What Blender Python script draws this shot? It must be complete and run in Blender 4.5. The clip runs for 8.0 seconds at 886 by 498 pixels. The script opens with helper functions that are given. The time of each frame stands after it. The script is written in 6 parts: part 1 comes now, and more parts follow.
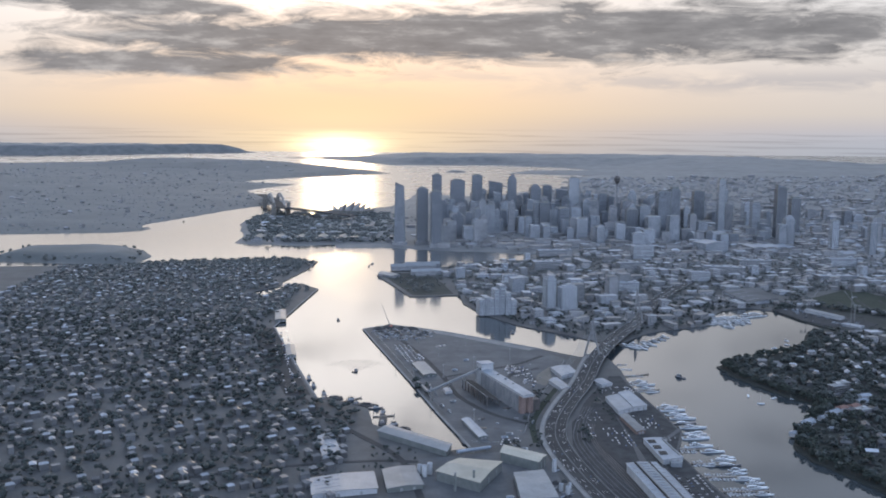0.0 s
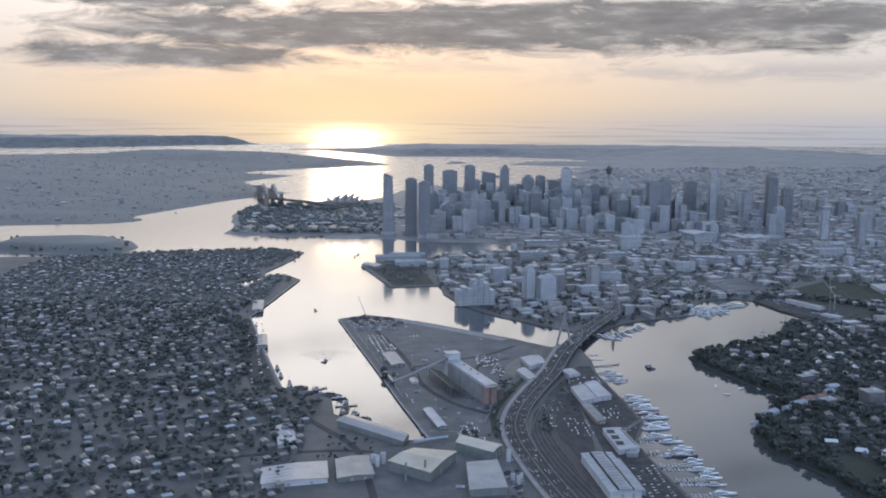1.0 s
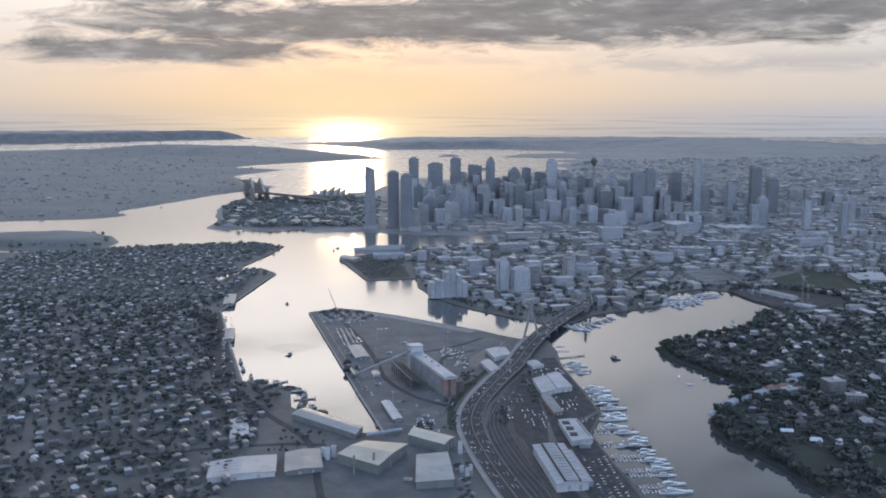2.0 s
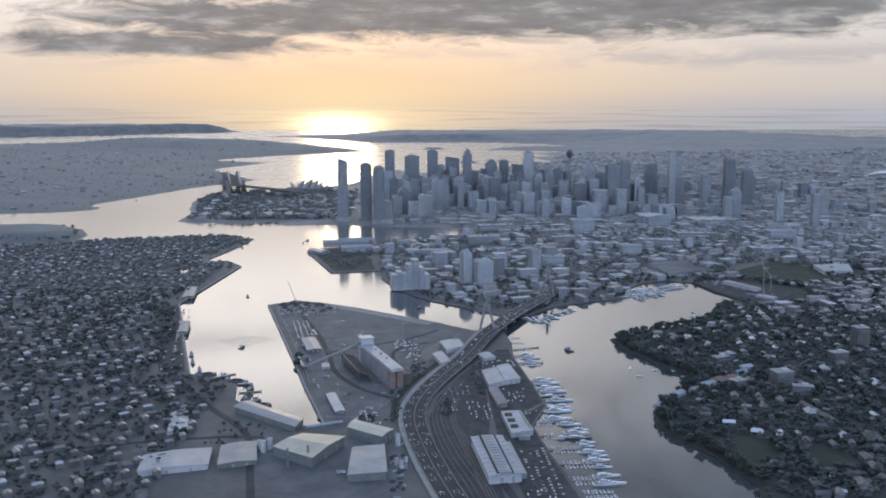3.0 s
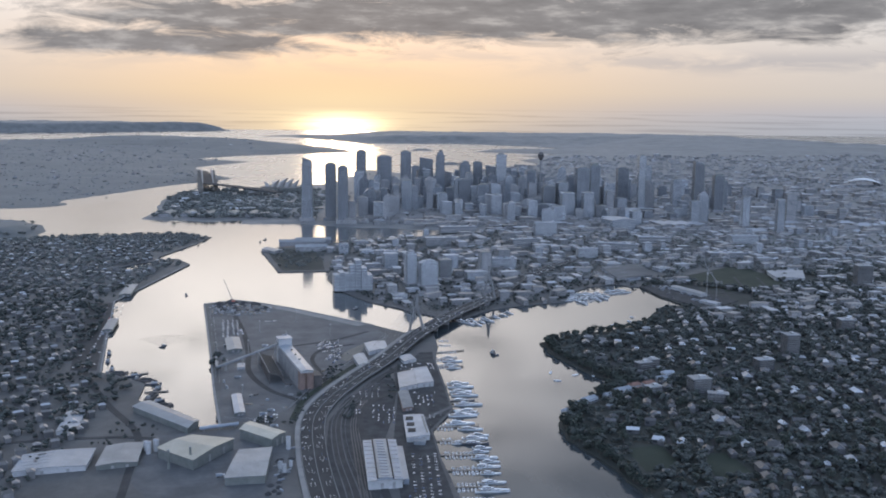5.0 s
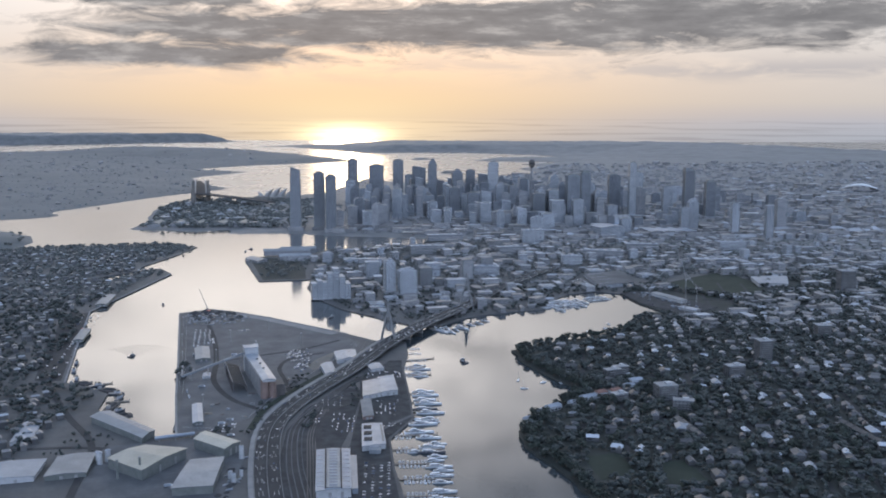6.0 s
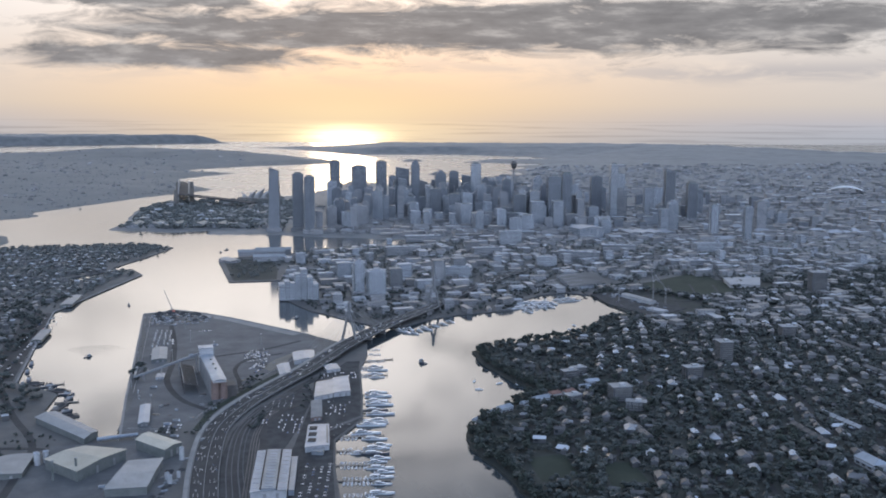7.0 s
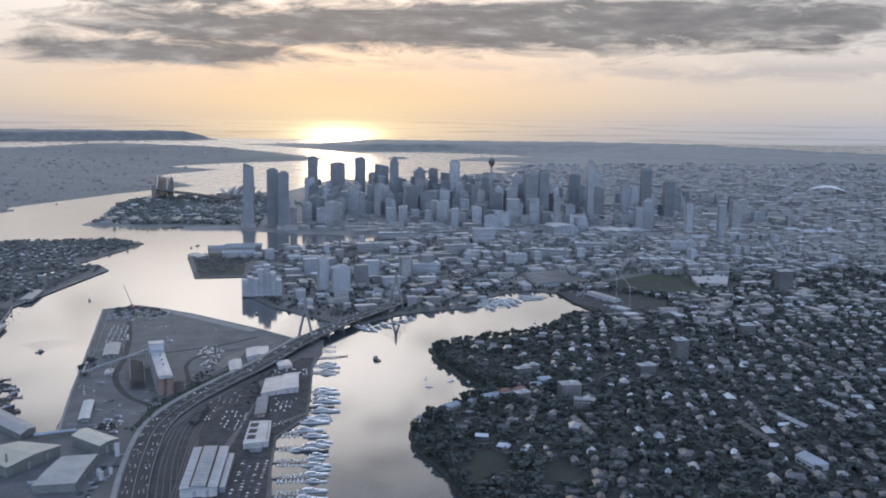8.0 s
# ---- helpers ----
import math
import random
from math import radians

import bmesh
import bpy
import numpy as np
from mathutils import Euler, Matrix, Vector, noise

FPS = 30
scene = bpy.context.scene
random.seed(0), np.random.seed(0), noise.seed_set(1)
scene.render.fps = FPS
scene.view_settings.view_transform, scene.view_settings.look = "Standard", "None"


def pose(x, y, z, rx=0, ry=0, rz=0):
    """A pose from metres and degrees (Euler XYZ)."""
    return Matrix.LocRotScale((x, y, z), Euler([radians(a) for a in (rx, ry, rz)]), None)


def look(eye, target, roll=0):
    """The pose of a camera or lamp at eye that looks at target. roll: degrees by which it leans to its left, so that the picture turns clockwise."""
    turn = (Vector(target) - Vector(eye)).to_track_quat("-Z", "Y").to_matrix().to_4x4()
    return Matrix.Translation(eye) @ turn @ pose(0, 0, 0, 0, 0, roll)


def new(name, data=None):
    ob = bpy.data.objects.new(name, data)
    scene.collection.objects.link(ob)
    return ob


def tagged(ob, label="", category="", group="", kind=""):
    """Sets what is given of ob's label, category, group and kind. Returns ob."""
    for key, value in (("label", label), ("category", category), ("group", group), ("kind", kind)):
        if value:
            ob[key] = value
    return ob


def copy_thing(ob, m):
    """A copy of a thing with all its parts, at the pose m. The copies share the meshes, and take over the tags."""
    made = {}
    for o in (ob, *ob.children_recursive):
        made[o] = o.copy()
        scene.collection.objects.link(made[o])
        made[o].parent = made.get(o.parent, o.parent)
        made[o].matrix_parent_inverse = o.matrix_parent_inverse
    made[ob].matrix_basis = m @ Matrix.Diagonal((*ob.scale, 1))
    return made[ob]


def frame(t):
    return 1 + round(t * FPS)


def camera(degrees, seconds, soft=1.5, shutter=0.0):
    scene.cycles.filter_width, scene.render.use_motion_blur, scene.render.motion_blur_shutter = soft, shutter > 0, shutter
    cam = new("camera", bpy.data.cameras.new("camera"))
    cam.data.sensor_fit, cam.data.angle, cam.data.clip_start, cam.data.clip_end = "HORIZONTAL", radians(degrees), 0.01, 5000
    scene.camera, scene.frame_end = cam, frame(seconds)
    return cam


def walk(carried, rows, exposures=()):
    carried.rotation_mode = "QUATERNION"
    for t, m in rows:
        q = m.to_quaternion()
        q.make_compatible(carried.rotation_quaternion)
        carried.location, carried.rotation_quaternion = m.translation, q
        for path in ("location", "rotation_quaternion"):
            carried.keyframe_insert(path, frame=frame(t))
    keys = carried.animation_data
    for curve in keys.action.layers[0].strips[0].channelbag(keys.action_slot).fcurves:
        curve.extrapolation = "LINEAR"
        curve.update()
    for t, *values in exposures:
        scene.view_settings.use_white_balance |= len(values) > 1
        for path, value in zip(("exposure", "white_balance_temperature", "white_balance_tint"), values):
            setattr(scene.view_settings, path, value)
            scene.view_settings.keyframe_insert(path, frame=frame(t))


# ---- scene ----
# The whole place is built at 0.35 of life size, so that the far headlands lie within the camera's reach.
cam = camera(49.5, 8.0, soft=1.9)
PATH = [
    (0.0, (5.08, 1.57, 151.14), (29.15, 397.48, 99.38), 0.5),
    (0.5, (16.96, 1.44, 150.75), (39.46, 397.23, 97.42), 0.5),
    (1.0, (28.64, 2.09, 150.03), (49.50, 397.71, 94.78), 0.4),
    (1.5, (39.48, 2.84, 149.56), (58.98, 398.31, 92.81), 0.1),
    (3.0, (74.59, 5.44, 147.20), (98.42, 400.09, 86.52), -0.1),
    (3.5, (86.17, 7.01, 146.78), (112.20, 401.28, 84.58), 0.3),
    (4.0, (97.28, 8.45, 146.36), (123.86, 402.64, 83.81), 0.8),
    (4.5, (108.79, 9.98, 145.88), (133.87, 404.40, 84.19), 0.9),
    (6.0, (143.06, 13.52, 143.74), (163.21, 409.06, 87.70), 0.2),
    (6.5, (154.67, 14.56, 142.93), (174.79, 410.21, 87.63), 0.2),
    (7.0, (165.95, 15.94, 142.10), (186.99, 411.57, 86.98), 0.3),
    (7.5, (177.16, 17.66, 141.22), (199.55, 413.19, 85.95), 0.5),
    (8.0, (187.82, 18.39, 140.74), (211.85, 413.74, 84.90), 0.7),
]
walk(cam, [(t, look(eye, target, roll)) for t, eye, target, roll in PATH], exposures=[(0.0, 0.22, 6220, 10), (1.7, 0.20, 6220, 10), (3.5, 0.13, 6220, 10), (8.0, 0.16, 6220, 10)])

# ---------- sky, sun, exposure ----------
SUN_AZ, SUN_EL = radians(-2.7), radians(2.9)
world = bpy.data.worlds.new("world")
scene.world = world
world.use_nodes = True
WN, WL = world.node_tree.nodes, world.node_tree.links
WN.clear()


def wnode(kind):
    return WN.new(kind)


def wput(socket, value):
    if isinstance(value, bpy.types.NodeSocket):
        WL.new(value, socket)
    else:
        socket.default_value = value


def wmath(op, a, b=0.0, clamp=False):
    n = wnode("ShaderNodeMath")
    n.operation, n.use_clamp = op, clamp
    wput(n.inputs[0], a)
    wput(n.inputs[1], b)
    return n.outputs[0]


def wmix(fac, a, b, blend="MIX"):
    n = wnode("ShaderNodeMix")
    n.data_type, n.blend_type = "RGBA", blend
    wput(n.inputs[0], fac)
    wput(n.inputs[6], a)
    wput(n.inputs[7], b)
    return n.outputs[2]


def wramp(fac, stops):
    n = wnode("ShaderNodeValToRGB")
    el = n.color_ramp.elements
    while len(el) < len(stops):
        el.new(0.5)
    for e, (p, c) in zip(el, stops):
        e.position = p
        e.color = (*c, 1) if len(c) == 3 else c
    wput(n.inputs[0], fac)
    return n.outputs[0]


sep = wnode("ShaderNodeSeparateXYZ")
WL.new(wnode("ShaderNodeTexCoord").outputs["Generated"], sep.inputs[0])
dx, dy, dz = sep.outputs
up = wmath("DIVIDE", wmath("ADD", dz, 0.1), 0.6, True)


def at(v):
    return (v + 0.1) / 0.6


air = wramp(up, [
    (at(-0.1), (0.34, 0.355, 0.39)), (at(-0.022), (0.37, 0.375, 0.40)), (at(-0.009), (0.42, 0.41, 0.43)),
    (at(-0.001), (0.47, 0.43, 0.42)), (at(0.012), (0.55, 0.488, 0.43)), (at(0.04), (0.60, 0.535, 0.478)),
    (at(0.09), (0.66, 0.612, 0.575)), (at(0.16), (0.68, 0.65, 0.63)), (at(0.30), (0.72, 0.76, 0.84)), (at(0.5), (0.62, 0.70, 0.84))])
sky = wnode("ShaderNodeTexSky")
sky.sky_type, sky.sun_disc, sky.sun_elevation, sky.sun_rotation, sky.dust_density = "NISHITA", False, SUN_EL, SUN_AZ, 3.0
air = wmix(0.012, air, sky.outputs[0], "ADD")

# warm glow low over the sea under the veiled sun; the far right stays cooler
side = wmath("SUBTRACT", dx, math.sin(SUN_AZ))
ahead = wmath("GREATER_THAN", dy, 0.0)


def lobe(width, high, v0, x0=0.0):
    a = wmath("POWER", wmath("DIVIDE", wmath("SUBTRACT", side, x0), width), 2.0)
    b = wmath("POWER", wmath("DIVIDE", wmath("SUBTRACT", dz, v0), high), 2.0)
    return wmath("MULTIPLY", wmath("POWER", 2.718, wmath("MULTIPLY", wmath("ADD", a, b), -1.0)), ahead)


cool = wmath("MULTIPLY", wmath("MULTIPLY", wmath("ABSOLUTE", side), 1.6, True), 0.7)
air = wmix(cool, air, wmix(1.0, air, (1.06, 1.12, 1.19, 1), "MULTIPLY"))
air = wmix(wmath("MULTIPLY", lobe(0.27, 0.042, 0.008), 0.72), air, (0.94, 0.66, 0.35, 1))
# sun glitter of the far sea, painted into the backdrop below the horizon
sea = wmath("DIVIDE", wmath("SUBTRACT", -0.004, dz), 0.006, True)
air = wmix(wmath("MULTIPLY", wmath("MULTIPLY", lobe(0.12, 0.022, -0.022), sea), 0.60), air, (1.05, 0.80, 0.46, 1))
air = wmix(wmath("MULTIPLY", lobe(0.034, 0.0105, -0.023), sea), air, (2.9, 2.3, 1.35, 1))
# cat's-paws and cloud shade, painted as long dark streaks on the backdrop sea
far = wnode("ShaderNodeCombineXYZ")
wput(far.inputs[0], wmath("MULTIPLY", dx, 9.0))
wput(far.inputs[1], wmath("MULTIPLY", dz, 420.0))
ripple = wnode("ShaderNodeTexNoise")
WL.new(far.outputs[0], ripple.inputs["Vector"])
ripple.inputs["Scale"].default_value, ripple.inputs["Detail"].default_value = 1.0, 5.0
streak = wmath("MULTIPLY", wmath("DIVIDE", wmath("SUBTRACT", ripple.outputs[0], 0.50), 0.14, True), sea)
air = wmix(wmath("MULTIPLY", streak, 0.45), air, wmix(1.0, air, (0.62, 0.60, 0.60, 1), "MULTIPLY"))
air = wmix(wmath("MULTIPLY", lobe(0.085, 0.016, 0.000), 0.38), air, (1.02, 0.78, 0.44, 1))

# high brightness round the hidden sun
halo = lobe(0.28, 0.098, 0.275, -0.07)
air = wmix(halo, air, (3.8, 3.45, 3.15, 1))
air = wmix(wmath("MULTIPLY", lobe(0.21, 0.055, 0.205, -0.13), 0.58), air, (3.0, 2.65, 2.3, 1))

# cloud deck: long grey banks
comb = wnode("ShaderNodeCombineXYZ")
wput(comb.inputs[0], wmath("ADD", wmath("MULTIPLY", dx, 4.3), 5.2))
wput(comb.inputs[1], wmath("MULTIPLY", dy, 4.3))
wput(comb.inputs[2], wmath("MULTIPLY", dz, 21.0))


def wnoise(scale, detail, rough, dist=0.0):
    n = wnode("ShaderNodeTexNoise")
    WL.new(comb.outputs[0], n.inputs["Vector"])
    for k, v in (("Scale", scale), ("Detail", detail), ("Roughness", rough), ("Distortion", dist)):
        n.inputs[k].default_value = v
    return n.outputs[0]


def bank(x0, half_x, z0, half_z):
    """One long cloud bank round a bearing and a height."""
    a = wmath("POWER", wmath("ABSOLUTE", wmath("DIVIDE", wmath("SUBTRACT", dx, x0), half_x)), 2.6)
    b = wmath("POWER", wmath("ABSOLUTE", wmath("DIVIDE", wmath("SUBTRACT", dz, z0), half_z)), 2.2)
    return wmath("MULTIPLY", wmath("POWER", 2.718, wmath("MULTIPLY", wmath("ADD", a, b), -0.7)), ahead)


# the high deck above the view, and the banks that hang under it
cover = wramp(up, [(at(0.085), (0, 0, 0)), (at(0.125), (0.30,) * 3), (at(0.16), (0.42,) * 3), (at(0.2), (0.50,) * 3), (at(0.27), (0.505,) * 3), (at(0.45), (0.555,) * 3)])
body = wnoise(1.7, 10.0, 0.63, 0.5)
banks = bank(0.21, 0.31, 0.091, 0.030)
for lump in (bank(-0.05, 0.26, 0.085, 0.021), bank(-0.21, 0.14, 0.057, 0.012), bank(-0.25, 0.12, 0.112, 0.011), bank(0.66, 0.16, 0.075, 0.014)):
    banks = wmath("MAXIMUM", banks, lump)
banks = wmath("ADD", banks, wmath("MULTIPLY", wmath("SUBTRACT", wnoise(3.1, 10.0, 0.66, 0.6), 0.5), 1.65))
deck = wmath("DIVIDE", wmath("SUBTRACT", wmath("ADD", body, cover), 1.0), 0.19, True)
mask = wmath("MAXIMUM", deck, wmath("DIVIDE", wmath("SUBTRACT", banks, 0.32), 0.42, True))
grey = wramp(wnoise(4.5, 8.0, 0.6), [(0.32, (0.15, 0.146, 0.150)), (0.52, (0.215, 0.207, 0.208)), (0.70, (0.44, 0.41, 0.39))])
thin = wmath("SUBTRACT", 0.92, wmath("MULTIPLY", wmath("SUBTRACT", dz, 0.12), 2.2, True))
air = wmix(wmath("MULTIPLY", mask, wmath("MAXIMUM", thin, 0.74)), air, grey)
# fill: the unseen sky behind the flight is brightened and blued to lift facing walls
west = wmath("MULTIPLY", wmath("ADD", wmath("MULTIPLY", dy, -1.3), 0.05), 1.0, True)
air = wmix(west, air, wmix(1.0, air, (2.3, 2.6, 3.15, 1), "MULTIPLY"))
# thin streaks below the main banks
streaks = wmath("MAXIMUM", wmath("MULTIPLY", bank(0.40, 0.22, 0.043, 0.009), 1.0), wmath("MULTIPLY", lobe(4.0, 0.014, 0.046), 0.45))
veil = wmath("MULTIPLY", wmath("DIVIDE", wmath("SUBTRACT", wnoise(2.7, 8.0, 0.58, 0.5), 0.42), 0.16, True), streaks)
air = wmix(wmath("MULTIPLY", veil, 0.62), air, (0.42, 0.395, 0.40, 1))

bg = wnode("ShaderNodeBackground")
WL.new(air, bg.inputs[0])
bg.inputs[1].default_value = 1.0
WL.new(bg.outputs[0], wnode("ShaderNodeOutputWorld").inputs[0])

sun = new("sun", bpy.data.lights.new("sun", "SUN"))
sun.data.energy, sun.data.angle, sun.data.color = 0.22, radians(4.0), (1.0, 0.72, 0.40)
sun.matrix_world = look((0, 0, 400), Vector((0, 0, 400)) - Vector((math.sin(SUN_AZ) * math.cos(SUN_EL), math.cos(SUN_AZ) * math.cos(SUN_EL), math.sin(SUN_EL))))


# ---------- materials ----------
class Mat:
    """A small builder of node materials in world metres."""

    def __init__(self, name):
        self.m = bpy.data.materials.new(name)
        self.m.use_nodes = True
        self.t = self.m.node_tree
        self.bsdf = self.t.nodes["Principled BSDF"]
        self.pos = self.t.nodes.new("ShaderNodeNewGeometry").outputs["Position"]

    def node(self, kind):
        return self.t.nodes.new(kind)

    def put(self, socket, value):
        if isinstance(value, bpy.types.NodeSocket):
            self.t.links.new(value, socket)
        else:
            socket.default_value = value

    def noise(self, scale, detail=4.0, rough=0.55, stretch=None):
        n = self.node("ShaderNodeTexNoise")
        vec = self.pos
        if stretch:
            s = self.node("ShaderNodeVectorMath")
            s.operation = "MULTIPLY"
            self.put(s.inputs[0], vec)
            s.inputs[1].default_value = stretch
            vec = s.outputs[0]
        self.put(n.inputs["Vector"], vec)
        n.inputs["Scale"].default_value, n.inputs["Detail"].default_value, n.inputs["Roughness"].default_value = scale, detail, rough
        return n.outputs[0]

    def math(self, op, a, b=0.0, clamp=False):
        n = self.node("ShaderNodeMath")
        n.operation, n.use_clamp = op, clamp
        self.put(n.inputs[0], a)
        self.put(n.inputs[1], b)
        return n.outputs[0]

    def mix(self, fac, a, b, blend="MIX"):
        n = self.node("ShaderNodeMix")
        n.data_type, n.blend_type = "RGBA", blend
        self.put(n.inputs[0], fac)
        self.put(n.inputs[6], a if isinstance(a, bpy.types.NodeSocket) else (*a, 1))
        self.put(n.inputs[7], b if isinstance(b, bpy.types.NodeSocket) else (*b, 1))
        return n.outputs[2]

    def step(self, fac, lo, hi):
        return self.math("DIVIDE", self.math("SUBTRACT", fac, lo), hi - lo, True)

    def bump(self, height, strength, distance):
        n = self.node("ShaderNodeBump")
        n.inputs["Strength"].default_value, n.inputs["Distance"].default_value = strength, distance
        self.put(n.inputs["Height"], height)
        self.put(self.bsdf.inputs["Normal"], n.outputs[0])

    def rnd(self, island=False):
        if island:
            return self.node("ShaderNodeNewGeometry").outputs["Random Per Island"]
        return self.node("ShaderNodeObjectInfo").outputs["Random"]

    def done(self, col, rough=0.7, metal=0.0, spec=0.5):
        self.put(self.bsdf.inputs["Base Color"], col if isinstance(col, bpy.types.NodeSocket) else (*col, 1))
        self.put(self.bsdf.inputs["Roughness"], rough)
        self.put(self.bsdf.inputs["Metallic"], metal)
        self.put(self.bsdf.inputs["Specular IOR Level"], spec)
        return self.m


def mottled(name, a, b, scale=0.2, rough=0.7, bump=0.3, fine=3.0, rnd=0.0, metal=0.0, spec=0.5, island=False, c=None):
    k = Mat(name)
    col = k.mix(k.step(k.noise(scale, 5.0), 0.35, 0.65), a, b)
    col = k.mix(k.step(k.noise(fine, 4.0, 0.7), 0.3, 0.75), k.mix(1.0, col, (0.72, 0.72, 0.72), "MULTIPLY"), col)
    if rnd:
        r = k.rnd(island)
        if c:
            col = k.mix(k.math("GREATER_THAN", r, 0.80), col, c)
        g = k.math("ADD", k.math("MULTIPLY", k.math("FRACT", k.math("MULTIPLY", r, 7.31)), 2 * rnd), 1 - rnd)
        tint = k.node("ShaderNodeCombineXYZ")
        for i in range(3):
            k.put(tint.inputs[i], g)
        col = k.mix(1.0, col, tint.outputs[0], "MULTIPLY")
    if bump:
        k.bump(k.noise(fine * 1.7, 4.0, 0.7), bump, 0.15)
    return k.done(col, rough, metal, spec)


def facade(name, wall, glass, floor=1.1, bay=1.2, share=0.5, rough=0.45, rnd=0.25, island=False, rows=0.42, coat=0.0):
    """Walls with storeys of windows, for buildings far away."""
    k = Mat(name)
    s = k.node("ShaderNodeSeparateXYZ")
    k.put(s.inputs[0], k.pos)
    fz = k.math("FRACT", k.math("DIVIDE", s.outputs[2], floor))
    fx = k.math("FRACT", k.math("DIVIDE", k.math("ADD", k.math("MULTIPLY", s.outputs[0], 1.0), k.math("MULTIPLY", s.outputs[1], 0.83)), bay))
    nrm = k.node("ShaderNodeSeparateXYZ")
    k.put(nrm.inputs[0], k.node("ShaderNodeNewGeometry").outputs["Normal"])
    upright = k.math("LESS_THAN", k.math("ABSOLUTE", nrm.outputs[2]), 0.5)
    win = k.math("MULTIPLY", k.math("MULTIPLY", k.math("GREATER_THAN", fz, rows), k.math("LESS_THAN", fx, share)), upright)
    r = k.rnd(island)
    g = k.math("ADD", k.math("MULTIPLY", r, 2 * rnd), 1 - rnd)
    tint = k.node("ShaderNodeCombineXYZ")
    for i in range(3):
        k.put(tint.inputs[i], g)
    wcol = k.mix(1.0, k.mix(k.step(k.noise(0.12, 4.0), 0.3, 0.7), wall, tuple(0.75 * x for x in wall)), tint.outputs[0], "MULTIPLY")
    col = k.mix(win, wcol, k.mix(k.step(k.noise(0.9, 2.0), 0.4, 0.6), glass, tuple(0.5 * x for x in glass)))
    return k.done(col, k.math("SUBTRACT", rough + 0.2, k.math("MULTIPLY", win, rough)), k.math("MULTIPLY", win, coat), 0.5)


def water_material():
    k = Mat("harbour_water")
    s = k.node("ShaderNodeSeparateXYZ")
    k.put(s.inputs[0], k.pos)
    open_sea = k.step(s.outputs[1], 600.0, 1900.0)
    patches = k.step(k.noise(0.014, 6.0, 0.62, (1.0, 0.40, 1.0)), 0.42, 0.62)
    rough = k.math("ADD", k.math("ADD", 0.045, k.math("MULTIPLY", patches, 0.03)), k.math("MULTIPLY", open_sea, 0.22))
    ripples = k.math("ADD", k.noise(0.55, 5.0, 0.6), k.math("MULTIPLY", k.noise(0.05, 3.0), 2.0))
    k.bump(ripples, 0.024, 0.35)
    k.bsdf.inputs["IOR"].default_value = 1.33
    return k.done(k.mix(patches, (0.030, 0.038, 0.044), (0.045, 0.052, 0.056)), rough, 0.0, 0.5)


WATER = water_material()
GROUND = mottled("town_ground", (0.044, 0.048, 0.052), (0.076, 0.080, 0.084), 0.05, 0.75, 0.3, 0.6)
SOIL = mottled("green_ground", (0.026, 0.032, 0.031), (0.042, 0.047, 0.044), 0.06, 0.8, 0.4, 0.5, spec=0.2)
LAWN = mottled("lawn", (0.027, 0.036, 0.029), (0.039, 0.048, 0.038), 0.08, 0.85, 0.3, 2.0, spec=0.15)
# far land tones raised so that the colour carries some distance haze
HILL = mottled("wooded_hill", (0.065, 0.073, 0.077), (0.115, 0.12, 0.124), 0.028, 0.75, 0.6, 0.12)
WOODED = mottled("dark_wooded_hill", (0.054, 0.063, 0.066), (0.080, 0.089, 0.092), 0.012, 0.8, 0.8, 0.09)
CONCRETE = mottled("concrete", (0.135, 0.142, 0.15), (0.19, 0.196, 0.20), 0.15, 0.75, 0.2, 1.5)
APRON = mottled("worn_apron", (0.040, 0.047, 0.056), (0.086, 0.093, 0.103), 0.06, 0.75, 0.3, 0.45)
ASPHALT = mottled("asphalt", (0.030, 0.032, 0.036), (0.048, 0.050, 0.053), 0.1, 0.8, 0.2, 2.0, spec=0.2)
PAINT = mottled("road_paint", (0.62, 0.62, 0.60), (0.75, 0.75, 0.72), 0.4, 0.6, 0.0, 3.0)
GRAVEL = mottled("ballast", (0.028, 0.031, 0.035), (0.054, 0.057, 0.061), 0.2, 0.85, 0.15, 4.0, spec=0.2)
ROOF_WHITE = mottled("pale_sheet_roof", (0.145, 0.178, 0.22), (0.22, 0.255, 0.30), 0.12, 0.42, 0.15, 1.2, 0.12)
ROOF_CREAM = mottled("cream_sheet_roof", (0.26, 0.26, 0.225), (0.33, 0.325, 0.285), 0.10, 0.5, 0.15, 1.2, 0.08)
ROOF_GREY = mottled("grey_sheet_roof", (0.135, 0.155, 0.175), (0.195, 0.215, 0.235), 0.12, 0.5, 0.15, 1.2, 0.15)
ROOF_TILE = mottled("house_roof", (0.040, 0.045, 0.053), (0.070, 0.075, 0.084), 0.3, 0.5, 0.3, 3.0, 0.40, c=(0.22, 0.245, 0.275))
# distant roofs kept paler than the house roofs above, haze included in the colour
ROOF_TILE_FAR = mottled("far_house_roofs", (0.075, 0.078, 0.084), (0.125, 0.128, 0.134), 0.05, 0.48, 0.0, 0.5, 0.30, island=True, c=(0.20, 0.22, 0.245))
ROOF_RED = mottled("red_tile_roof", (0.12, 0.068, 0.058), (0.17, 0.092, 0.075), 0.4, 0.6, 0.3, 3.0)
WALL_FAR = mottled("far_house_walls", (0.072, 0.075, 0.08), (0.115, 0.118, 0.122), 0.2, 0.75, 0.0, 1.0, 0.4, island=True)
WALL_HOUSE = mottled("rendered_house_wall", (0.048, 0.052, 0.058), (0.085, 0.088, 0.092), 0.3, 0.75, 0.1, 2.0, 0.4)
WALL_SHED = mottled("shed_cladding", (0.095, 0.11, 0.107), (0.14, 0.152, 0.15), 0.3, 0.55, 0.1, 2.0)
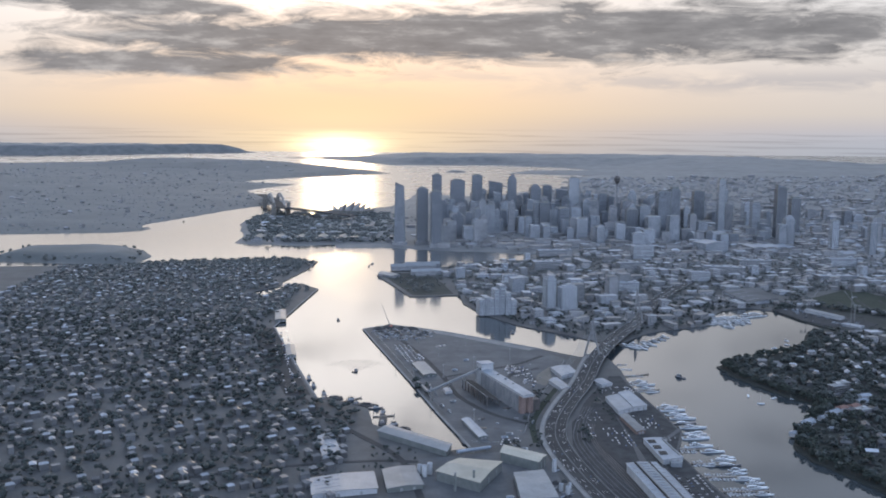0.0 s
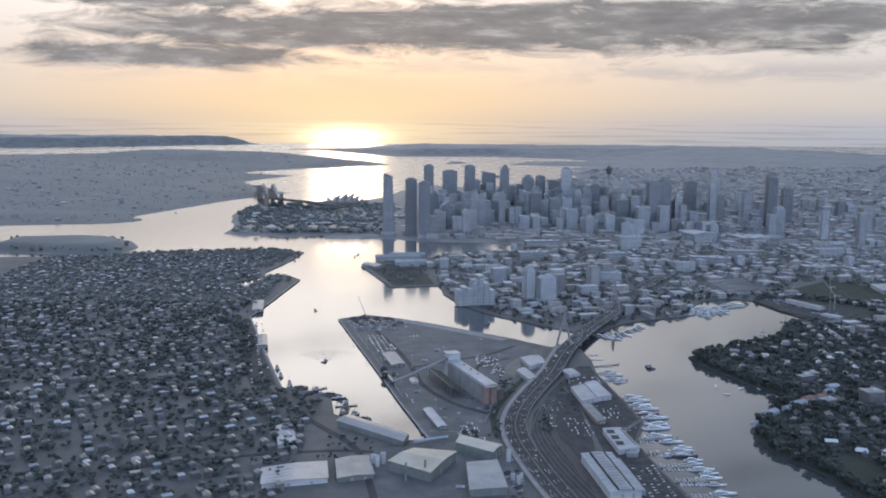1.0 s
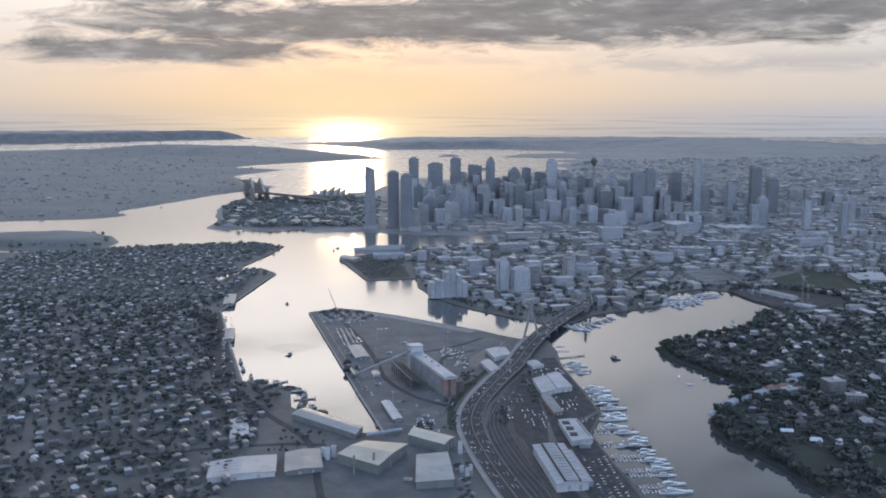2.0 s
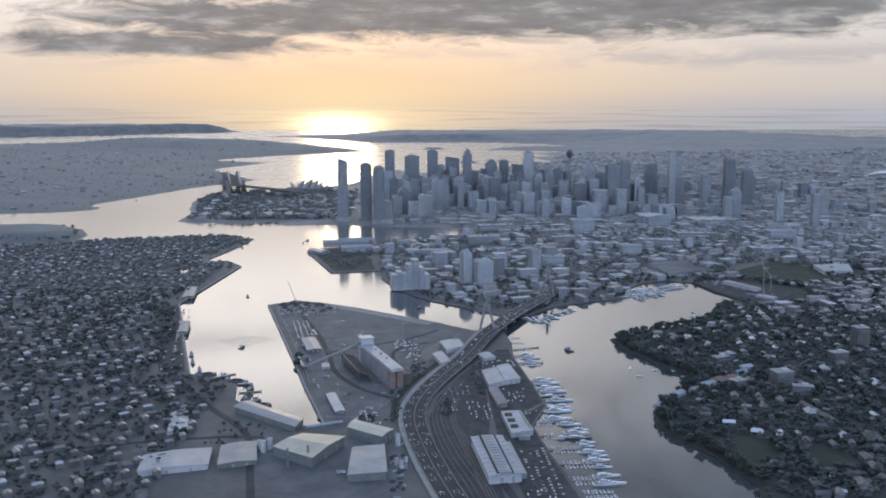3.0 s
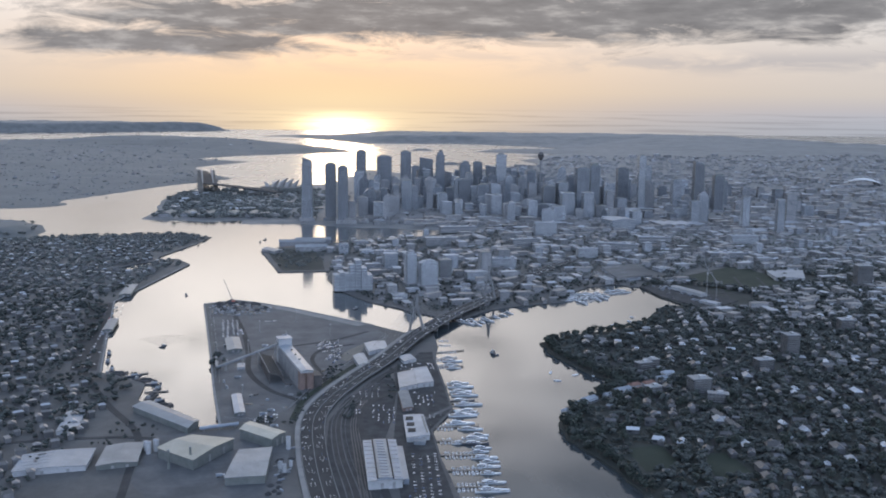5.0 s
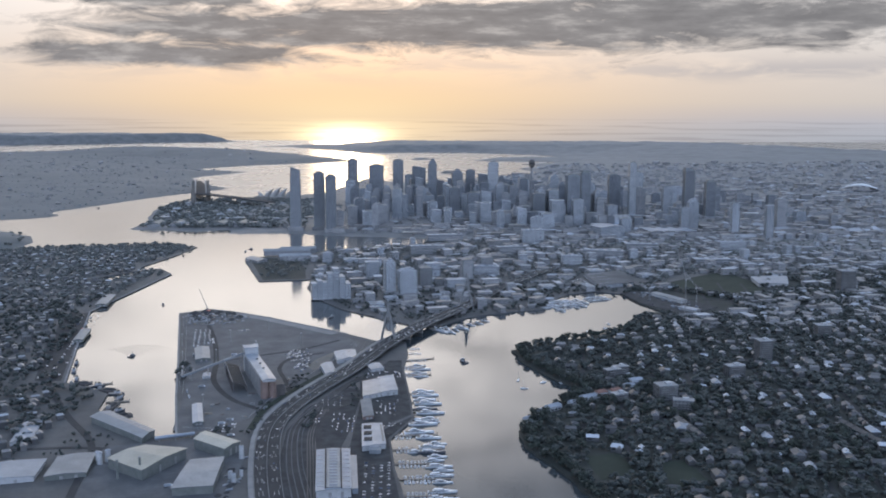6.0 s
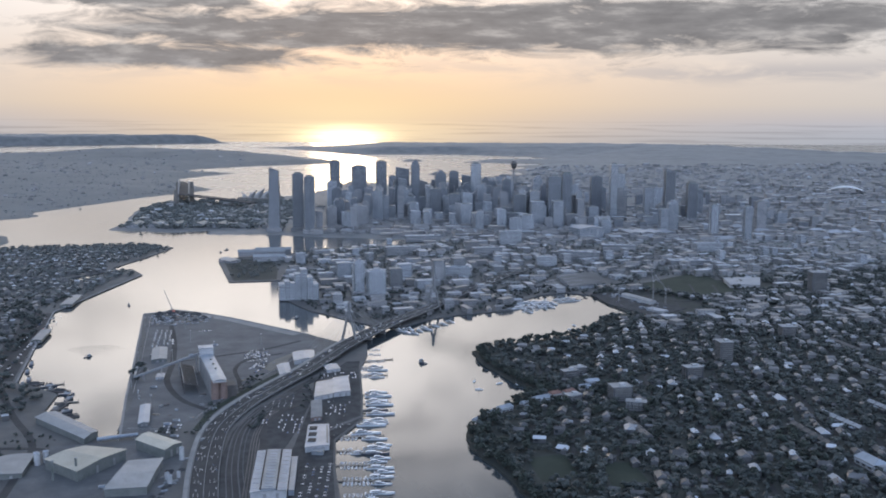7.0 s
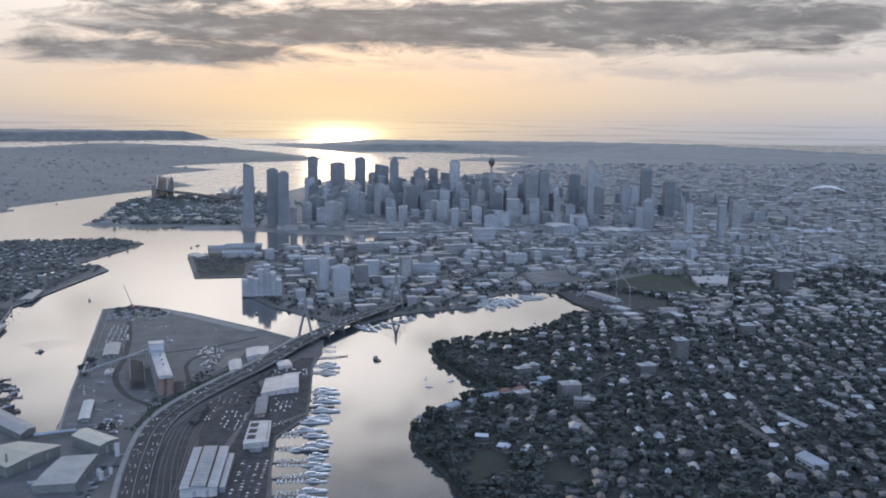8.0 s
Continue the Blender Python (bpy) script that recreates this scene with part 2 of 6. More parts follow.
WALL_PALE = mottled("pale_wall", (0.28, 0.30, 0.315), (0.36, 0.375, 0.39), 0.2, 0.65, 0.1, 1.5)
BRICK = mottled("red_brown_brick", (0.135, 0.098, 0.088), (0.18, 0.132, 0.115), 0.4, 0.8, 0.2, 4.0)
STEEL = mottled("painted_steel", (0.20, 0.21, 0.22), (0.28, 0.29, 0.30), 0.5, 0.5, 0.0, 3.0, metal=0.3)
RUST = mottled("rusty_steel", (0.050, 0.048, 0.048), (0.084, 0.078, 0.076), 0.5, 0.7, 0.2, 3.0)
SANDSTONE = mottled("sandstone", (0.11, 0.105, 0.095), (0.15, 0.14, 0.125), 0.2, 0.8, 0.3, 1.0)
TIMBER = mottled("weathered_timber", (0.14, 0.12, 0.10), (0.22, 0.20, 0.17), 0.5, 0.8, 0.3, 4.0)
LEAF = mottled("foliage", (0.020, 0.028, 0.026), (0.039, 0.048, 0.041), 0.35, 0.6, 0.5, 2.5, 0.35, spec=0.15)
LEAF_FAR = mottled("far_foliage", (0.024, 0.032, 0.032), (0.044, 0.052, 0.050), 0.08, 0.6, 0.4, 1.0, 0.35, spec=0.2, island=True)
# two paler copies of the foliage, with distance haze mixed into the leaf colour
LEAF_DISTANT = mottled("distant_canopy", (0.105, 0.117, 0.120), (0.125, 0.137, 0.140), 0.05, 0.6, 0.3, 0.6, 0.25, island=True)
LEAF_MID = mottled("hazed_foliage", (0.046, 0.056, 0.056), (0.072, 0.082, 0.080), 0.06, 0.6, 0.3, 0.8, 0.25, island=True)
BARK = mottled("bark", (0.07, 0.055, 0.045), (0.13, 0.11, 0.09), 1.0, 0.85, 0.5, 6.0)
GELCOAT = mottled("white_gelcoat", (0.46, 0.51, 0.56), (0.60, 0.635, 0.665), 0.3, 0.25, 0.0, 2.0, 0.08)
HULL_DARK = mottled("dark_hull_paint", (0.04, 0.05, 0.07), (0.07, 0.08, 0.10), 0.5, 0.35, 0.0, 2.0)
GLASS_DARK = mottled("dark_glazing", (0.02, 0.025, 0.03), (0.035, 0.04, 0.048), 0.5, 0.12, 0.0, 2.0)
RUBBER = mottled("tyre_rubber", (0.02, 0.02, 0.02), (0.03, 0.03, 0.03), 2.0, 0.85, 0.0, 5.0)
RED = mottled("red_paint", (0.36, 0.10, 0.07), (0.45, 0.14, 0.09), 0.5, 0.55, 0.0, 2.0)
SHELL = mottled("glazed_shell_tiles", (0.24, 0.24, 0.235), (0.30, 0.298, 0.29), 0.2, 0.35, 0.0, 2.0)
CAR_PAINTS = [mottled("car_paint_" + n, c, tuple(0.9 * x for x in c), 1.0, 0.3, 0.0, 3.0, metal=0.2)
              for n, c in (("white", (0.72, 0.72, 0.72)), ("silver", (0.42, 0.43, 0.45)), ("black", (0.025, 0.025, 0.03)), ("blue", (0.05, 0.09, 0.2)), ("red", (0.32, 0.04, 0.03)))]
FACE_GLASS = facade("blue_glass_facade", (0.25, 0.27, 0.295), (0.31, 0.345, 0.385), 1.25, 1.6, 0.85, 0.25, 0.2, rows=0.3, coat=0.6)
FACE_DARK = facade("dark_tower_facade", (0.13, 0.142, 0.16), (0.15, 0.172, 0.20), 1.25, 1.4, 0.7, 0.35, 0.25, coat=0.55)
FACE_PALE = facade("pale_tower_facade", (0.275, 0.295, 0.32), (0.13, 0.155, 0.185), 1.15, 1.5, 0.55, 0.45, 0.2, coat=0.4)
FACE_TAN = facade("tan_block_facade", (0.205, 0.21, 0.218), (0.085, 0.098, 0.115), 1.1, 1.3, 0.5, 0.5, 0.3)
FACE_FLATS = facade("brown_flats_facade", (0.095, 0.098, 0.102), (0.045, 0.052, 0.062), 1.1, 1.3, 0.5, 0.5, 0.3)
FACE_FAR = facade("far_block_facades", (0.205, 0.208, 0.212), (0.09, 0.10, 0.112), 1.1, 1.4, 0.5, 0.5, 0.4, island=True)
# bluish sheen pales land, foliage and far roofs at grazing angles, in place of haze
for far, haze_sheen in ((HILL, 0.075), (WOODED, 0.062), (LEAF_FAR, 0.08), (LEAF_DISTANT, 0.30), (LEAF_MID, 0.08), (ROOF_TILE_FAR, 0.08), (LEAF, 0.03)):
    haze_bsdf = far.node_tree.nodes["Principled BSDF"]
    haze_bsdf.inputs["Sheen Weight"].default_value, haze_bsdf.inputs["Sheen Roughness"].default_value = haze_sheen, 0.4
    haze_bsdf.inputs["Sheen Tint"].default_value = (0.85, 0.93, 1.0, 1)


# ---------- geometry helpers ----------
class Geo:
    """Collects vertices and faces of one mesh."""

    def __init__(self):
        self.v, self.f = [], []

    def add(self, verts, faces):
        n = len(self.v)
        self.v += [tuple(p) for p in verts]
        self.f += [tuple(n + i for i in f) for f in faces]
        return self

    def box(self, x0, y0, z0, x1, y1, z1):
        return self.prism([(x0, y0), (x1, y0), (x1, y1), (x0, y1)], z0, z1)

    def rbox(self, cx, cy, z0, w, d, h, ang=0.0, taper=1.0):
        c, s = math.cos(ang), math.sin(ang)
        low = [(cx + c * x - s * y, cy + s * x + c * y, z0) for x, y in ((-w / 2, -d / 2), (w / 2, -d / 2), (w / 2, d / 2), (-w / 2, d / 2))]
        top = [(cx + taper * (p[0] - cx), cy + taper * (p[1] - cy), z0 + h) for p in low]
        return self.add(low + top, [(3, 2, 1, 0), (4, 5, 6, 7), (0, 1, 5, 4), (1, 2, 6, 5), (2, 3, 7, 6), (3, 0, 4, 7)])

    def prism(self, poly, z0, z1):
        n = len(poly)
        area = sum(poly[i - 1][0] * poly[i][1] - poly[i][0] * poly[i - 1][1] for i in range(n))
        poly = poly if area > 0 else poly[::-1]
        self.add([(x, y, z0) for x, y in poly] + [(x, y, z1) for x, y in poly],
                 [tuple(range(n - 1, -1, -1)), tuple(range(n, 2 * n))] + [(i, (i + 1) % n, n + (i + 1) % n, n + i) for i in range(n)])
        return self

    def gable(self, cx, cy, z0, w, d, h, ang=0.0, hip=0.0):
        """A pitched roof, its ridge along the width."""
        c, s = math.cos(ang), math.sin(ang)
        pts = [(-w / 2, -d / 2, 0), (w / 2, -d / 2, 0), (w / 2, d / 2, 0), (-w / 2, d / 2, 0), (-w / 2 + hip, 0, h), (w / 2 - hip, 0, h)]
        return self.add([(cx + c * x - s * y, cy + s * x + c * y, z0 + z) for x, y, z in pts],
                        [(3, 2, 1, 0), (0, 1, 5, 4), (2, 3, 4, 5), (1, 2, 5), (3, 0, 4)])

    def tube(self, p, q, r0, r1=None, n=8):
        p, q = Vector(p), Vector(q)
        r1 = r0 if r1 is None else r1
        a = (q - p).normalized()
        u = a.orthogonal().normalized()
        w = a.cross(u)
        ring = [u * math.cos(2 * math.pi * i / n) + w * math.sin(2 * math.pi * i / n) for i in range(n)]
        return self.add([p + r0 * k for k in ring] + [q + r1 * k for k in ring],
                        [tuple(range(n - 1, -1, -1)), tuple(range(n, 2 * n))] + [(i, (i + 1) % n, n + (i + 1) % n, n + i) for i in range(n)])

    def loft(self, rings):
        n = len(rings[0])
        faces = [tuple(range(n - 1, -1, -1)), tuple(range((len(rings) - 1) * n, len(rings) * n))]
        for k in range(len(rings) - 1):
            faces += [(k * n + i, k * n + (i + 1) % n, (k + 1) * n + (i + 1) % n, (k + 1) * n + i) for i in range(n)]
        return self.add([p for r in rings for p in r], faces)

    def ribbon(self, line, width, z, thick=0.25, shift=0.0):
        """A road slab along a line of (x, y) or (x, y, z)."""
        pts = [Vector((p[0], p[1])) for p in line]
        hs = [p[2] if len(p) > 2 else 0.0 for p in line]
        rings = []
        for i, p in enumerate(pts):
            t = (pts[min(i + 1, len(pts) - 1)] - pts[max(i - 1, 0)]).normalized()
            nrm = Vector((-t.y, t.x))
            a, b = p + nrm * (shift + width / 2), p + nrm * (shift - width / 2)
            top = z + hs[i]
            rings.append([(a.x, a.y, top), (a.x, a.y, top - thick), (b.x, b.y, top - thick), (b.x, b.y, top)])
        return self.loft(rings)

    def mesh(self, name):
        m = bpy.data.meshes.new(name)
        m.from_pydata(self.v, [], self.f)
        bm = bmesh.new()
        bm.from_mesh(m)
        bmesh.ops.recalc_face_normals(bm, faces=bm.faces)
        bm.to_mesh(m)
        bm.free()
        return m


def thing(name, geo, material, label="", category="", group="", kind="", at_=None):
    """A top-level mesh object."""
    data = geo.mesh(name) if isinstance(geo, Geo) else geo
    if material and not data.materials:
        data.materials.append(material)
    ob = new(name, data)
    if at_ is not None:
        ob.matrix_basis = at_
    return tagged(ob, label, category, group, kind)


def holder(name, label, category, group="", at_=None):
    ob = new(name)
    ob.empty_display_size = 0.3
    if at_ is not None:
        ob.matrix_basis = at_
    return tagged(ob, label, category, group)


def part(name, geo, material, parent, label="", at_=None):
    """One mesh under a thing or under a part, in the parent's own space."""
    data = geo.mesh(name) if isinstance(geo, Geo) else geo
    if material and not data.materials:
        data.materials.append(material)
    ob = new(name, data)
    ob.parent = parent
    if at_ is not None:
        ob.matrix_basis = at_
    return tagged(ob, label)


def smooth_line(pts, n=6):
    """A rounded line through the points (Catmull-Rom)."""
    p = [Vector(q) for q in pts]
    p = [2 * p[0] - p[1]] + p + [2 * p[-1] - p[-2]]
    out = []
    for i in range(1, len(p) - 2):
        a, b, c, d = p[i - 1:i + 3]
        for k in range(n):
            t = k / n
            out.append(0.5 * ((2 * b) + (c - a) * t + (2 * a - 5 * b + 4 * c - d) * t * t + (3 * b - a - 3 * c + d) * t ** 3))
    return out + [p[-2]]


def inside(poly, x, y):
    hit = False
    for i in range(len(poly)):
        (x0, y0), (x1, y1) = poly[i - 1], poly[i]
        if (y0 > y) != (y1 > y) and x < (x1 - x0) * (y - y0) / (y1 - y0) + x0:
            hit = not hit
    return hit


def signed(poly, X, Y):
    """Distance to the outline for arrays of places, positive inside."""
    best, hit = np.full(X.shape, 1e9), np.zeros(X.shape, bool)
    for i in range(len(poly)):
        (x0, y0), (x1, y1) = poly[i - 1], poly[i]
        ex, ey = x1 - x0, y1 - y0
        t = np.clip(((X - x0) * ex + (Y - y0) * ey) / (ex * ex + ey * ey), 0, 1)
        best = np.minimum(best, np.hypot(X - x0 - t * ex, Y - y0 - t * ey))
        if y0 != y1:
            hit ^= ((y0 > Y) != (y1 > Y)) & (X < ex * (Y - y0) / (y1 - y0) + x0)
    return np.where(hit, best, -best)


def uneven(poly, amount, piece, seed=0):
    """The outline with its edges cut up and shaken, for natural shores."""
    rng = random.Random(seed)
    out = []
    for i in range(len(poly)):
        (x0, y0), (x1, y1) = poly[i], poly[(i + 1) % len(poly)]
        n = max(1, int(min(math.hypot(x1 - x0, y1 - y0), 400) / piece))
        for k in range(n):
            a = amount if k else amount * 0.4
            out.append((x0 + (x1 - x0) * k / n + rng.uniform(-a, a), y0 + (y1 - y0) * k / n + rng.uniform(-a, a)))
    return out


# ---------- water and land ----------
thing("water", Geo().add([(-9000, -3000, 0), (9000, -3000, 0), (9000, 16000, 0), (-9000, 16000, 0)], [(0, 1, 2, 3)]), WATER,
      "calm grey harbour water mirroring the clouded sky", "water", kind="structure")

WEST = [(-77, 707), (-53, 604), (-33, 521), (-20, 513), (-4, 499), (-1, 472), (18, 449), (36, 431), (45, 434), (32, 492), (19, 556),
        (-11, 698), (9, 712), (28, 702), (54, 683), (79, 660), (112, 630), (131, 610), (150, 606), (151, 575), (148, 543), (151, 488),
        (152, 452), (141, 424), (143, 388), (147, 355), (160, 250), (160, -150), (-900, -150), (-900, 900), (-500, 1000), (-281, 1022), (-212, 1056),
        (-152, 1065), (-110, 1078), (-68, 1047), (-75, 990), (-92, 912), (-90, 889), (-116, 851), (-100, 842), (-85, 896), (-73, 902), (-56, 871)]
GLEBE = [(176, 240), (217, 350), (210, 381), (199, 410), (199, 433), (212, 460), (241, 496), (229, 518), (218, 552), (214, 582), (232, 598),
         (266, 614), (294, 636), (310, 668), (325, 690), (341, 690), (330, 720), (324, 763), (340, 800), (700, 900), (1300, 1000), (1300, -150), (176, -150)]
PYRMONT = [(324, 763), (305, 775), (281, 763), (265, 740), (253, 707), (209, 687), (195, 678), (172, 651), (157, 651), (141, 669), (106, 708),
           (83, 751), (71, 800), (71, 838), (27, 831), (-3, 950), (10, 972), (48, 975), (56, 996), (110, 1040), (190, 1070), (230, 1120),
           (700, 1150), (1300, 1150), (1300, 960), (700, 860), (360, 780)]
CITY = [(215, 1110), (60, 1150), (24, 1170), (-48, 1165), (-55, 1210), (-90, 1187), (-180, 1210), (-178, 1285), (-204, 1430), (-204, 1515),
        (-185, 1590), (-90, 1590), (-75, 1690), (-30, 1700), (20, 1760), (60, 1950), (80, 2120), (160, 2000), (260, 2050), (372, 2228),
        (500, 2360), (470, 2520), (553, 2656), (504, 2735), (640, 2850), (500, 2900), (387, 2949), (480, 3150), (711, 3192), (635, 3346),
        (376, 3538), (43, 3492), (-60, 3700), (-300, 4120), (-432, 4148), (-280, 4260), (-60, 4420), (300, 4330), (716, 4250), (1208, 4200),
        (1539, 3750), (1755, 3280), (2300, 2900), (2700, 2000), (2700, 900), (700, 900), (300, 1080)]
NORTH = [(-365, 1328), (-325, 1363), (-357, 1415), (-310, 1543), (-265, 1676), (-206, 1795), (-175, 1848), (-236, 1957), (-309, 2149),
         (-292, 2206), (-218, 2374), (-357, 2477), (-349, 2526), (-246, 2666), (19, 2902), (-72, 3177), (-268, 3316), (-500, 3420),
         (-808, 3480), (-1046, 3550), (-2200, 3300), (-2200, 1300), (-600, 1290)]
HEAD = [(-630, 4830), (-700, 4900), (-1200, 4950), (-2300, 4900), (-2300, 4200), (-1500, 4250), (-1150, 4450), (-900, 4700), (-700, 4800)]
ISLE = [(-330, 1040), (-264, 1035), (-262, 1088), (-286, 1145), (-330, 1165), (-420, 1150), (-430, 1060)]

thing("ground_west", Geo().prism(WEST, -3, 0.70), GROUND, "flat developed harbour peninsula with vertical quay walls", "ground", kind="structure")
thing("ground_glebe", Geo().prism(uneven(GLEBE, 1.2, 6, 2), -3, 0.80), SOIL, "green residential shore with an uneven rocky edge", "ground", kind="structure")
thing("ground_pyrmont", Geo().prism(PYRMONT, -3, 0.74), GROUND, "built-up inner-city peninsula with quay walls", "ground", kind="structure")


def elevation(X, Y):
    """Height of the far land well inside its shore."""
    ridge = 27 * np.exp(-((Y - 3900 + 0.10 * np.abs(X - 600)) / 900.0) ** 2) * (0.28 + 0.72 * np.clip((X + 110) / 260.0, 0, 1))
    ridge = ridge * np.maximum(np.clip((Y - 3330) / 330.0, 0, 1), np.clip((X - 780) / 320.0, 0, 1))
    slope = 20 * np.exp(-((X - 2000) / 900.0) ** 2 - ((Y - 2900) / 900.0) ** 2)
    town = 1.5 + 2.2 * np.clip((Y - 1700) / 1200.0, 0, 1)
    north = 28 * np.exp(-((Y - 3150) / 270.0) ** 2 - ((X + 620) / 430.0) ** 2) + 12 * np.exp(-((X + 950) / 420.0) ** 2 - ((Y - 2150) / 600.0) ** 2)
    return np.where((Y < 3560) & (X < 30), 3.0 + north, np.maximum(town, ridge) + slope * 0.5)


def rolling(name, poly, step, rise, run, material, label, height=None):
    """Hilly land as a height field that dips under the water at its shore."""
    xs = np.arange(min(p[0] for p in poly) - 30, max(p[0] for p in poly) + 31, step)
    ys = np.arange(min(p[1] for p in poly) - 30, max(p[1] for p in poly) + 31, step)
    X, Y = np.meshgrid(xs, ys)
    sd = signed(poly, X, Y)
    wob = np.array([[noise.noise((x * 0.006, y * 0.006, 3.0)) + 0.5 * noise.noise((x * 0.02, y * 0.02, 7.0)) for x in xs] for y in ys])
    top = elevation(X, Y) if height is None else np.full(X.shape, float(height))
    t = np.clip((sd + 4) / run, 0, 1)
    Z = np.where(sd > -25, 0.4 + rise * np.clip(sd / 10, -1, 1) + top * t * t * (3 - 2 * t) * (1 + 0.16 * wob), -4.0)
    w = len(xs)
    keep = sd > -60
    faces = [(j * w + i, j * w + i + 1, (j + 1) * w + i + 1, (j + 1) * w + i) for j in range(len(ys) - 1) for i in range(w - 1)
             if keep[j, i] or keep[j + 1, i + 1] or keep[j, i + 1] or keep[j + 1, i]]
    data = bpy.data.meshes.new(name)
    data.from_pydata(np.stack([X, Y, Z], -1).reshape(-1, 3).tolist(), [], faces)
    for p in data.polygons:
        p.use_smooth = True
    data.materials.append(material)
    return tagged(new(name, data), label, "ground", kind="structure")


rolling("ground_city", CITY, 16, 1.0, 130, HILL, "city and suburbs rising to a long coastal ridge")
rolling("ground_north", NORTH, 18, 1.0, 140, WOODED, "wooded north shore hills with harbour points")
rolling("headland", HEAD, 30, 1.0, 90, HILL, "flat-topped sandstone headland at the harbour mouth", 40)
rolling("island_near", ISLE, 8, 0.8, 30, WOODED, "small wooded harbour island", 7)
rolling("island_far", [(196, 3010), (246, 3000), (262, 3030), (206, 3060)], 8, 0.8, 20, HILL, "low rocky islet in the outer harbour", 4)
rolling("island_fort", [(256, 2330), (286, 2326), (300, 2338), (262, 2348)], 6, 0.8, 12, HILL, "small walled fort islet in the harbour", 5)


# ---------- trees, houses, cars, boats: one of each kind ----------
def clump(geo, c, r, rng, squash=0.8):
    """A small uneven leafy mass."""
    bm = bmesh.new()
    bmesh.ops.create_icosphere(bm, subdivisions=1, radius=1.0)
    k = [rng.uniform(0.72, 1.28) for _ in bm.verts]
    geo.add([(c[0] + v.co.x * r * k[i], c[1] + v.co.y * r * k[i], c[2] + v.co.z * r * k[i] * squash) for i, v in enumerate(bm.verts)],
            [tuple(v.index for v in f.verts) for f in bm.faces])
    bm.free()


def tree_kind(seed, high, wide):
    rng = random.Random(seed)
    ob = holder("tree", "dense dark green broadleaf tree with an uneven crown", "tree", "trees on the green shore")
    wood = Geo().tube((0, 0, 0), (0.05, 0.02, high * 0.45), 0.16, 0.10, 7)
    for i in range(5):
        a = i * 1.26 + rng.uniform(-0.3, 0.3)
        wood.tube((0.04, 0.02, high * rng.uniform(0.28, 0.42)), (math.cos(a) * wide * 0.3, math.sin(a) * wide * 0.3, high * rng.uniform(0.55, 0.7)), 0.07, 0.03, 5)
    part("trunk", wood, BARK, ob)
    crown = Geo()
    for i in range(15):
        a, u = rng.uniform(0, 6.28), rng.uniform(0, 1) ** 0.6
        z = rng.uniform(0.42, 0.95)
        rr = wide * 0.5 * u * math.sin(math.pi * min(1.0, 1.15 - z * 0.75))
        clump(crown, (math.cos(a) * rr, math.sin(a) * rr, high * z), wide * rng.uniform(0.13, 0.24), rng)
    for i in range(150):
        a, b = rng.uniform(0, 6.28), rng.uniform(-0.6, 1.5)
        r = rng.uniform(0.85, 1.12)
        p = Vector((math.cos(a) * math.cos(b) * wide * 0.5 * r, math.sin(a) * math.cos(b) * wide * 0.5 * r, high * (0.66 + 0.33 * math.sin(b) * r)))
        u = Vector((rng.uniform(-1, 1), rng.uniform(-1, 1), rng.uniform(-1, 1))).normalized() * 0.16
        w = u.orthogonal().normalized() * 0.12
        crown.add([p - u - w, p + u - w, p + u + w, p - u + w], [(0, 1, 2, 3)])
    part("crown", crown, LEAF, ob)
    return ob


def house_kind(w, d, h, roof, hip, wing):
    ob = thing("house", Geo().rbox(0, 0, 0, w, d, h), WALL_HOUSE, "suburban house with rendered walls and a pitched roof among trees", "house", "houses on the peninsula")
    g = Geo().gable(0, 0, h - 0.02, w + 0.3, d + 0.3, roof, 0, hip)
    if wing:
        part("wing", Geo().rbox(w * 0.25, -d * 0.62, 0, w * 0.42, d * 0.5, h - 0.15), WALL_HOUSE, ob)
        part("wing_roof", Geo().gable(w * 0.25, -d * 0.58, h - 0.17, d * 0.62, w * 0.5, roof * 0.7, math.pi / 2, 0.25), ROOF_TILE, ob)
    top = part("roof", g, ROOF_TILE, ob)
    if hip < 0.5:
        part("chimney", Geo().rbox(-w * 0.3, d * 0.12, h + roof * 0.3, 0.28, 0.28, roof * 0.95), BRICK, top)
    for x in (-0.25,):
        part("window", Geo().rbox(w * x, -d / 2 - 0.02, h * 0.4, w * 0.3, 0.06, h * 0.38), GLASS_DARK, ob)
    return ob


def car_kind(paint):
    side = [(-0.80, 0.10), (0.80, 0.10), (0.82, 0.27), (0.72, 0.34), (0.38, 0.37), (-0.70, 0.38), (-0.82, 0.30)]
    ob = thing("car", Geo().loft([[(x, y * s, z) for x, z in side] for y, s in ((-0.32, 0.96), (-0.30, 1.0), (0.30, 1.0), (0.32, 0.96))]), paint,
               "small passenger car on the asphalt", "car", "cars on the roads and lots")
    cabin = part("cabin", Geo().rbox(-0.12, 0, 0.36, 0.92, 0.54, 0.16, 0, 0.8), GLASS_DARK, ob, "dark glazed cabin")
    part("roof", Geo().rbox(-0.12, 0, 0.52, 0.70, 0.42, 0.02), paint, cabin)
    for x in (-0.5, 0.5):
        for y in (-0.28, 0.28):
            part("wheel", Geo().tube((x, y - 0.04, 0.11), (x, y + 0.04, 0.11), 0.11, 0.11, 8), RUBBER, ob)
    return ob


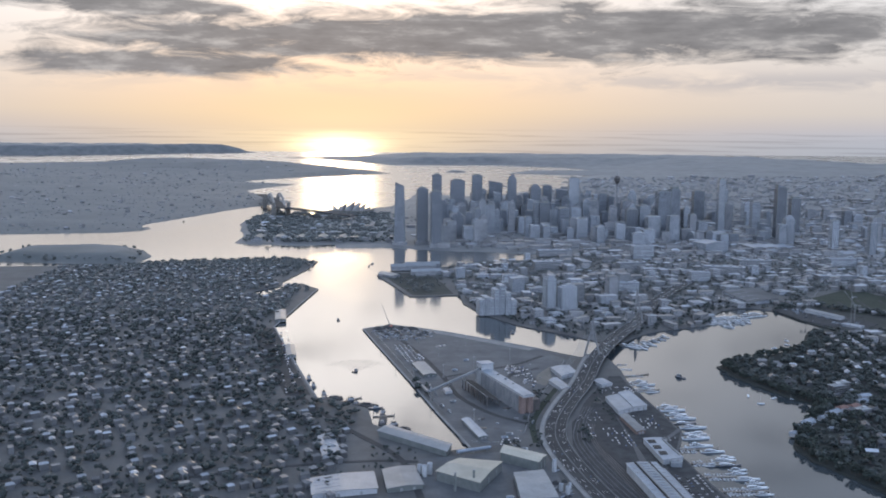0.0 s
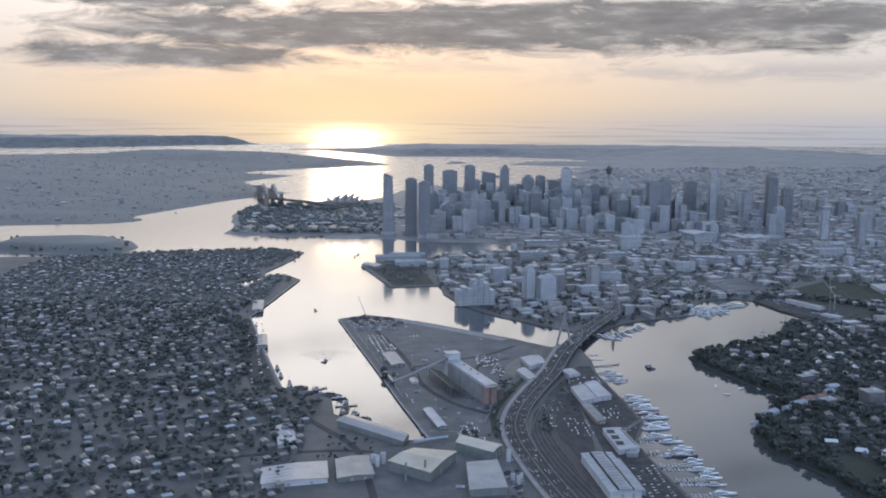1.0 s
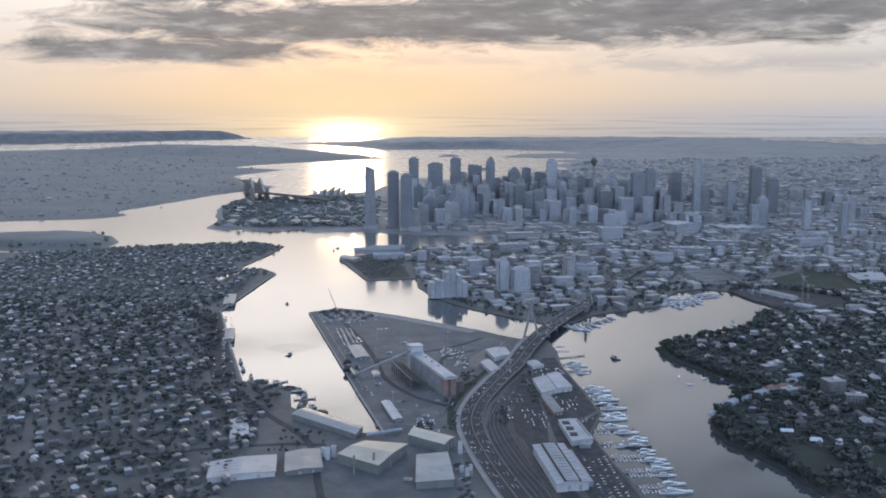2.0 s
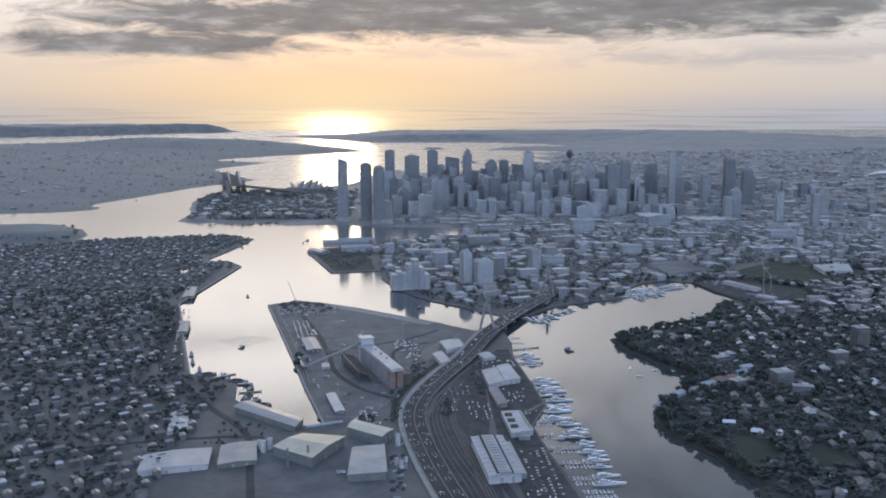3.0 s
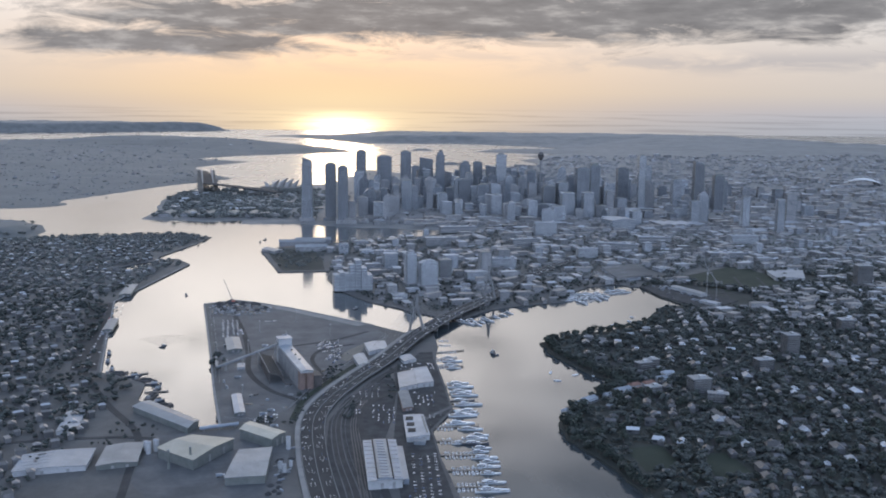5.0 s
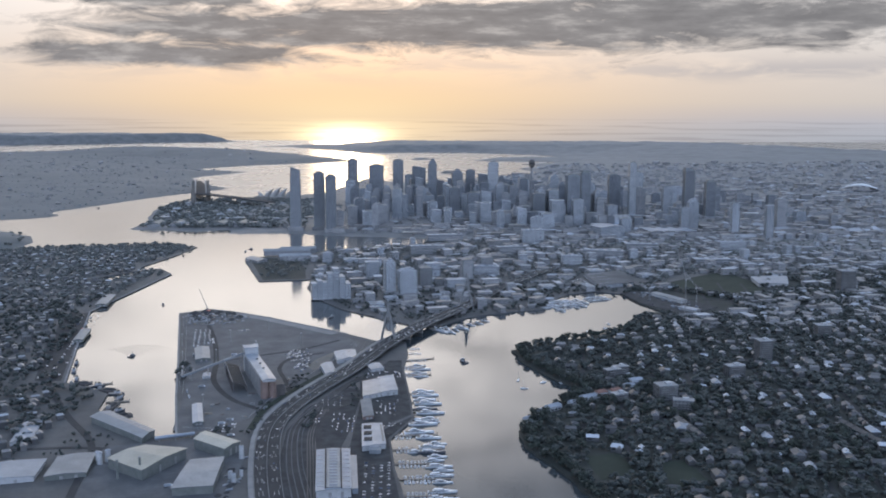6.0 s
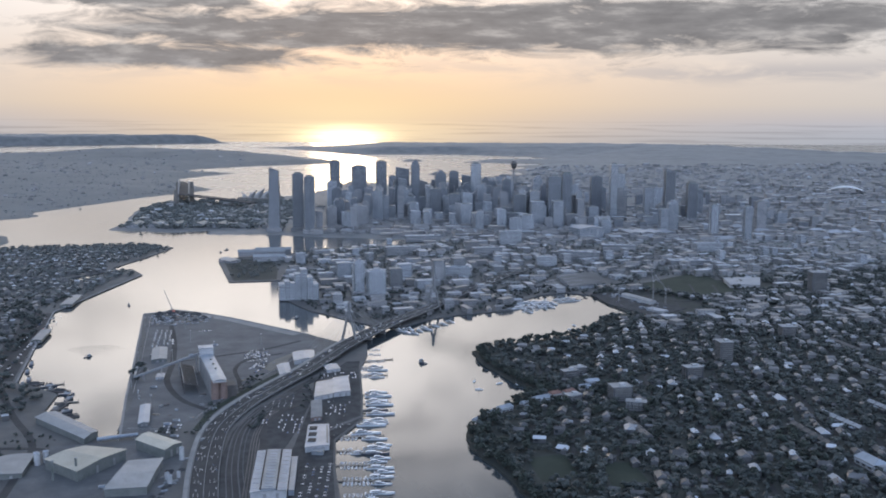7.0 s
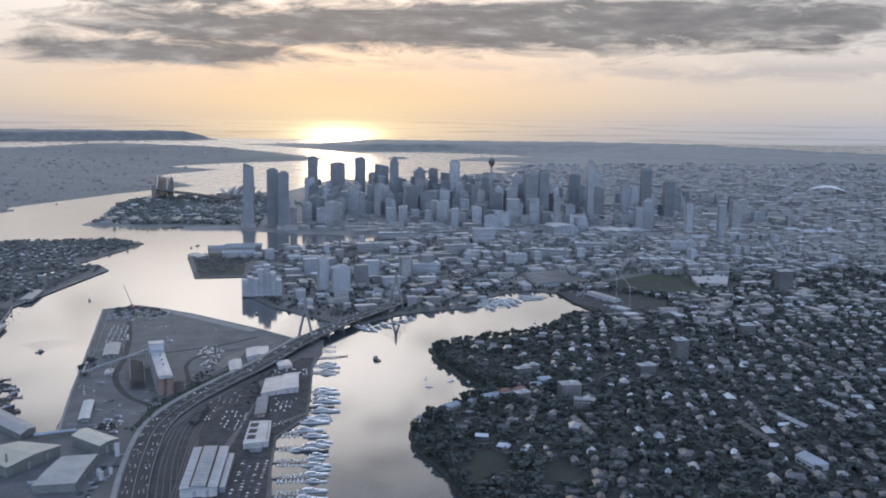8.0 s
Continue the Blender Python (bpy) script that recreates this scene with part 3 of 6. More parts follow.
def hull(length, beam, free):
    rings = []
    for i in range(9):
        s = i / 8
        b = beam / 2 * (0.86 + 0.14 * math.sin(math.pi * s)) * (1 - max(0, (s - 0.55) / 0.45) ** 2.2) + 0.01
        x = -length / 2 + length * s
        deck = free * (1 + 0.35 * s * s)
        rings.append([(x, -b, deck), (x, -b * 0.82, 0.02), (x, 0, -0.25 * free - 0.1), (x, b * 0.82, 0.02), (x, b, deck)])
    return Geo().loft(rings)


def yacht_kind(length, beam, decks, dark=False):
    ob = thing("motor_yacht", hull(length, beam, length * 0.055), HULL_DARK if dark else GELCOAT,
               "dark-hulled motor yacht moored at a pier" if dark else "large white motor yacht moored at a pier", "yacht", "yachts in the marina")
    z = length * 0.055
    part("deck", Geo().rbox(-length * 0.06, 0, z * 0.98, length * 0.80, beam * 0.84, 0.06), TIMBER, ob, "pale planked deck")
    part("foredeck", Geo().loft([[(length * 0.18, -beam * 0.30, z), (length * 0.18, beam * 0.30, z), (length * 0.18, beam * 0.24, z + 0.16), (length * 0.18, -beam * 0.24, z + 0.16)],
                                 [(length * 0.36, -beam * 0.12, z), (length * 0.36, beam * 0.12, z), (length * 0.36, beam * 0.08, z + 0.06), (length * 0.36, -beam * 0.08, z + 0.06)]]), GELCOAT, ob)
    l, b = length * 0.54, beam * 0.70
    for k in range(decks):
        x, h = -length * (0.07 + 0.045 * k), z + 0.05 + k * 0.46
        # raked window band under a thin overhanging roof
        ring = lambda u, f, w: [(x - l / 2, -b / 2 * w, u), (x + l / 2 - f, -b / 2 * w * 0.72, u), (x + l / 2 - f, b / 2 * w * 0.72, u), (x - l / 2, b / 2 * w, u)]
        level = part("deckhouse", Geo().loft([ring(h + 0.36, 0.35, 1.05), ring(h + 0.44, 0.45, 0.98)]), GELCOAT, ob)
        part("window_band", Geo().loft([ring(h + 0.05, 0.03, 1.0), ring(h + 0.37, 0.5, 0.95)]), GLASS_DARK, level)
        part("side_wall", Geo().loft([ring(h, 0.0, 1.02), ring(h + 0.06, 0.03, 1.02)]), GELCOAT, level)
        l, b = l * 0.62, b * 0.84
    x = -length * (0.05 + 0.035 * decks)
    part("mast", Geo().tube((x, 0, z + decks * 0.46), (x - 0.25, 0, z + decks * 0.46 + length * 0.12), 0.07, 0.03, 6), GELCOAT, ob)
    return ob


def runabout_kind(length, cover):
    ob = thing("motorboat", hull(length, length * 0.34, 0.30), GELCOAT, "small white motorboat in a marina berth", "boat", "small boats in the marina")
    part("cockpit", Geo().rbox(-length * 0.14, 0, 0.29, length * 0.42, length * 0.22, 0.04), HULL_DARK, ob)
    part("windscreen", Geo().rbox(length * 0.08, 0, 0.30, length * 0.16, length * 0.24, 0.2, 0, 0.7), GLASS_DARK, ob)
    if cover:
        part("canopy", Geo().rbox(-length * 0.14, 0, 0.55, length * 0.34, length * 0.27, 0.06, 0, 0.9), ROOF_WHITE, ob)
    return ob


def sloop_kind(length):
    ob = thing("sailing_boat", hull(length, length * 0.3, 0.34), GELCOAT, "white sailing boat on a swing mooring, sails furled", "boat", "sailing boats at anchor")
    part("cabin", Geo().rbox(0, 0, 0.33, length * 0.4, length * 0.17, 0.2, 0, 0.8), GELCOAT, ob)
    part("mast", Geo().tube((length * 0.08, 0, 0.3), (length * 0.08, 0, length * 1.25), 0.045, 0.03, 6), STEEL, ob)
    part("boom", Geo().tube((length * 0.08, 0, 0.85), (-length * 0.36, 0, 0.8), 0.06, 0.05, 6), TIMBER, ob)
    return ob


def ferry_kind():
    ob = thing("harbour_ferry", hull(5.2, 1.7, 0.45), HULL_DARK, "small dark working boat under way in the bay", "boat", "working boats")
    part("wheelhouse", Geo().rbox(0.5, 0, 0.5, 1.5, 1.1, 0.9, 0, 0.9), WALL_PALE, ob)
    part("windows", Geo().rbox(0.5, 0, 0.95, 1.53, 1.12, 0.22, 0, 0.97), GLASS_DARK, ob)
    part("funnel", Geo().tube((-0.6, 0, 0.5), (-0.7, 0, 1.4), 0.2, 0.17, 8), RUST, ob)
    part("mast", Geo().tube((0.4, 0, 1.35), (0.35, 0, 2.5), 0.04, 0.03, 5), STEEL, ob)
    return ob


def put(kind, x, y, z, ang=0.0, size=1.0, first=set()):
    """The kind itself at its first place, then copies."""
    m = Matrix.LocRotScale((x, y, z), Euler((0, 0, ang)), (size, size, size))
    if kind.name not in first:
        first.add(kind.name)
        kind.matrix_basis = m
        return kind
    keep = kind.scale.copy()
    kind.scale = (1, 1, 1)
    ob = copy_thing(kind, m)
    kind.scale = keep
    return ob


def put_lot_car(x, y, z, ang):
    far_car(RNG.choice((0, 0, 1, 2, 3)), x, y, z, ang)


def far_car(paint, x, y, z, ang):
    FAR_CARS[paint].rbox(x, y, z + 0.1, 1.3, 0.5, 0.25, ang)
    FAR_CARS[paint].rbox(x - 0.12 * math.cos(ang), y - 0.12 * math.sin(ang), z + 0.35, 0.7, 0.42, 0.15, ang, 0.8)


def put_car(x, y, z, ang):
    """The nearest cars are things of their own; the others are joined."""
    paint = RNG.choice((0, 0, 0, 0, 1, 1, 2, 2, 3)) if RNG.random() < 0.99 else 4
    if len(NEAR_CARS) < 165 and y < 520:
        NEAR_CARS.append(put(CARS[paint], x, y, z, ang, 0.70))
    else:
        far_car(paint, x, y, z, ang)


RNG = random.Random(11)
NEAR_CARS, FAR_CARS = [], [Geo() for _ in CAR_PAINTS]
TREES = [tree_kind(s, h, w) for s, h, w in ((1, 4.4, 4.2), (2, 5.2, 3.8), (3, 3.6, 3.6), (4, 4.8, 5.0), (5, 3.2, 2.8))]
HOUSES = [house_kind(*a) for a in ((4.6, 3.4, 1.9, 1.1, 0.7, True), (5.4, 3.2, 1.9, 1.0, 0.0, False), (3.6, 3.6, 2.6, 0.9, 0.9, False), (6.4, 4.0, 2.4, 1.2, 0.8, True), (4.2, 2.6, 2.5, 0.8, 0.0, False))]
CARS = [car_kind(p) for p in CAR_PAINTS]
YACHTS = [yacht_kind(13.6, 2.7, 3), yacht_kind(11.4, 2.4, 2), yacht_kind(8.4, 1.9, 2), yacht_kind(12.2, 2.4, 2, True)]
RUNABOUTS = [runabout_kind(3.0, True), runabout_kind(2.5, False), runabout_kind(3.6, True)]
SLOOP, FERRY = sloop_kind(3.6), ferry_kind()


def shed(name, poly, z, walls, roof, label, ridge=0.0, group="", ribs=0, base=0.7):
    """A shed over a four-cornered plan: walls, roof, doors; the ridge runs from the middle of side 1-2 to that of side 3-4."""
    ob = thing(name, Geo().prism(poly, base, z), walls, label, "shed", group)
    a, b, c, d = [Vector(p) for p in poly]
    mid = (a + b + c + d) / 4
    e = [mid + (p - mid) * 1.04 for p in (a, b, c, d)]
    m0, m1 = (e[0] + e[1]) / 2, (e[2] + e[3]) / 2
    g = Geo()
    t = 0.18
    for lo in ((e[0], m0, m1, e[3]), (m0, e[1], e[2], m1)):
        hs = [z + (ridge if p in (m0, m1) else 0.0) for p in lo]
        g.loft([[(*lo[0], hs[0] + 0.01), (*lo[0], hs[0] + t), (*lo[1], hs[1] + t), (*lo[1], hs[1] + 0.01)],
                [(*lo[3], hs[3] + 0.01), (*lo[3], hs[3] + t), (*lo[2], hs[2] + t), (*lo[2], hs[2] + 0.01)]])
    top = part("roof", g, roof, ob)
    if ridge > 0.1:
        for p, q in ((a, b), (d, c)):
            h = (p + q) / 2
            n = ((p + q) / 2 - mid).normalized() * -0.12
            part("gable_wall", Geo().loft([[(*(v + o), zz) for v, zz in ((p, z - 0.01), (q, z - 0.01), (h, z + ridge))] for o in (n * 0, n)]), walls, ob)
    for k in range(ribs):
        s = (k + 0.5) / ribs
        p, q = e[0].lerp(e[3], s), e[1].lerp(e[2], s)
        h = m0.lerp(m1, s)
        part("skylight", Geo().loft([[(*(u + o), zz + t + 0.01), (*(u + o), zz + t + 0.10)] + [(*(w_ + o), zw + t + 0.10), (*(w_ + o), zw + t + 0.01)]
                                     for o in ((e[3] - e[0]).normalized() * -0.35, (e[3] - e[0]).normalized() * 0.35)
                                     for u, zz, w_, zw in ((p.lerp(h, 0.12), z + ridge * 0.12, h.lerp(p, 0.1), z + ridge * 0.9),)]), ROOF_WHITE, top)
    side = (d - a) if (d - a).length > (b - a).length else (b - a)
    out = Vector((side.y, -side.x)).normalized() * 0.05
    for s in (0.25, 0.6):
        p = c.lerp(d, s)
        w = (d - c).normalized() * 0.6
        part("door", Geo().prism([tuple(p - w), tuple(p + w), tuple(p + w + (p - mid).normalized() * 0.06), tuple(p - w + (p - mid).normalized() * 0.06)], base, base + (z - base) * 0.7), STEEL, ob)
    return ob


# ---------- the port peninsula ----------
thing("pavement", Geo().prism([(42, 440), (36, 492), (23, 556), (-7, 694), (9, 707), (28, 698), (54, 679), (79, 656), (110, 627), (122, 600), (104, 545), (84, 500), (74, 455), (60, 438)], 0.6, 0.76),
      APRON, "worn grey asphalt and dirt apron of the port", "pavement", kind="structure")
WALLTOP = Geo()
for a, b in (((45, 434), (32, 492)), ((32, 492), (19, 556)), ((19, 556), (-11, 698)), ((-11, 698), (9, 712)), ((9, 712), (28, 702)), ((28, 702), (54, 683)), ((54, 683), (79, 660)), ((79, 660), (112, 630)),
             ((-77, 707), (-53, 604)), ((-53, 604), (-33, 521)), ((-77, 707), (-56, 871))):
    WALLTOP.ribbon([a, b], 1.1, 0.95, 0.5)
thing("trim", WALLTOP, CONCRETE, "concrete coping along the quay edges", "quay edge", kind="structure")


def grain_silo():
    ob = holder("grain_silo", "long concrete grain silo with pale roof gallery and head house", "silo", at_=pose(71.5, 513, 0.7, 0, 0, math.degrees(math.atan2(-54, 17))))
    n = 13
    for row in (-1, 1):
        for i in range(n):
            part("silo_cell", Geo().tube((-25 + i * 4.2, row * 1.95, 0), (-25 + i * 4.2, row * 1.95, 9.0), 2.08, 2.08, 14), CONCRETE if not (i == n - 1) else BRICK, ob)
    part("gallery", Geo().rbox(0.5, 0, 9.0, 56, 6.4, 1.3), WALL_PALE, ob)
    part("roof", Geo().gable(0.5, 0, 10.3, 57, 7.0, 0.5), ROOF_WHITE, ob)
    head = part("head_house", Geo().rbox(-29, 0, 0, 7, 7.4, 13.8), WALL_PALE, ob)
    part("head_roof", Geo().rbox(-29, 0, 13.8, 7.6, 8, 0.35), ROOF_WHITE, ob)
    for x in (-31, -27):
        part("window", Geo().rbox(x, -3.72, 10.4, 1.0, 0.1, 1.4), GLASS_DARK, head)
    part("dust_house", Geo().rbox(20, 6.2, 0, 9, 5, 6), RUST, ob)
    for x in (-12, -2, 8):
        part("roof_vent", Geo().rbox(x, 0.6, 10.75, 1.0, 1.0, 0.7), ROOF_GREY, ob)


grain_silo()


def conveyor(a, b, legs):
    ob = holder("conveyor", "inclined steel conveyor gallery on trestles", "conveyor")
    a, b = Vector(a), Vector(b)
    t = (b - a).normalized()
    s = Vector((-t.y, t.x, 0)).normalized() * 0.55
    part("gallery", Geo().loft([[p - s, p + s, p + s + Vector((0, 0, 1.0)), p - s + Vector((0, 0, 1.0))] for p in (a, b)]), ROOF_GREY, ob)
    for i in range(legs):
        p = a.lerp(b, (i + 0.5) / legs)
        part("trestle", Geo().tube(p - s * 2 - Vector((0, 0, p.z - 0.7)), p - s, 0.14).tube(p + s * 2 - Vector((0, 0, p.z - 0.7)), p + s, 0.14), STEEL, ob)


conveyor((29, 520, 3.0), (62, 541, 11.5), 4)
conveyor((24, 545, 2.0), (29, 520, 3.0), 2)
shed("wharf_shed", [(44, 473), (48.5, 475), (54.5, 447), (50, 445)], 2.2, WALL_SHED, ROOF_WHITE, "narrow white-roofed shed on the wharf apron", 0.5)
shed("wharf_shed", [(22, 588), (30, 591), (36, 563), (28, 560)], 2.4, WALL_SHED, ROOF_GREY, "grey-roofed transit shed on the wharf apron", 0.6)
shed("depot", [(101, 545), (107, 551), (111, 529), (105, 526)], 2.6, WALL_PALE, ROOF_WHITE, "pale-roofed depot beside the expressway", 0.6)
shed("depot", [(107, 573), (119, 578), (121, 560), (110, 553)], 3.0, WALL_PALE, ROOF_WHITE, "pale-roofed depot beside the expressway", 0.7)


def loading_frame(x, y, length, width, high, ang):
    ob = holder("loading_frame", "dark open steel loading frame with a sloping roof beside the silo", "steel frame", at_=pose(x, y, 0.76, 0, 0, ang))
    bays = 8
    for i in range(bays + 1):
        u = -length / 2 + length * i / bays
        portal = Geo()
        for v in (-width / 2, width / 2):
            portal.rbox(u, v, 0, 0.45, 0.45, high if v < 0 else high * 0.6)
        portal.tube((u, -width / 2, high), (u, width / 2, high * 0.6), 0.24, 0.24, 5)
        part("portal", portal, RUST, ob)
    for v, h in ((-width / 2, high), (0.0, high * 0.8), (width / 2, high * 0.6)):
        part("purlin", Geo().tube((-length / 2, v, h + 0.2), (length / 2, v, h + 0.2), 0.18, 0.18, 5), STEEL, ob)
    for i in range(bays):
        u0, u1 = -length / 2 + length * (i + 0.06) / bays, -length / 2 + length * (i + 0.94) / bays
        part("roof_panel", Geo().loft([[(u, -width / 2 + 0.3, high + 0.40), (u, width / 2 - 0.3, high * 0.6 + 0.52), (u, width / 2 - 0.3, high * 0.6 + 0.62), (u, -width / 2 + 0.3, high + 0.52)] for u in (u0, u1)]), RUBBER, ob)


loading_frame(58, 518, 40, 7, 5.5, math.degrees(math.atan2(-38, 10)))
shed("site_office", [(38, 532), (42, 533), (43, 525), (39, 524)], 1.9, WALL_PALE, ROOF_WHITE, "small white site office", 0.3)


def container_kind(material):
    ob = thing("shipping_container", Geo().rbox(0, 0, 0, 4.2, 0.85, 0.9), material, "shipping container standing on the port apron", "container", "containers on the apron")
    part("door", Geo().rbox(2.12, 0, 0.05, 0.04, 0.75, 0.8), STEEL, ob)
    for x in (-0.9, 0.9):
        part("rib", Geo().rbox(x, 0, 0.06, 0.08, 0.93, 0.78), material, ob)
    return ob


BOXES = [container_kind(m) for m in (ROOF_WHITE, ROOF_GREY, HULL_DARK)]
for i in range(26):
    col, row = i % 4, i // 4
    put(RNG.choice(BOXES[:2] if i % 3 else BOXES), 12 + col * 3.2 + row * 1.2 + RNG.uniform(-0.4, 0.4), 640 - row * 7 + RNG.uniform(-1, 1), 0.76, math.radians(-72) + RNG.uniform(-0.05, 0.05))


def heap(x, y, r, h, seed):
    rng = random.Random(seed)
    rings = []
    for k in range(6):
        s = k / 5
        rings.append([(x + math.cos(a) * r * (1 - s * 0.93) * rng.uniform(0.85, 1.15), y + math.sin(a) * r * 1.3 * (1 - s * 0.93) * rng.uniform(0.85, 1.15), 0.7 + h * s ** 0.8) for a in [i * math.pi / 8 for i in range(16)]])
    thing("stockpile", Geo().loft(rings), GRAVEL, "heap of crushed stone at the tip of the port", "stockpile", "stockpiles")


for i, (x, y, r, h) in enumerate(((0, 697, 4, 2.2), (8, 702, 5, 2.8), (17, 698, 4, 2.0), (26, 694, 4.5, 2.4), (10, 690, 3.5, 1.5), (2, 686, 3, 1.4))):
    heap(x, y, r, h, i)


def site_crane(x, y, lean, high, name="crawler_crane", label="crawler crane with a raised lattice boom on the wharf"):
    ob = holder(name, label, "crane", at_=pose(x, y, 0.75))
    part("track", Geo().rbox(0, -0.9, 0, 3.2, 0.6, 0.7), RUBBER, ob)
    part("track", Geo().rbox(0, 0.9, 0, 3.2, 0.6, 0.7), RUBBER, ob)
    part("cab", Geo().rbox(0.3, 0, 0.7, 2.6, 1.7, 1.4, 0, 0.9), RED, ob)
    g = Geo()
    tip = Vector((lean, 1.0, high))
    for sx, sy in ((-0.3, -0.3), (0.3, -0.3), (0.3, 0.3), (-0.3, 0.3)):
        g.tube((sx, sy, 1.6), tip + Vector((sx, sy, 0)) * 0.3, 0.09, 0.06, 5)
    for k in range(12):
        s0, s1 = k / 12, (k + 1) / 12
        w0, w1 = 0.3 * (1 - 0.7 * s0), 0.3 * (1 - 0.7 * s1)
        b = Vector((0, 0, 1.6))
        g.tube(b.lerp(tip, s0) + Vector((-w0, -w0, 0)), b.lerp(tip, s1) + Vector((w1, -w1, 0)), 0.05, 0.05, 4)
        g.tube(b.lerp(tip, s0) + Vector((w0, w0, 0)), b.lerp(tip, s1) + Vector((-w1, w1, 0)), 0.05, 0.05, 4)
    part("boom", g, STEEL, ob)
    part("hoist_rope", Geo().tube(tip, (lean + 0.2, 1.0, high * 0.3), 0.03, 0.03, 4), STEEL, ob)


site_crane(9, 700, -6.0, 17)


# ---------- works at the head of the bay ----------
shed("factory", [(27, 393), (38, 408), (56, 403), (44, 379)], 5.0, WALL_SHED, ROOF_CREAM, "large cream-roofed industrial shed with green-grey walls", 0.9, "industrial sheds")
shed("factory", [(57, 415), (60, 425), (77, 411), (72, 402)], 5.0, WALL_SHED, ROOF_CREAM, "cream-roofed industrial shed with green-grey walls", 0.7, "industrial sheds")
shed("factory", [(59, 363), (60, 392), (73, 395), (74, 365)], 4.0, WALL_SHED, ROOF_GREY, "flat grey-green roofed industrial shed", 0.4, "industrial sheds")
shed("long_shed", [(36, 432), (33, 422), (2, 452), (8, 461)], 3.4, WALL_SHED, ROOF_GREY, "long waterfront shed with a row of roof vents", 0.9, ribs=12)
shed("white_store", [(-27, 448), (-20, 452), (-15, 427), (-23, 421)], 2.4, WALL_PALE, ROOF_WHITE, "white ribbed-roof store among houses", 0.5)
shed("workshop", [(-26, 392), (0, 399), (2, 380), (-24, 374)], 2.8, WALL_PALE, ROOF_WHITE, "row of pale saw-roofed workshops", 0.7, ribs=5)
shed("workshop", [(4, 402), (18, 406), (21, 384), (6, 380)], 2.6, WALL_SHED, ROOF_GREY, "grey-roofed workshop beside the works", 0.6)


def pipe_bridge():
    ob = holder("pipe_bridge", "white covered conveyor tube at the quay head", "conveyor")
    part("tube", Geo().tube((38, 424, 2.4), (54, 430, 2.4), 0.8, 0.8, 10), ROOF_WHITE, ob)
    for s in (0.1, 0.5, 0.9):
        part("trestle", Geo().rbox(38 + 16 * s, 424 + 6 * s, 0.7, 0.5, 0.5, 1.0), STEEL, ob)


pipe_bridge()


def tank(x, y, r, h):
    ob = thing("storage_tank", Geo().tube((x, y, 0.7), (x, y, 0.7 + h), r, r, 18), WALL_PALE, "pale cylindrical storage tank at the works", "tank", "tanks at the works")
    part("tank_roof", Geo().tube((x, y, 0.7 + h), (x, y, 0.7 + h + r * 0.3), r * 1.02, 0.1, 18), ROOF_WHITE, ob)
    part("ladder", Geo().rbox(x + r, y, 0.7, 0.12, 0.35, h), STEEL, ob)


for x, y, r, h in ((22, 398, 1.2, 5), (24.5, 401, 1.2, 5), (20, 402, 1.0, 4), (79, 402, 1.0, 5.5), (78, 380, 0.9, 3), (80, 376, 0.9, 3.4), (82, 382, 0.7, 2.6)):
    tank(x, y, r, h)
for x, y in ((34, 381), (42, 384)):
    ob = thing("chimney_stack", Geo().tube((x, y, 0.7), (x, y, 8.5), 0.55, 0.42, 12), WALL_SHED, "slim industrial chimney stack", "chimney")
    part("rim", Geo().tube((x, y, 8.4), (x, y, 8.8), 0.55, 0.55, 12), STEEL, ob)


# ---------- expressway and cable-stayed bridge ----------
ROAD = [(128, 200, 0), (108, 300, 0), (98, 348, 0), (90.5, 394, 0.2), (87, 437, 0.4), (92, 469, 0.6), (104, 502, 1.2), (120, 539, 1.8), (136, 585, 2.6), (152, 622, 3.0), (168, 655, 3.0), (198, 712, 2.6), (229, 783, 1.8),
        (261, 842, 1.4), (300, 905, 1.2), (345, 962, 1.2), (420, 1010, 1.2)]
LINE = smooth_line(ROAD, 7)
NEAR_LINE = [p for p in LINE if p.y < 600]
thing("road", Geo().ribbon(LINE, 10.5, 1.0, 0.8), ASPHALT, "multi-lane expressway curving onto the bridge", "road", kind="structure")
thing("road_slip", Geo().ribbon(smooth_line([(118, 200), (113, 300), (109, 348), (101, 394), (98, 437), (104, 466), (114, 500), (128, 530)], 6), 4.0, 0.95, 0.3), ASPHALT, "slip road beside the expressway", "road", kind="structure")
thing("road_service", Geo().ribbon(smooth_line([(134, 200), (128, 300), (121, 348), (113, 400), (108, 440), (113, 466), (124, 480)], 6), 3.0, 0.95, 0.3), ASPHALT, "curved service road past the rail yard", "road", kind="structure")
thing("pavement_path", Geo().ribbon(NEAR_LINE, 2.0, 1.35, 0.9, 6.6), CONCRETE, "pale concrete path along the expressway", "pavement", kind="structure")
BARRIERS = Geo()
for s in (5.3, -5.3, 0.0):
    BARRIERS.ribbon(LINE, 0.25, 1.45, 0.6, s)
thing("trim_barrier", BARRIERS, CONCRETE, "concrete safety barriers along the expressway", "barrier", kind="structure")
MARKS = Geo()
for s in (-3.7, -2.1, 2.1, 3.7):
    for i in range(0, len(LINE) - 1, 2):
        p, q = LINE[i], LINE[i].lerp(LINE[i + 1], 0.6)
        MARKS.ribbon([p, q], 0.09, 1.02, 0.02, s)
thing("trim_lane_marks", MARKS, PAINT, "white broken lane marks", "road marking", kind="structure")
thing("ground_yard", Geo().prism([(100, 330), (95, 394), (94, 437), (100, 470), (118, 505), (126, 500), (123, 440), (118, 400), (118, 330)], 0.6, 0.82), GRAVEL, "dark stony yard between the roads", "ground", kind="structure")
RAILS = Geo()
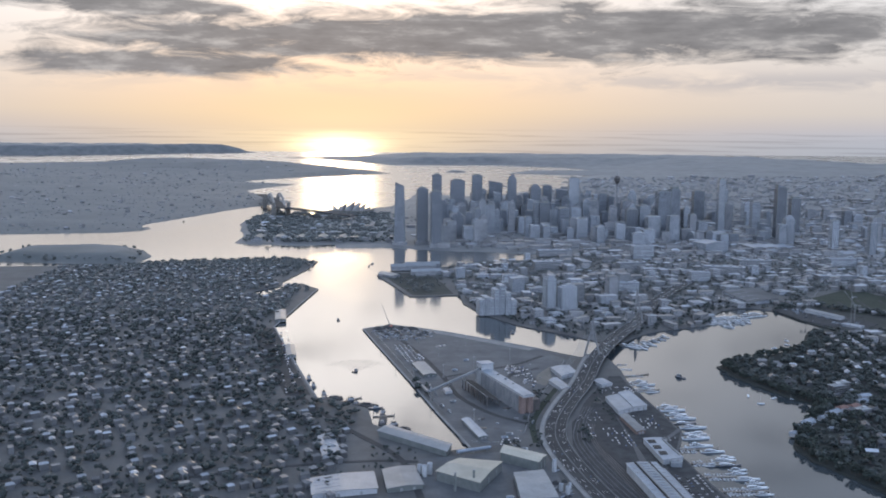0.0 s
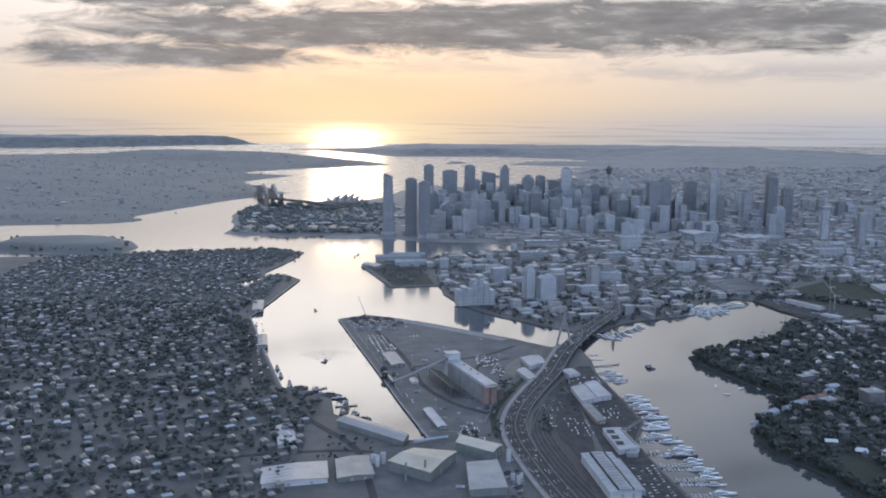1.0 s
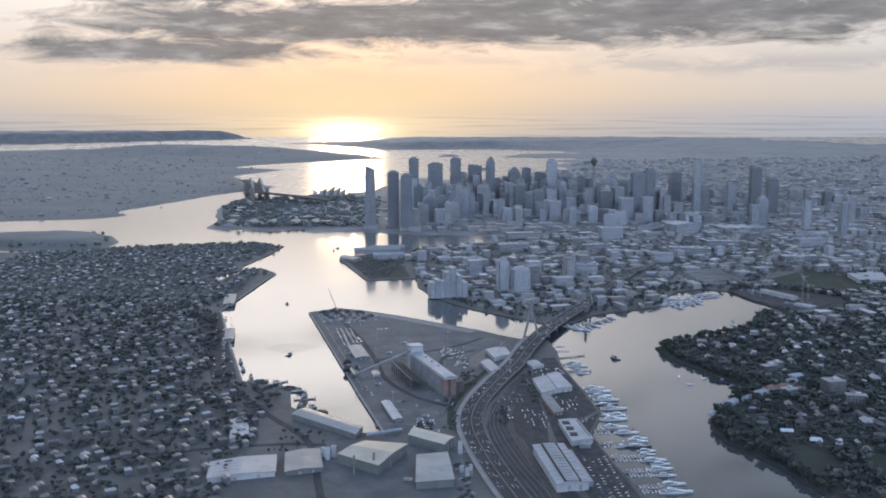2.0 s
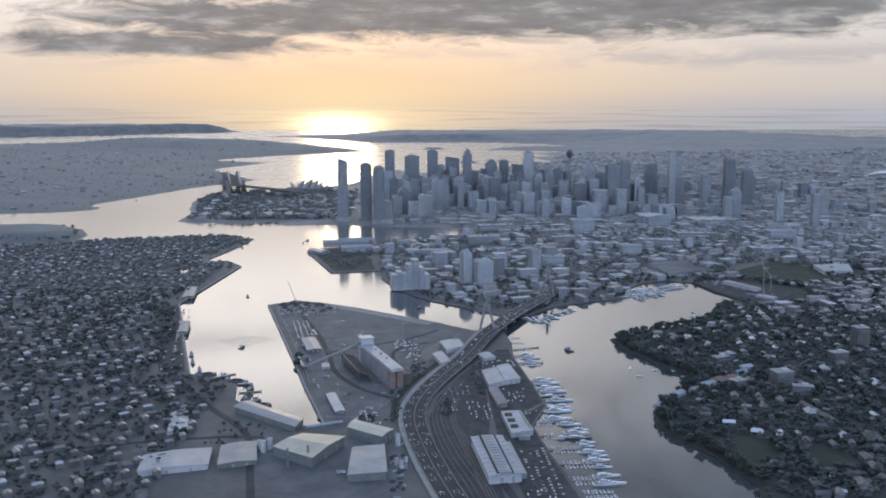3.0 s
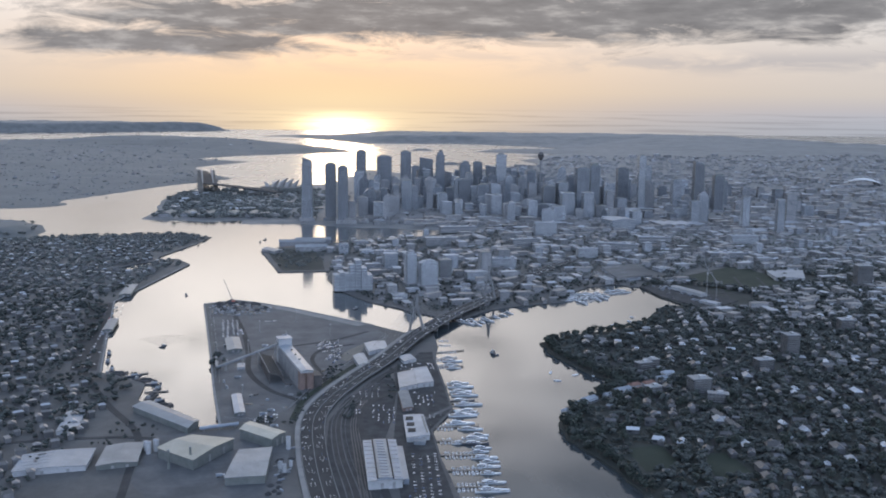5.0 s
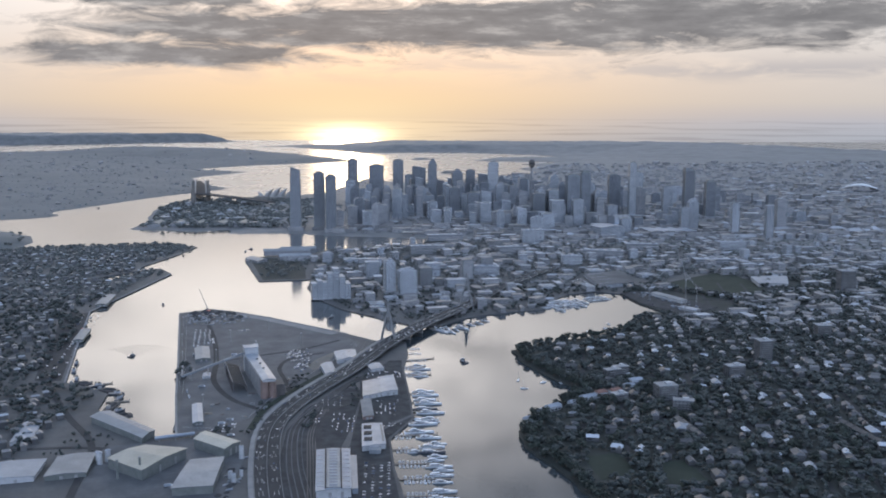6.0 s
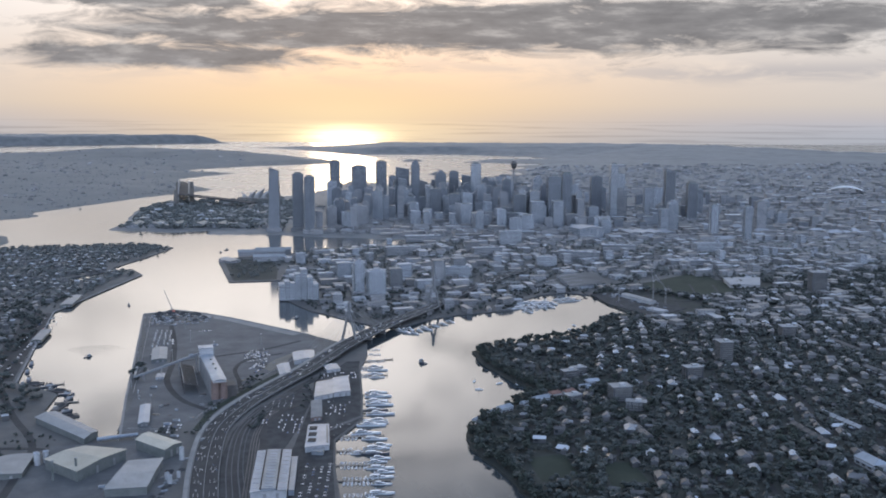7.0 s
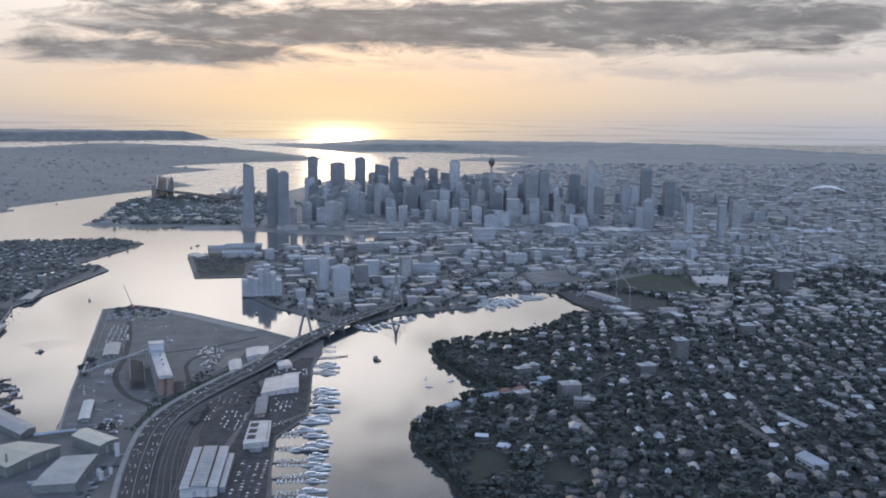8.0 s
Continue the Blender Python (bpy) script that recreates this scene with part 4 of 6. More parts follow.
for k in range(4):
    RAILS.ribbon(smooth_line([(113 + k * 1.2, 330), (107 + k * 1.2, 394), (104 + k * 1.1, 437), (108 + k, 468)], 6), 0.5, 0.9, 0.1)
thing("trim_rails", RAILS, RUST, "rusty siding tracks in the yard", "railway track", kind="structure")


def spot(i, s, dz=1.0):
    """A place on the expressway and its heading."""
    p, q = LINE[i], LINE[min(i + 1, len(LINE) - 1)]
    t = (q - p).normalized()
    return p.x - t.y * s, p.y + t.x * s, p.z + dz, math.atan2(t.y, t.x)


for lane in (-4.4, -2.9, -1.3, 1.3, 2.9, 4.4):
    for i in range(9, len(LINE) - 12):
        if RNG.random() < (0.36 if lane > 0 else 0.27):
            x, y, z, a = spot(i, lane + RNG.uniform(-0.2, 0.2))
            t = RNG.uniform(0, 1)
            x2, y2, z2, _ = spot(i + 1, lane)
            put_car(x + (x2 - x) * t, y + (y2 - y) * t, z + (z2 - z) * t, a + (math.pi if lane > 0 else 0))


def bridge_pylon(x, y, ang, base):
    ob = holder("bridge_pylon", "tall concrete diamond pylon of the cable-stayed bridge", "bridge pylon", "bridge pylons", pose(x, y, base, 0, 0, math.degrees(ang)))
    for s in (-1, 1):
        part("leg", Geo().loft([[(dx_ - 0.8, s * o + dy_, z) for dx_, dy_ in ((0.1, -0.55), (1.5, -0.55), (1.5, 0.55), (0.1, 0.55))] for z, o in ((0, 5.6), (9, 3.4), (19, 0.75))]), CONCRETE, ob)
    part("head", Geo().rbox(0, 0, 17.5, 1.5, 2.0, 9.5, 0, 0.6), CONCRETE, ob)
    part("crossbeam", Geo().rbox(0, 0, 2.6, 1.3, 10.0, 0.9), CONCRETE, ob)
    for s in (-1, 1):
        for d in (-1, 1):
            for k in range(7):
                part("stay_cable", Geo().tube((0, s * 0.5, 18.5 + k * 1.1), (d * (9 + k * 6.5), s * 4.9, 3.6), 0.06, 0.07, 4), STEEL, ob)


BR = math.atan2(57, 30)
bridge_pylon(139, 603, BR, 0.2)
bridge_pylon(196, 709, BR, 0.2)
for i in range(30, len(LINE) - 8, 4):
    x, y, z, a = spot(i, 0, 0)
    if z > 1.2:
        thing("bridge_pier", Geo().rbox(x, y, -2, 1.4, 7, z + 2.3, a), CONCRETE, "concrete pier under the expressway deck", "pier", "bridge piers")

# ---------- marina shore ----------
thing("pavement_marina", Geo().prism([(126, 340), (123, 404), (126, 480), (124, 520), (140, 560), (147, 560), (147, 543), (150, 488), (151, 453), (140, 425), (142, 388), (146, 340)], 0.6, 0.84), GRAVEL, "dark gravelled car park along the marina", "pavement", kind="structure")


def marina_hall():
    ob = shed("marina_hall", [(110.5, 400), (124, 401), (126.5, 359), (113.5, 357)], 4.4, WALL_PALE, ROOF_WHITE, "large white-roofed boat hall with a raised ridge light", 0.5)
    across = lambda f, end: (110.5 + 13.5 * f, 400.2) if end == 0 else (113.5 + 13.0 * f, 357.8)
    part("raised_roof", Geo().loft([[(*across(f, e), z) for f, z in ((0.30, 4.7), (0.70, 4.7), (0.70, 5.42), (0.30, 5.42))] for e in (0, 1)]), ROOF_GREY, ob, "greyer raised middle roof")
    for k in range(13):
        q = (k + 0.5) / 13
        part("vent", Geo().rbox(117.25 + 2.75 * q, 399.4 - 40.8 * q, 5.43, 3.1, 1.1, 0.22, -0.06), ROOF_WHITE, ob)
    for f in (0.27, 0.73):
        part("roof_seam", Geo().loft([[(*across(f + d, e), z) for d, z in ((-0.018, 4.6), (0.018, 4.6), (0.018, 5.55), (-0.018, 5.55))] for e in (0, 1)]), RUBBER, ob, "dark roof gutter")
    for k in range(9):
        q = (k + 0.5) / 9
        for f in (0.13, 0.86):
            x0, y0 = across(f, 0)
            x1, y1 = across(f, 1)
            part("roof_rib", Geo().rbox(x0 + (x1 - x0) * q, y0 + (y1 - y0) * q, 4.62, 2.9, 0.16, 0.30, -0.06), WALL_PALE, ob)
    part("lean_to", Geo().prism([(124.4, 398), (127, 398), (129, 362), (126.8, 362)], 0.84, 3.0), ROOF_WHITE, ob)


marina_hall()
shed("boat_shed", [(126, 508), (134.5, 514), (136, 488), (127, 482)], 3.0, WALL_PALE, ROOF_WHITE, "pale-roofed boat shed near the water", 0.12)
shed("boat_shed", [(134.7, 515), (142, 519), (144.5, 491), (136.3, 488)], 3.4, WALL_PALE, ROOF_WHITE, "pale-roofed boat shed near the water", 0.15)
shed("brick_store", [(126, 476), (131, 478), (133, 452), (128, 450)], 2.6, BRICK, CONCRETE, "low brown brick store in the car park", 0.3)
CHANDLERY = shed("chandlery", [(128, 437), (137, 438), (139, 411), (129, 408)], 3.2, WALL_PALE, ROOF_WHITE, "pale-roofed chandlery with three dark roof lights", 0.2)
for k in range(3):
    part("roof_light", Geo().rbox(130.6 + 0.35 * k, 432.0 - 8.0 * k, 3.3, 3.4, 4.2, 0.45, -0.04), RUBBER, CHANDLERY, "dark glazed roof light")
part("roof_curb", Geo().rbox(137.2, 424.5, 3.3, 0.6, 22, 0.4, 0.07), WALL_SHED, CHANDLERY)
part("porch", Geo().rbox(134.5, 406.6, 0.84, 5, 3.4, 1.8, -0.1), ROOF_GREY, CHANDLERY)
shed("ferry_hall", [(127, 545), (134, 549), (137, 538), (130, 534)], 2.4, WALL_PALE, ROOF_WHITE, "small white-roofed shed under the bridge ramp", 0.4)
for r in range(4):
    for i in range(17):
        if RNG.random() < 0.82:
            put_car(131.2 + r * 3.1, 346 + i * 3.0 + RNG.uniform(-0.2, 0.2), 0.86, math.radians(RNG.choice((0, 180))) + RNG.uniform(-0.06, 0.06))
for i in range(36):
    put_car(RNG.uniform(127, 147), RNG.choice((441, 444.5, 524, 528, 531, 480, 534)) + RNG.uniform(-0.3, 0.3), 0.86, math.radians(90) + RNG.uniform(-0.1, 0.1))
for i in range(30):
    put_car(101 + (i % 6) * 3.0 + RNG.uniform(-0.3, 0.3), 474 + (i // 6) * 4.0, 0.84, RNG.uniform(1.3, 1.8)) if inside([(100, 470), (118, 505), (126, 500), (123, 440)], 101 + (i % 6) * 3.0, 474 + (i // 6) * 4.0) else None
for x0, y0, n, a in ((78, 575, 12, 0.4), (80, 568, 12, 0.4), (83, 561, 10, 0.4), (86, 545, 9, 1.2), (90, 536, 9, 1.2), (30, 606, 8, 1.9), (40, 640, 6, 0.3)):
    for i in range(n):
        put_car(x0 + i * 1.3 * math.cos(a) + RNG.uniform(-0.2, 0.2), y0 + i * 1.3 * math.sin(a) * 1.4, 0.78, a + 1.57)


for x0, y0, nx, ny, sx, sy in ((114, 434, 5, 8, 2.4, 3.6), (134, 457, 5, 6, 2.2, 3.4), (106, 444, 2, 7, 1.5, 4.2), (129, 498, 3, 8, 5.0, 5.0), (127, 343, 6, 3, 2.0, 3.6)):
    for i in range(nx * ny):
        x, y = x0 + (i % nx) * sx + RNG.uniform(-0.3, 0.3), y0 + (i // nx) * sy + RNG.uniform(-0.4, 0.4)
        if RNG.random() < 0.6 and not (126 < x < 138 and 405 < y < 440) and not (125.5 < x < 134 and 449 < y < 479) and not (125 < x < 146 and 481 < y < 520):
            put_lot_car(x, y, 0.86, 1.57 + RNG.uniform(-0.12, 0.12))
thing("pavement_ramp", Geo().ribbon([(133, 431), (143, 446), (152.5, 458)], 2.2, 0.92, 0.3), APRON, "grey walkway from the chandlery to the marina", "pavement", kind="structure")


def pier(x0, y0, x1, y1, w=1.0):
    ob = holder("pier", "floating timber pier with piles", "pier", "marina piers")
    part("deck", Geo().ribbon([(x0, y0), (x1, y1)], w, 0.5, 0.3), TIMBER, ob)
    n = max(2, int(math.hypot(x1 - x0, y1 - y0) / 4))
    for i in range(n + 1):
        s = i / n
        part("mooring_post", Geo().tube((x0 + (x1 - x0) * s, y0 + (y1 - y0) * s + w * 0.6, -2), (x0 + (x1 - x0) * s, y0 + (y1 - y0) * s + w * 0.6, 1.5), 0.13, 0.13, 6), TIMBER, ob)


for x0, y0, x1, y1 in ((150, 494, 164, 494), (150, 479, 165, 480), (151, 464, 165, 465), (151, 448, 160, 449), (140, 428.5, 162, 430), (142, 411, 163, 411), (142.5, 394, 163, 394), (144, 377, 165, 377), (145, 360, 166, 360), (147, 545, 160, 547), (147, 530, 163, 531), (148, 560, 166, 566)):
    pier(x0, y0, x1, y1)
for x, y, k in ((158, 497.5, 1), (158.5, 491, 0), (158, 483.5, 1), (159, 476.5, 0), (158, 468, 3), (159.5, 461.5, 0), (158, 452, 1), (156, 445, 0), (154, 433.5, 0), (158, 426, 1), (158.5, 414, 1), (152, 408, 2), (159, 407.5, 3), (160, 397.5, 2), (161, 390.5, 1), (161, 380.5, 1), (162, 373.5, 2), (161, 364, 1), (161, 356, 0), (156, 534, 2), (157, 527, 2), (156, 549, 2), (158, 542, 1), (160, 480, 2), (160, 448.6, 2), (162, 418, 2), (161, 402, 2), (163, 386, 2)):
    put(YACHTS[k], x + RNG.uniform(-0.6, 0.6), y, 0, RNG.uniform(-0.05, 0.05) + (math.pi if RNG.random() < 0.15 else 0))
for y, x0, n in ((426.5, 143.5, 5), (413, 145, 3), (396.5, 145, 9), (391.5, 145, 9), (379.5, 147, 8), (374.5, 147, 8), (362.5, 148, 8), (357.5, 148, 7), (447, 151, 2), (528.5, 149, 3), (543.5, 149, 2), (562, 150, 8), (431, 143, 6), (409, 144, 6), (446.5, 152, 5), (344, 149, 8), (349, 149, 8), (533, 149, 6), (548, 149, 5), (578, 152, 5), (590, 153, 4)):
    for i in range(n):
        put(RNG.choice(RUNABOUTS), x0 + i * 1.55 + RNG.uniform(-0.15, 0.15), y, 0, math.pi / 2 * (1 if RNG.random() < 0.6 else -1) + RNG.uniform(-0.08, 0.08))
for x, y, k, a in ((171, 641, 1, 0.6), (175, 637, 0, 0.5), (180, 634, 1, 0.6), (184, 640, 2, 0.5), (189, 645, 1, 0.7), (195, 655, 2, 0.8), (201, 660, 2, 0.8), (178, 645, 2, 0.6), (187, 650, 2, 0.7), (206, 668, 2, 0.7)):
    put(YACHTS[k], x, y, 0, a - 1.6)
pier(166, 646, 186, 642)
pier(186, 652, 206, 664)
for i in range(30):
    put(RNG.choice(YACHTS[1:3] + YACHTS[1:3] + RUNABOUTS), 256 + (i % 10) * 2.9 + RNG.uniform(-0.6, 0.6), 712 + (i // 10) * 8 + (i % 10) * 1.3, 0, RNG.choice((0.4, 3.5)) + RNG.uniform(-0.2, 0.2))
for i in range(7):
    put(RNG.choice(YACHTS[1:3]), 296 + (i % 4) * 4, 738 + (i // 4) * 9 + (i % 4) * 1.5, 0, 0.3)
pier(256, 722, 284, 726)
pier(296, 746, 314, 748)
put(FERRY, 183, 558, 0, math.radians(120), 1.5)
for x, y in ((-13, 578), (-31, 733), (98, 684), (-12, 1014), (-9, 1031), (-300, 1473)):
    put(FERRY, x, y, 0, RNG.uniform(0.8, 2.2), 1.1)
WAKE = Geo()
for k in range(11):
    r = 3.0 + 2.1 * k
    arc = [(-13 + r * math.cos(a) * (0.75 + 0.02 * k), 577 + r * math.sin(a) * 1.25) for a in [radians(38 + 104 * i / 12) for i in range(13)]]
    WAKE.ribbon(arc, 0.85, 0.045, 0.12)
thing("water_wake", WAKE, WATER, "low curved wake ripples behind the working boat", "wake", kind="structure")
for x, y in ((210, 518), (223, 513), (211, 502), (232, 512), (262, 622), (272, 632), (285, 642), (290, 655)):
    put(SLOOP, x, y, 0, RNG.uniform(0, 3.1), 1.15)
for i in range(190):
    x, y = 284 + (i % 14) * 1.9 + RNG.uniform(-0.3, 0.3), 782 + (i // 14) * 4.2
    if x > 276 + (y - 776) * 0.4 and x < 308:
        put_car(x, y, 0.74, 1.4)
for i in range(26):
    put(RNG.choice(YACHTS[1:3] + RUNABOUTS), 262 + (i % 9) * 3.2 + RNG.uniform(-0.5, 0.5), 700 + (i // 9) * 9 + (i % 9) * 2.6, 0, RNG.choice((1.9, -1.2)) + RNG.uniform(-0.2, 0.2))


# ---------- western wharf: tugs, barges, lots ----------
def tug_kind():
    ob = thing("tug", hull(8.0, 2.6, 0.7), HULL_DARK, "dark harbour tug moored along the wharf", "boat", "tugs and barges at the wharf")
    part("deckhouse", Geo().rbox(0.4, 0, 0.75, 3.2, 1.6, 0.9, 0, 0.95), WALL_PALE, ob)
    part("wheelhouse", Geo().rbox(0.9, 0, 1.6, 1.5, 1.2, 0.8, 0, 0.9), GLASS_DARK, ob)
    part("funnel", Geo().tube((-0.8, 0, 1.6), (-0.9, 0, 2.8), 0.3, 0.26, 8), RUST, ob)
    part("mast", Geo().tube((0.6, 0, 2.4), (0.5, 0, 4.6), 0.07, 0.04, 5), STEEL, ob)
    return ob


def barge_kind():
    ob = thing("barge", Geo().rbox(0, 0, -0.3, 12, 4, 1.2, 0, 0.97), RUST, "rusty flat barge moored along the wharf", "barge", "tugs and barges at the wharf")
    part("deck_load", Geo().rbox(1.0, 0, 0.9, 6, 2.6, 0.8, 0, 0.7), GRAVEL, ob)
    part("winch_house", Geo().rbox(-4.6, 0, 0.9, 1.6, 1.8, 1.2), STEEL, ob)
    return ob


TUG, BARGE = tug_kind(), barge_kind()
for k, x, y, a in ((0, -29, 528, 1.8), (1, -24, 519, 0.2), (0, -14, 515, 0.4), (1, -6, 506, -0.3), (0, 0, 500, 0.1), (0, 4, 492, 1.4), (1, 4, 478, 1.5), (0, 9, 470, 0.8), (0, -36, 545, 1.8), (0, -40, 562, 1.8), (1, 12, 462, 0.6)):
    put((TUG, BARGE)[k], x, y, 0, a)
pier(-20, 513, -8, 520, 1.4)
pier(-1, 485, 10, 487, 1.4)
for row in range(3):
    for i in range(26):
        if RNG.random() < 0.75:
            x, y = -40 - row * 5 - i * 1.05 + RNG.uniform(-0.2, 0.2), 530 + i * 6.4 + RNG.uniform(-0.5, 0.5)
            put(RNG.choice(BOXES[:1] + BOXES), x - 4, y, 0.72, 1.75 + RNG.uniform(-0.1, 0.1)) if row == 0 and i % 3 == 0 else put_car(x, y, 0.72, 0.2 + RNG.uniform(-0.1, 0.1))
thing("pavement_west", Geo().prism([(-76, 703), (-55, 606), (-36, 524), (-50, 524), (-72, 606), (-92, 700)], 0.6, 0.715), ASPHALT, "asphalt wharf lot on the western shore", "pavement", kind="structure")
shed("wharf_shed", [(-62, 640), (-56, 641), (-52, 612), (-58, 611)], 2.4, WALL_SHED, ROOF_GREY, "grey-roofed transit shed on the western wharf", 0.6)
shed("wharf_shed", [(-82, 760), (-74, 762), (-70, 725), (-78, 723)], 2.6, WALL_SHED, ROOF_GREY, "grey-roofed transit shed on the western wharf", 0.6)


# ---------- port clutter: trucks, skips, fences, light masts, works yard ----------
def truck_kind(material):
    ob = thing("truck", Geo().rbox(-0.6, 0, 0.3, 2.6, 0.8, 1.0), material, "box-bodied truck parked on the port apron", "truck", "trucks on the apron")
    part("cab", Geo().rbox(1.15, 0, 0.25, 0.7, 0.78, 0.8, 0, 0.92), GELCOAT, ob)
    part("windscreen", Geo().rbox(1.47, 0, 0.6, 0.06, 0.66, 0.34), GLASS_DARK, ob)
    for x in (-1.5, -0.9, 1.1):
        for y in (-0.36, 0.36):
            part("wheel", Geo().tube((x, y - 0.06, 0.17), (x, y + 0.06, 0.17), 0.17, 0.17, 8), RUBBER, ob)
    return ob


TRUCKS = [truck_kind(ROOF_WHITE), truck_kind(ROOF_GREY)]
for x, y, a in ((36, 500, -1.3), (39, 490, -1.3), (42, 508, 0.4), (31, 540, 1.8), (24, 575, 1.8), (48, 575, 0.3), (57, 600, 0.4), (66, 452, 0.2), (63, 447, 0.3), (80, 470, 1.2), (20, 660, 1.8), (4, 672, 1.8), (70, 430, 0.2), (50, 395, 0.3), (56, 372, 0.2), (83, 425, 1.4)):
    put(RNG.choice(TRUCKS), x, y, 0.78, a + RNG.uniform(-0.1, 0.1))


def mast_kind():
    ob = thing("light_mast", Geo().tube((0, 0, 0), (0, 0, 7.5), 0.16, 0.08, 6), STEEL, "tall steel floodlight mast on the port apron", "lamp post", "floodlight masts")
    part("lamp_ring", Geo().tube((0, 0, 7.4), (0, 0, 7.7), 0.5, 0.5, 8), WALL_PALE, ob)
    part("base", Geo().rbox(0, 0, 0, 0.7, 0.7, 0.35), CONCRETE, ob)
    return ob


MAST = mast_kind()
for x, y in ((30, 510), (22, 555), (12, 600), (2, 650), (40, 610), (60, 640), (60, 580), (85, 600), (92, 560), (50, 470), (40, 560), (28, 650)):
    put(MAST, x, y, 0.76)


def fence(pts):
    ob = holder("fence", "wire mesh fence on steel posts round the port", "fence", "fences")
    for a, b in zip(pts, pts[1:]):
        n = max(1, int(math.dist(a, b) / 7))
        part("rail", Geo().tube((*a, 1.5), (*b, 1.5), 0.06, 0.06, 4).tube((*a, 1.1), (*b, 1.1), 0.05, 0.05, 4), STEEL, ob)
        for i in range(n):
            x, y = a[0] + (b[0] - a[0]) * i / n, a[1] + (b[1] - a[1]) * i / n
            part("post", Geo().tube((x, y, 0.7), (x, y, 1.6), 0.08, 0.08, 4), STEEL, ob)


fence([(74, 456), (84, 500), (102, 545), (120, 598)])
fence([(34, 498), (24, 552), (-4, 690)])
fence([(60, 440), (46, 442)])
thing("road_port", Geo().ribbon(smooth_line([(76, 470), (60, 488), (46, 520), (40, 560), (30, 610), (14, 670)], 6), 3.2, 0.79, 0.1), ASPHALT, "dark haul road across the port apron", "road", kind="structure")
thing("road_port_cross", Geo().ribbon(smooth_line([(40, 560), (62, 574), (88, 590), (108, 612)], 6), 2.8, 0.80, 0.1), ASPHALT, "dark cross road over the port apron", "road", kind="structure")
thing("pavement_quay", Geo().ribbon([(26, 697), (53, 677.5), (77, 655), (104, 630)], 7.5, 0.80, 0.2), CONCRETE, "pale concrete strip along the outer quay", "pavement", kind="structure")
thing("ground_pad", Geo().prism([(92, 548), (98, 566), (108, 584), (104, 552), (98, 540)], 0.6, 0.80), SANDSTONE, "bare sandy works pad beside the depots", "ground", kind="structure")
thing("road_silo", Geo().ribbon(smooth_line([(88, 500), (84, 520), (78, 545), (82, 566), (100, 580)], 6), 2.4, 0.81, 0.1), ASPHALT, "dark service road behind the silo", "road", kind="structure")
SCRAP = {m: Geo() for m in (ROOF_WHITE, CONCRETE, RUST, TIMBER)}
for i in range(420):
    tip_ = i < 290
    x, y = (RNG.uniform(-6, 46), RNG.uniform(655, 706)) if tip_ else (RNG.uniform(44, 100), RNG.uniform(440, 585))
    if inside([(-6, 690), (8, 706), (28, 697), (46, 682), (30, 660), (2, 660)], x, y) if tip_ else inside([(92, 548), (98, 566), (108, 584), (104, 552), (84, 500), (74, 455), (60, 440), (48, 480), (62, 484), (82, 520)], x, y):
        s = RNG.uniform(0.4, 1.5)
        SCRAP[RNG.choice(list(SCRAP))].rbox(x, y, 0.78, s * RNG.uniform(0.8, 2.6), s, RNG.uniform(0.2, 0.9), RNG.uniform(0, 3.1), 0.9)
for m, g in SCRAP.items():
    thing("stacked_goods", g, m, "stacks of timber, slabs and scrap on the port apron", "goods", kind="stuff")
for x0, y0, nx, ny in ((78, 572, 9, 5), (60, 438, 7, 4), (86, 545, 4, 6)):
    for i in range(nx * ny):
        if RNG.random() < 0.7:
            put_lot_car(x0 + (i % nx) * 1.3 + (i // nx) * 0.9, y0 + (i // nx) * 3.4 - (i % nx) * 0.4, 0.80, 1.3 + RNG.uniform(-0.1, 0.1))
thing("lawn_strip", Geo().ribbon(smooth_line([(77, 440), (80, 470), (92, 506), (108, 545)], 6), 3.0, 0.83, 0.2), LAWN, "scrubby green strip beside the expressway", "lawn", kind="structure")
thing("pavement_works", Geo().prism([(22, 368), (20, 420), (58, 428), (80, 414), (80, 340), (40, 340)], 0.5, 0.74), APRON, "dusty yard of the industrial works", "pavement", kind="structure")
thing("road_works", Geo().ribbon(smooth_line([(30, 300), (20, 372), (12, 420), (-12, 462), (-34, 505), (-58, 560), (-80, 640)], 6), 3.2, 0.85, 0.2), ASPHALT, "street along the works and the western wharf", "road", kind="structure")
thing("road_front", Geo().ribbon(smooth_line([(-80, 400), (-40, 412), (0, 418), (20, 416)], 6), 2.6, 0.83, 0.2), ASPHALT, "suburban street among small houses", "road", kind="structure")
for i in range(34):
    x, y = RNG.uniform(60, 82), RNG.uniform(345, 412)
    if inside([(74, 345), (76, 400), (82, 412), (83, 345)], x, y):
        put(RNG.choice(BOXES), x, y, 0.74, RNG.uniform(0, 3.1), 0.6)
for i in range(14):
    heap(RNG.uniform(76, 82), RNG.uniform(352, 396), RNG.uniform(0.8, 1.6), RNG.uniform(0.5, 1.3), 40 + i)
KERBS = Geo()
for k, (w, dx_) in enumerate(((0.5, 0.0), (0.35, 2.4), (0.5, 5.2), (0.3, 7.4))):
    KERBS.ribbon(smooth_line([(110 + dx_, 300), (106 + dx_, 348), (98.5 + dx_ * 0.9, 394), (95.5 + dx_ * 0.8, 437), (101 + dx_ * 0.7, 466), (112 + dx_ * 0.6, 497)], 6), w, 1.05, 0.2)
thing("trim_kerb", KERBS, APRON, "pale concrete kerbs between slip roads and sidings", "kerb", kind="structure")
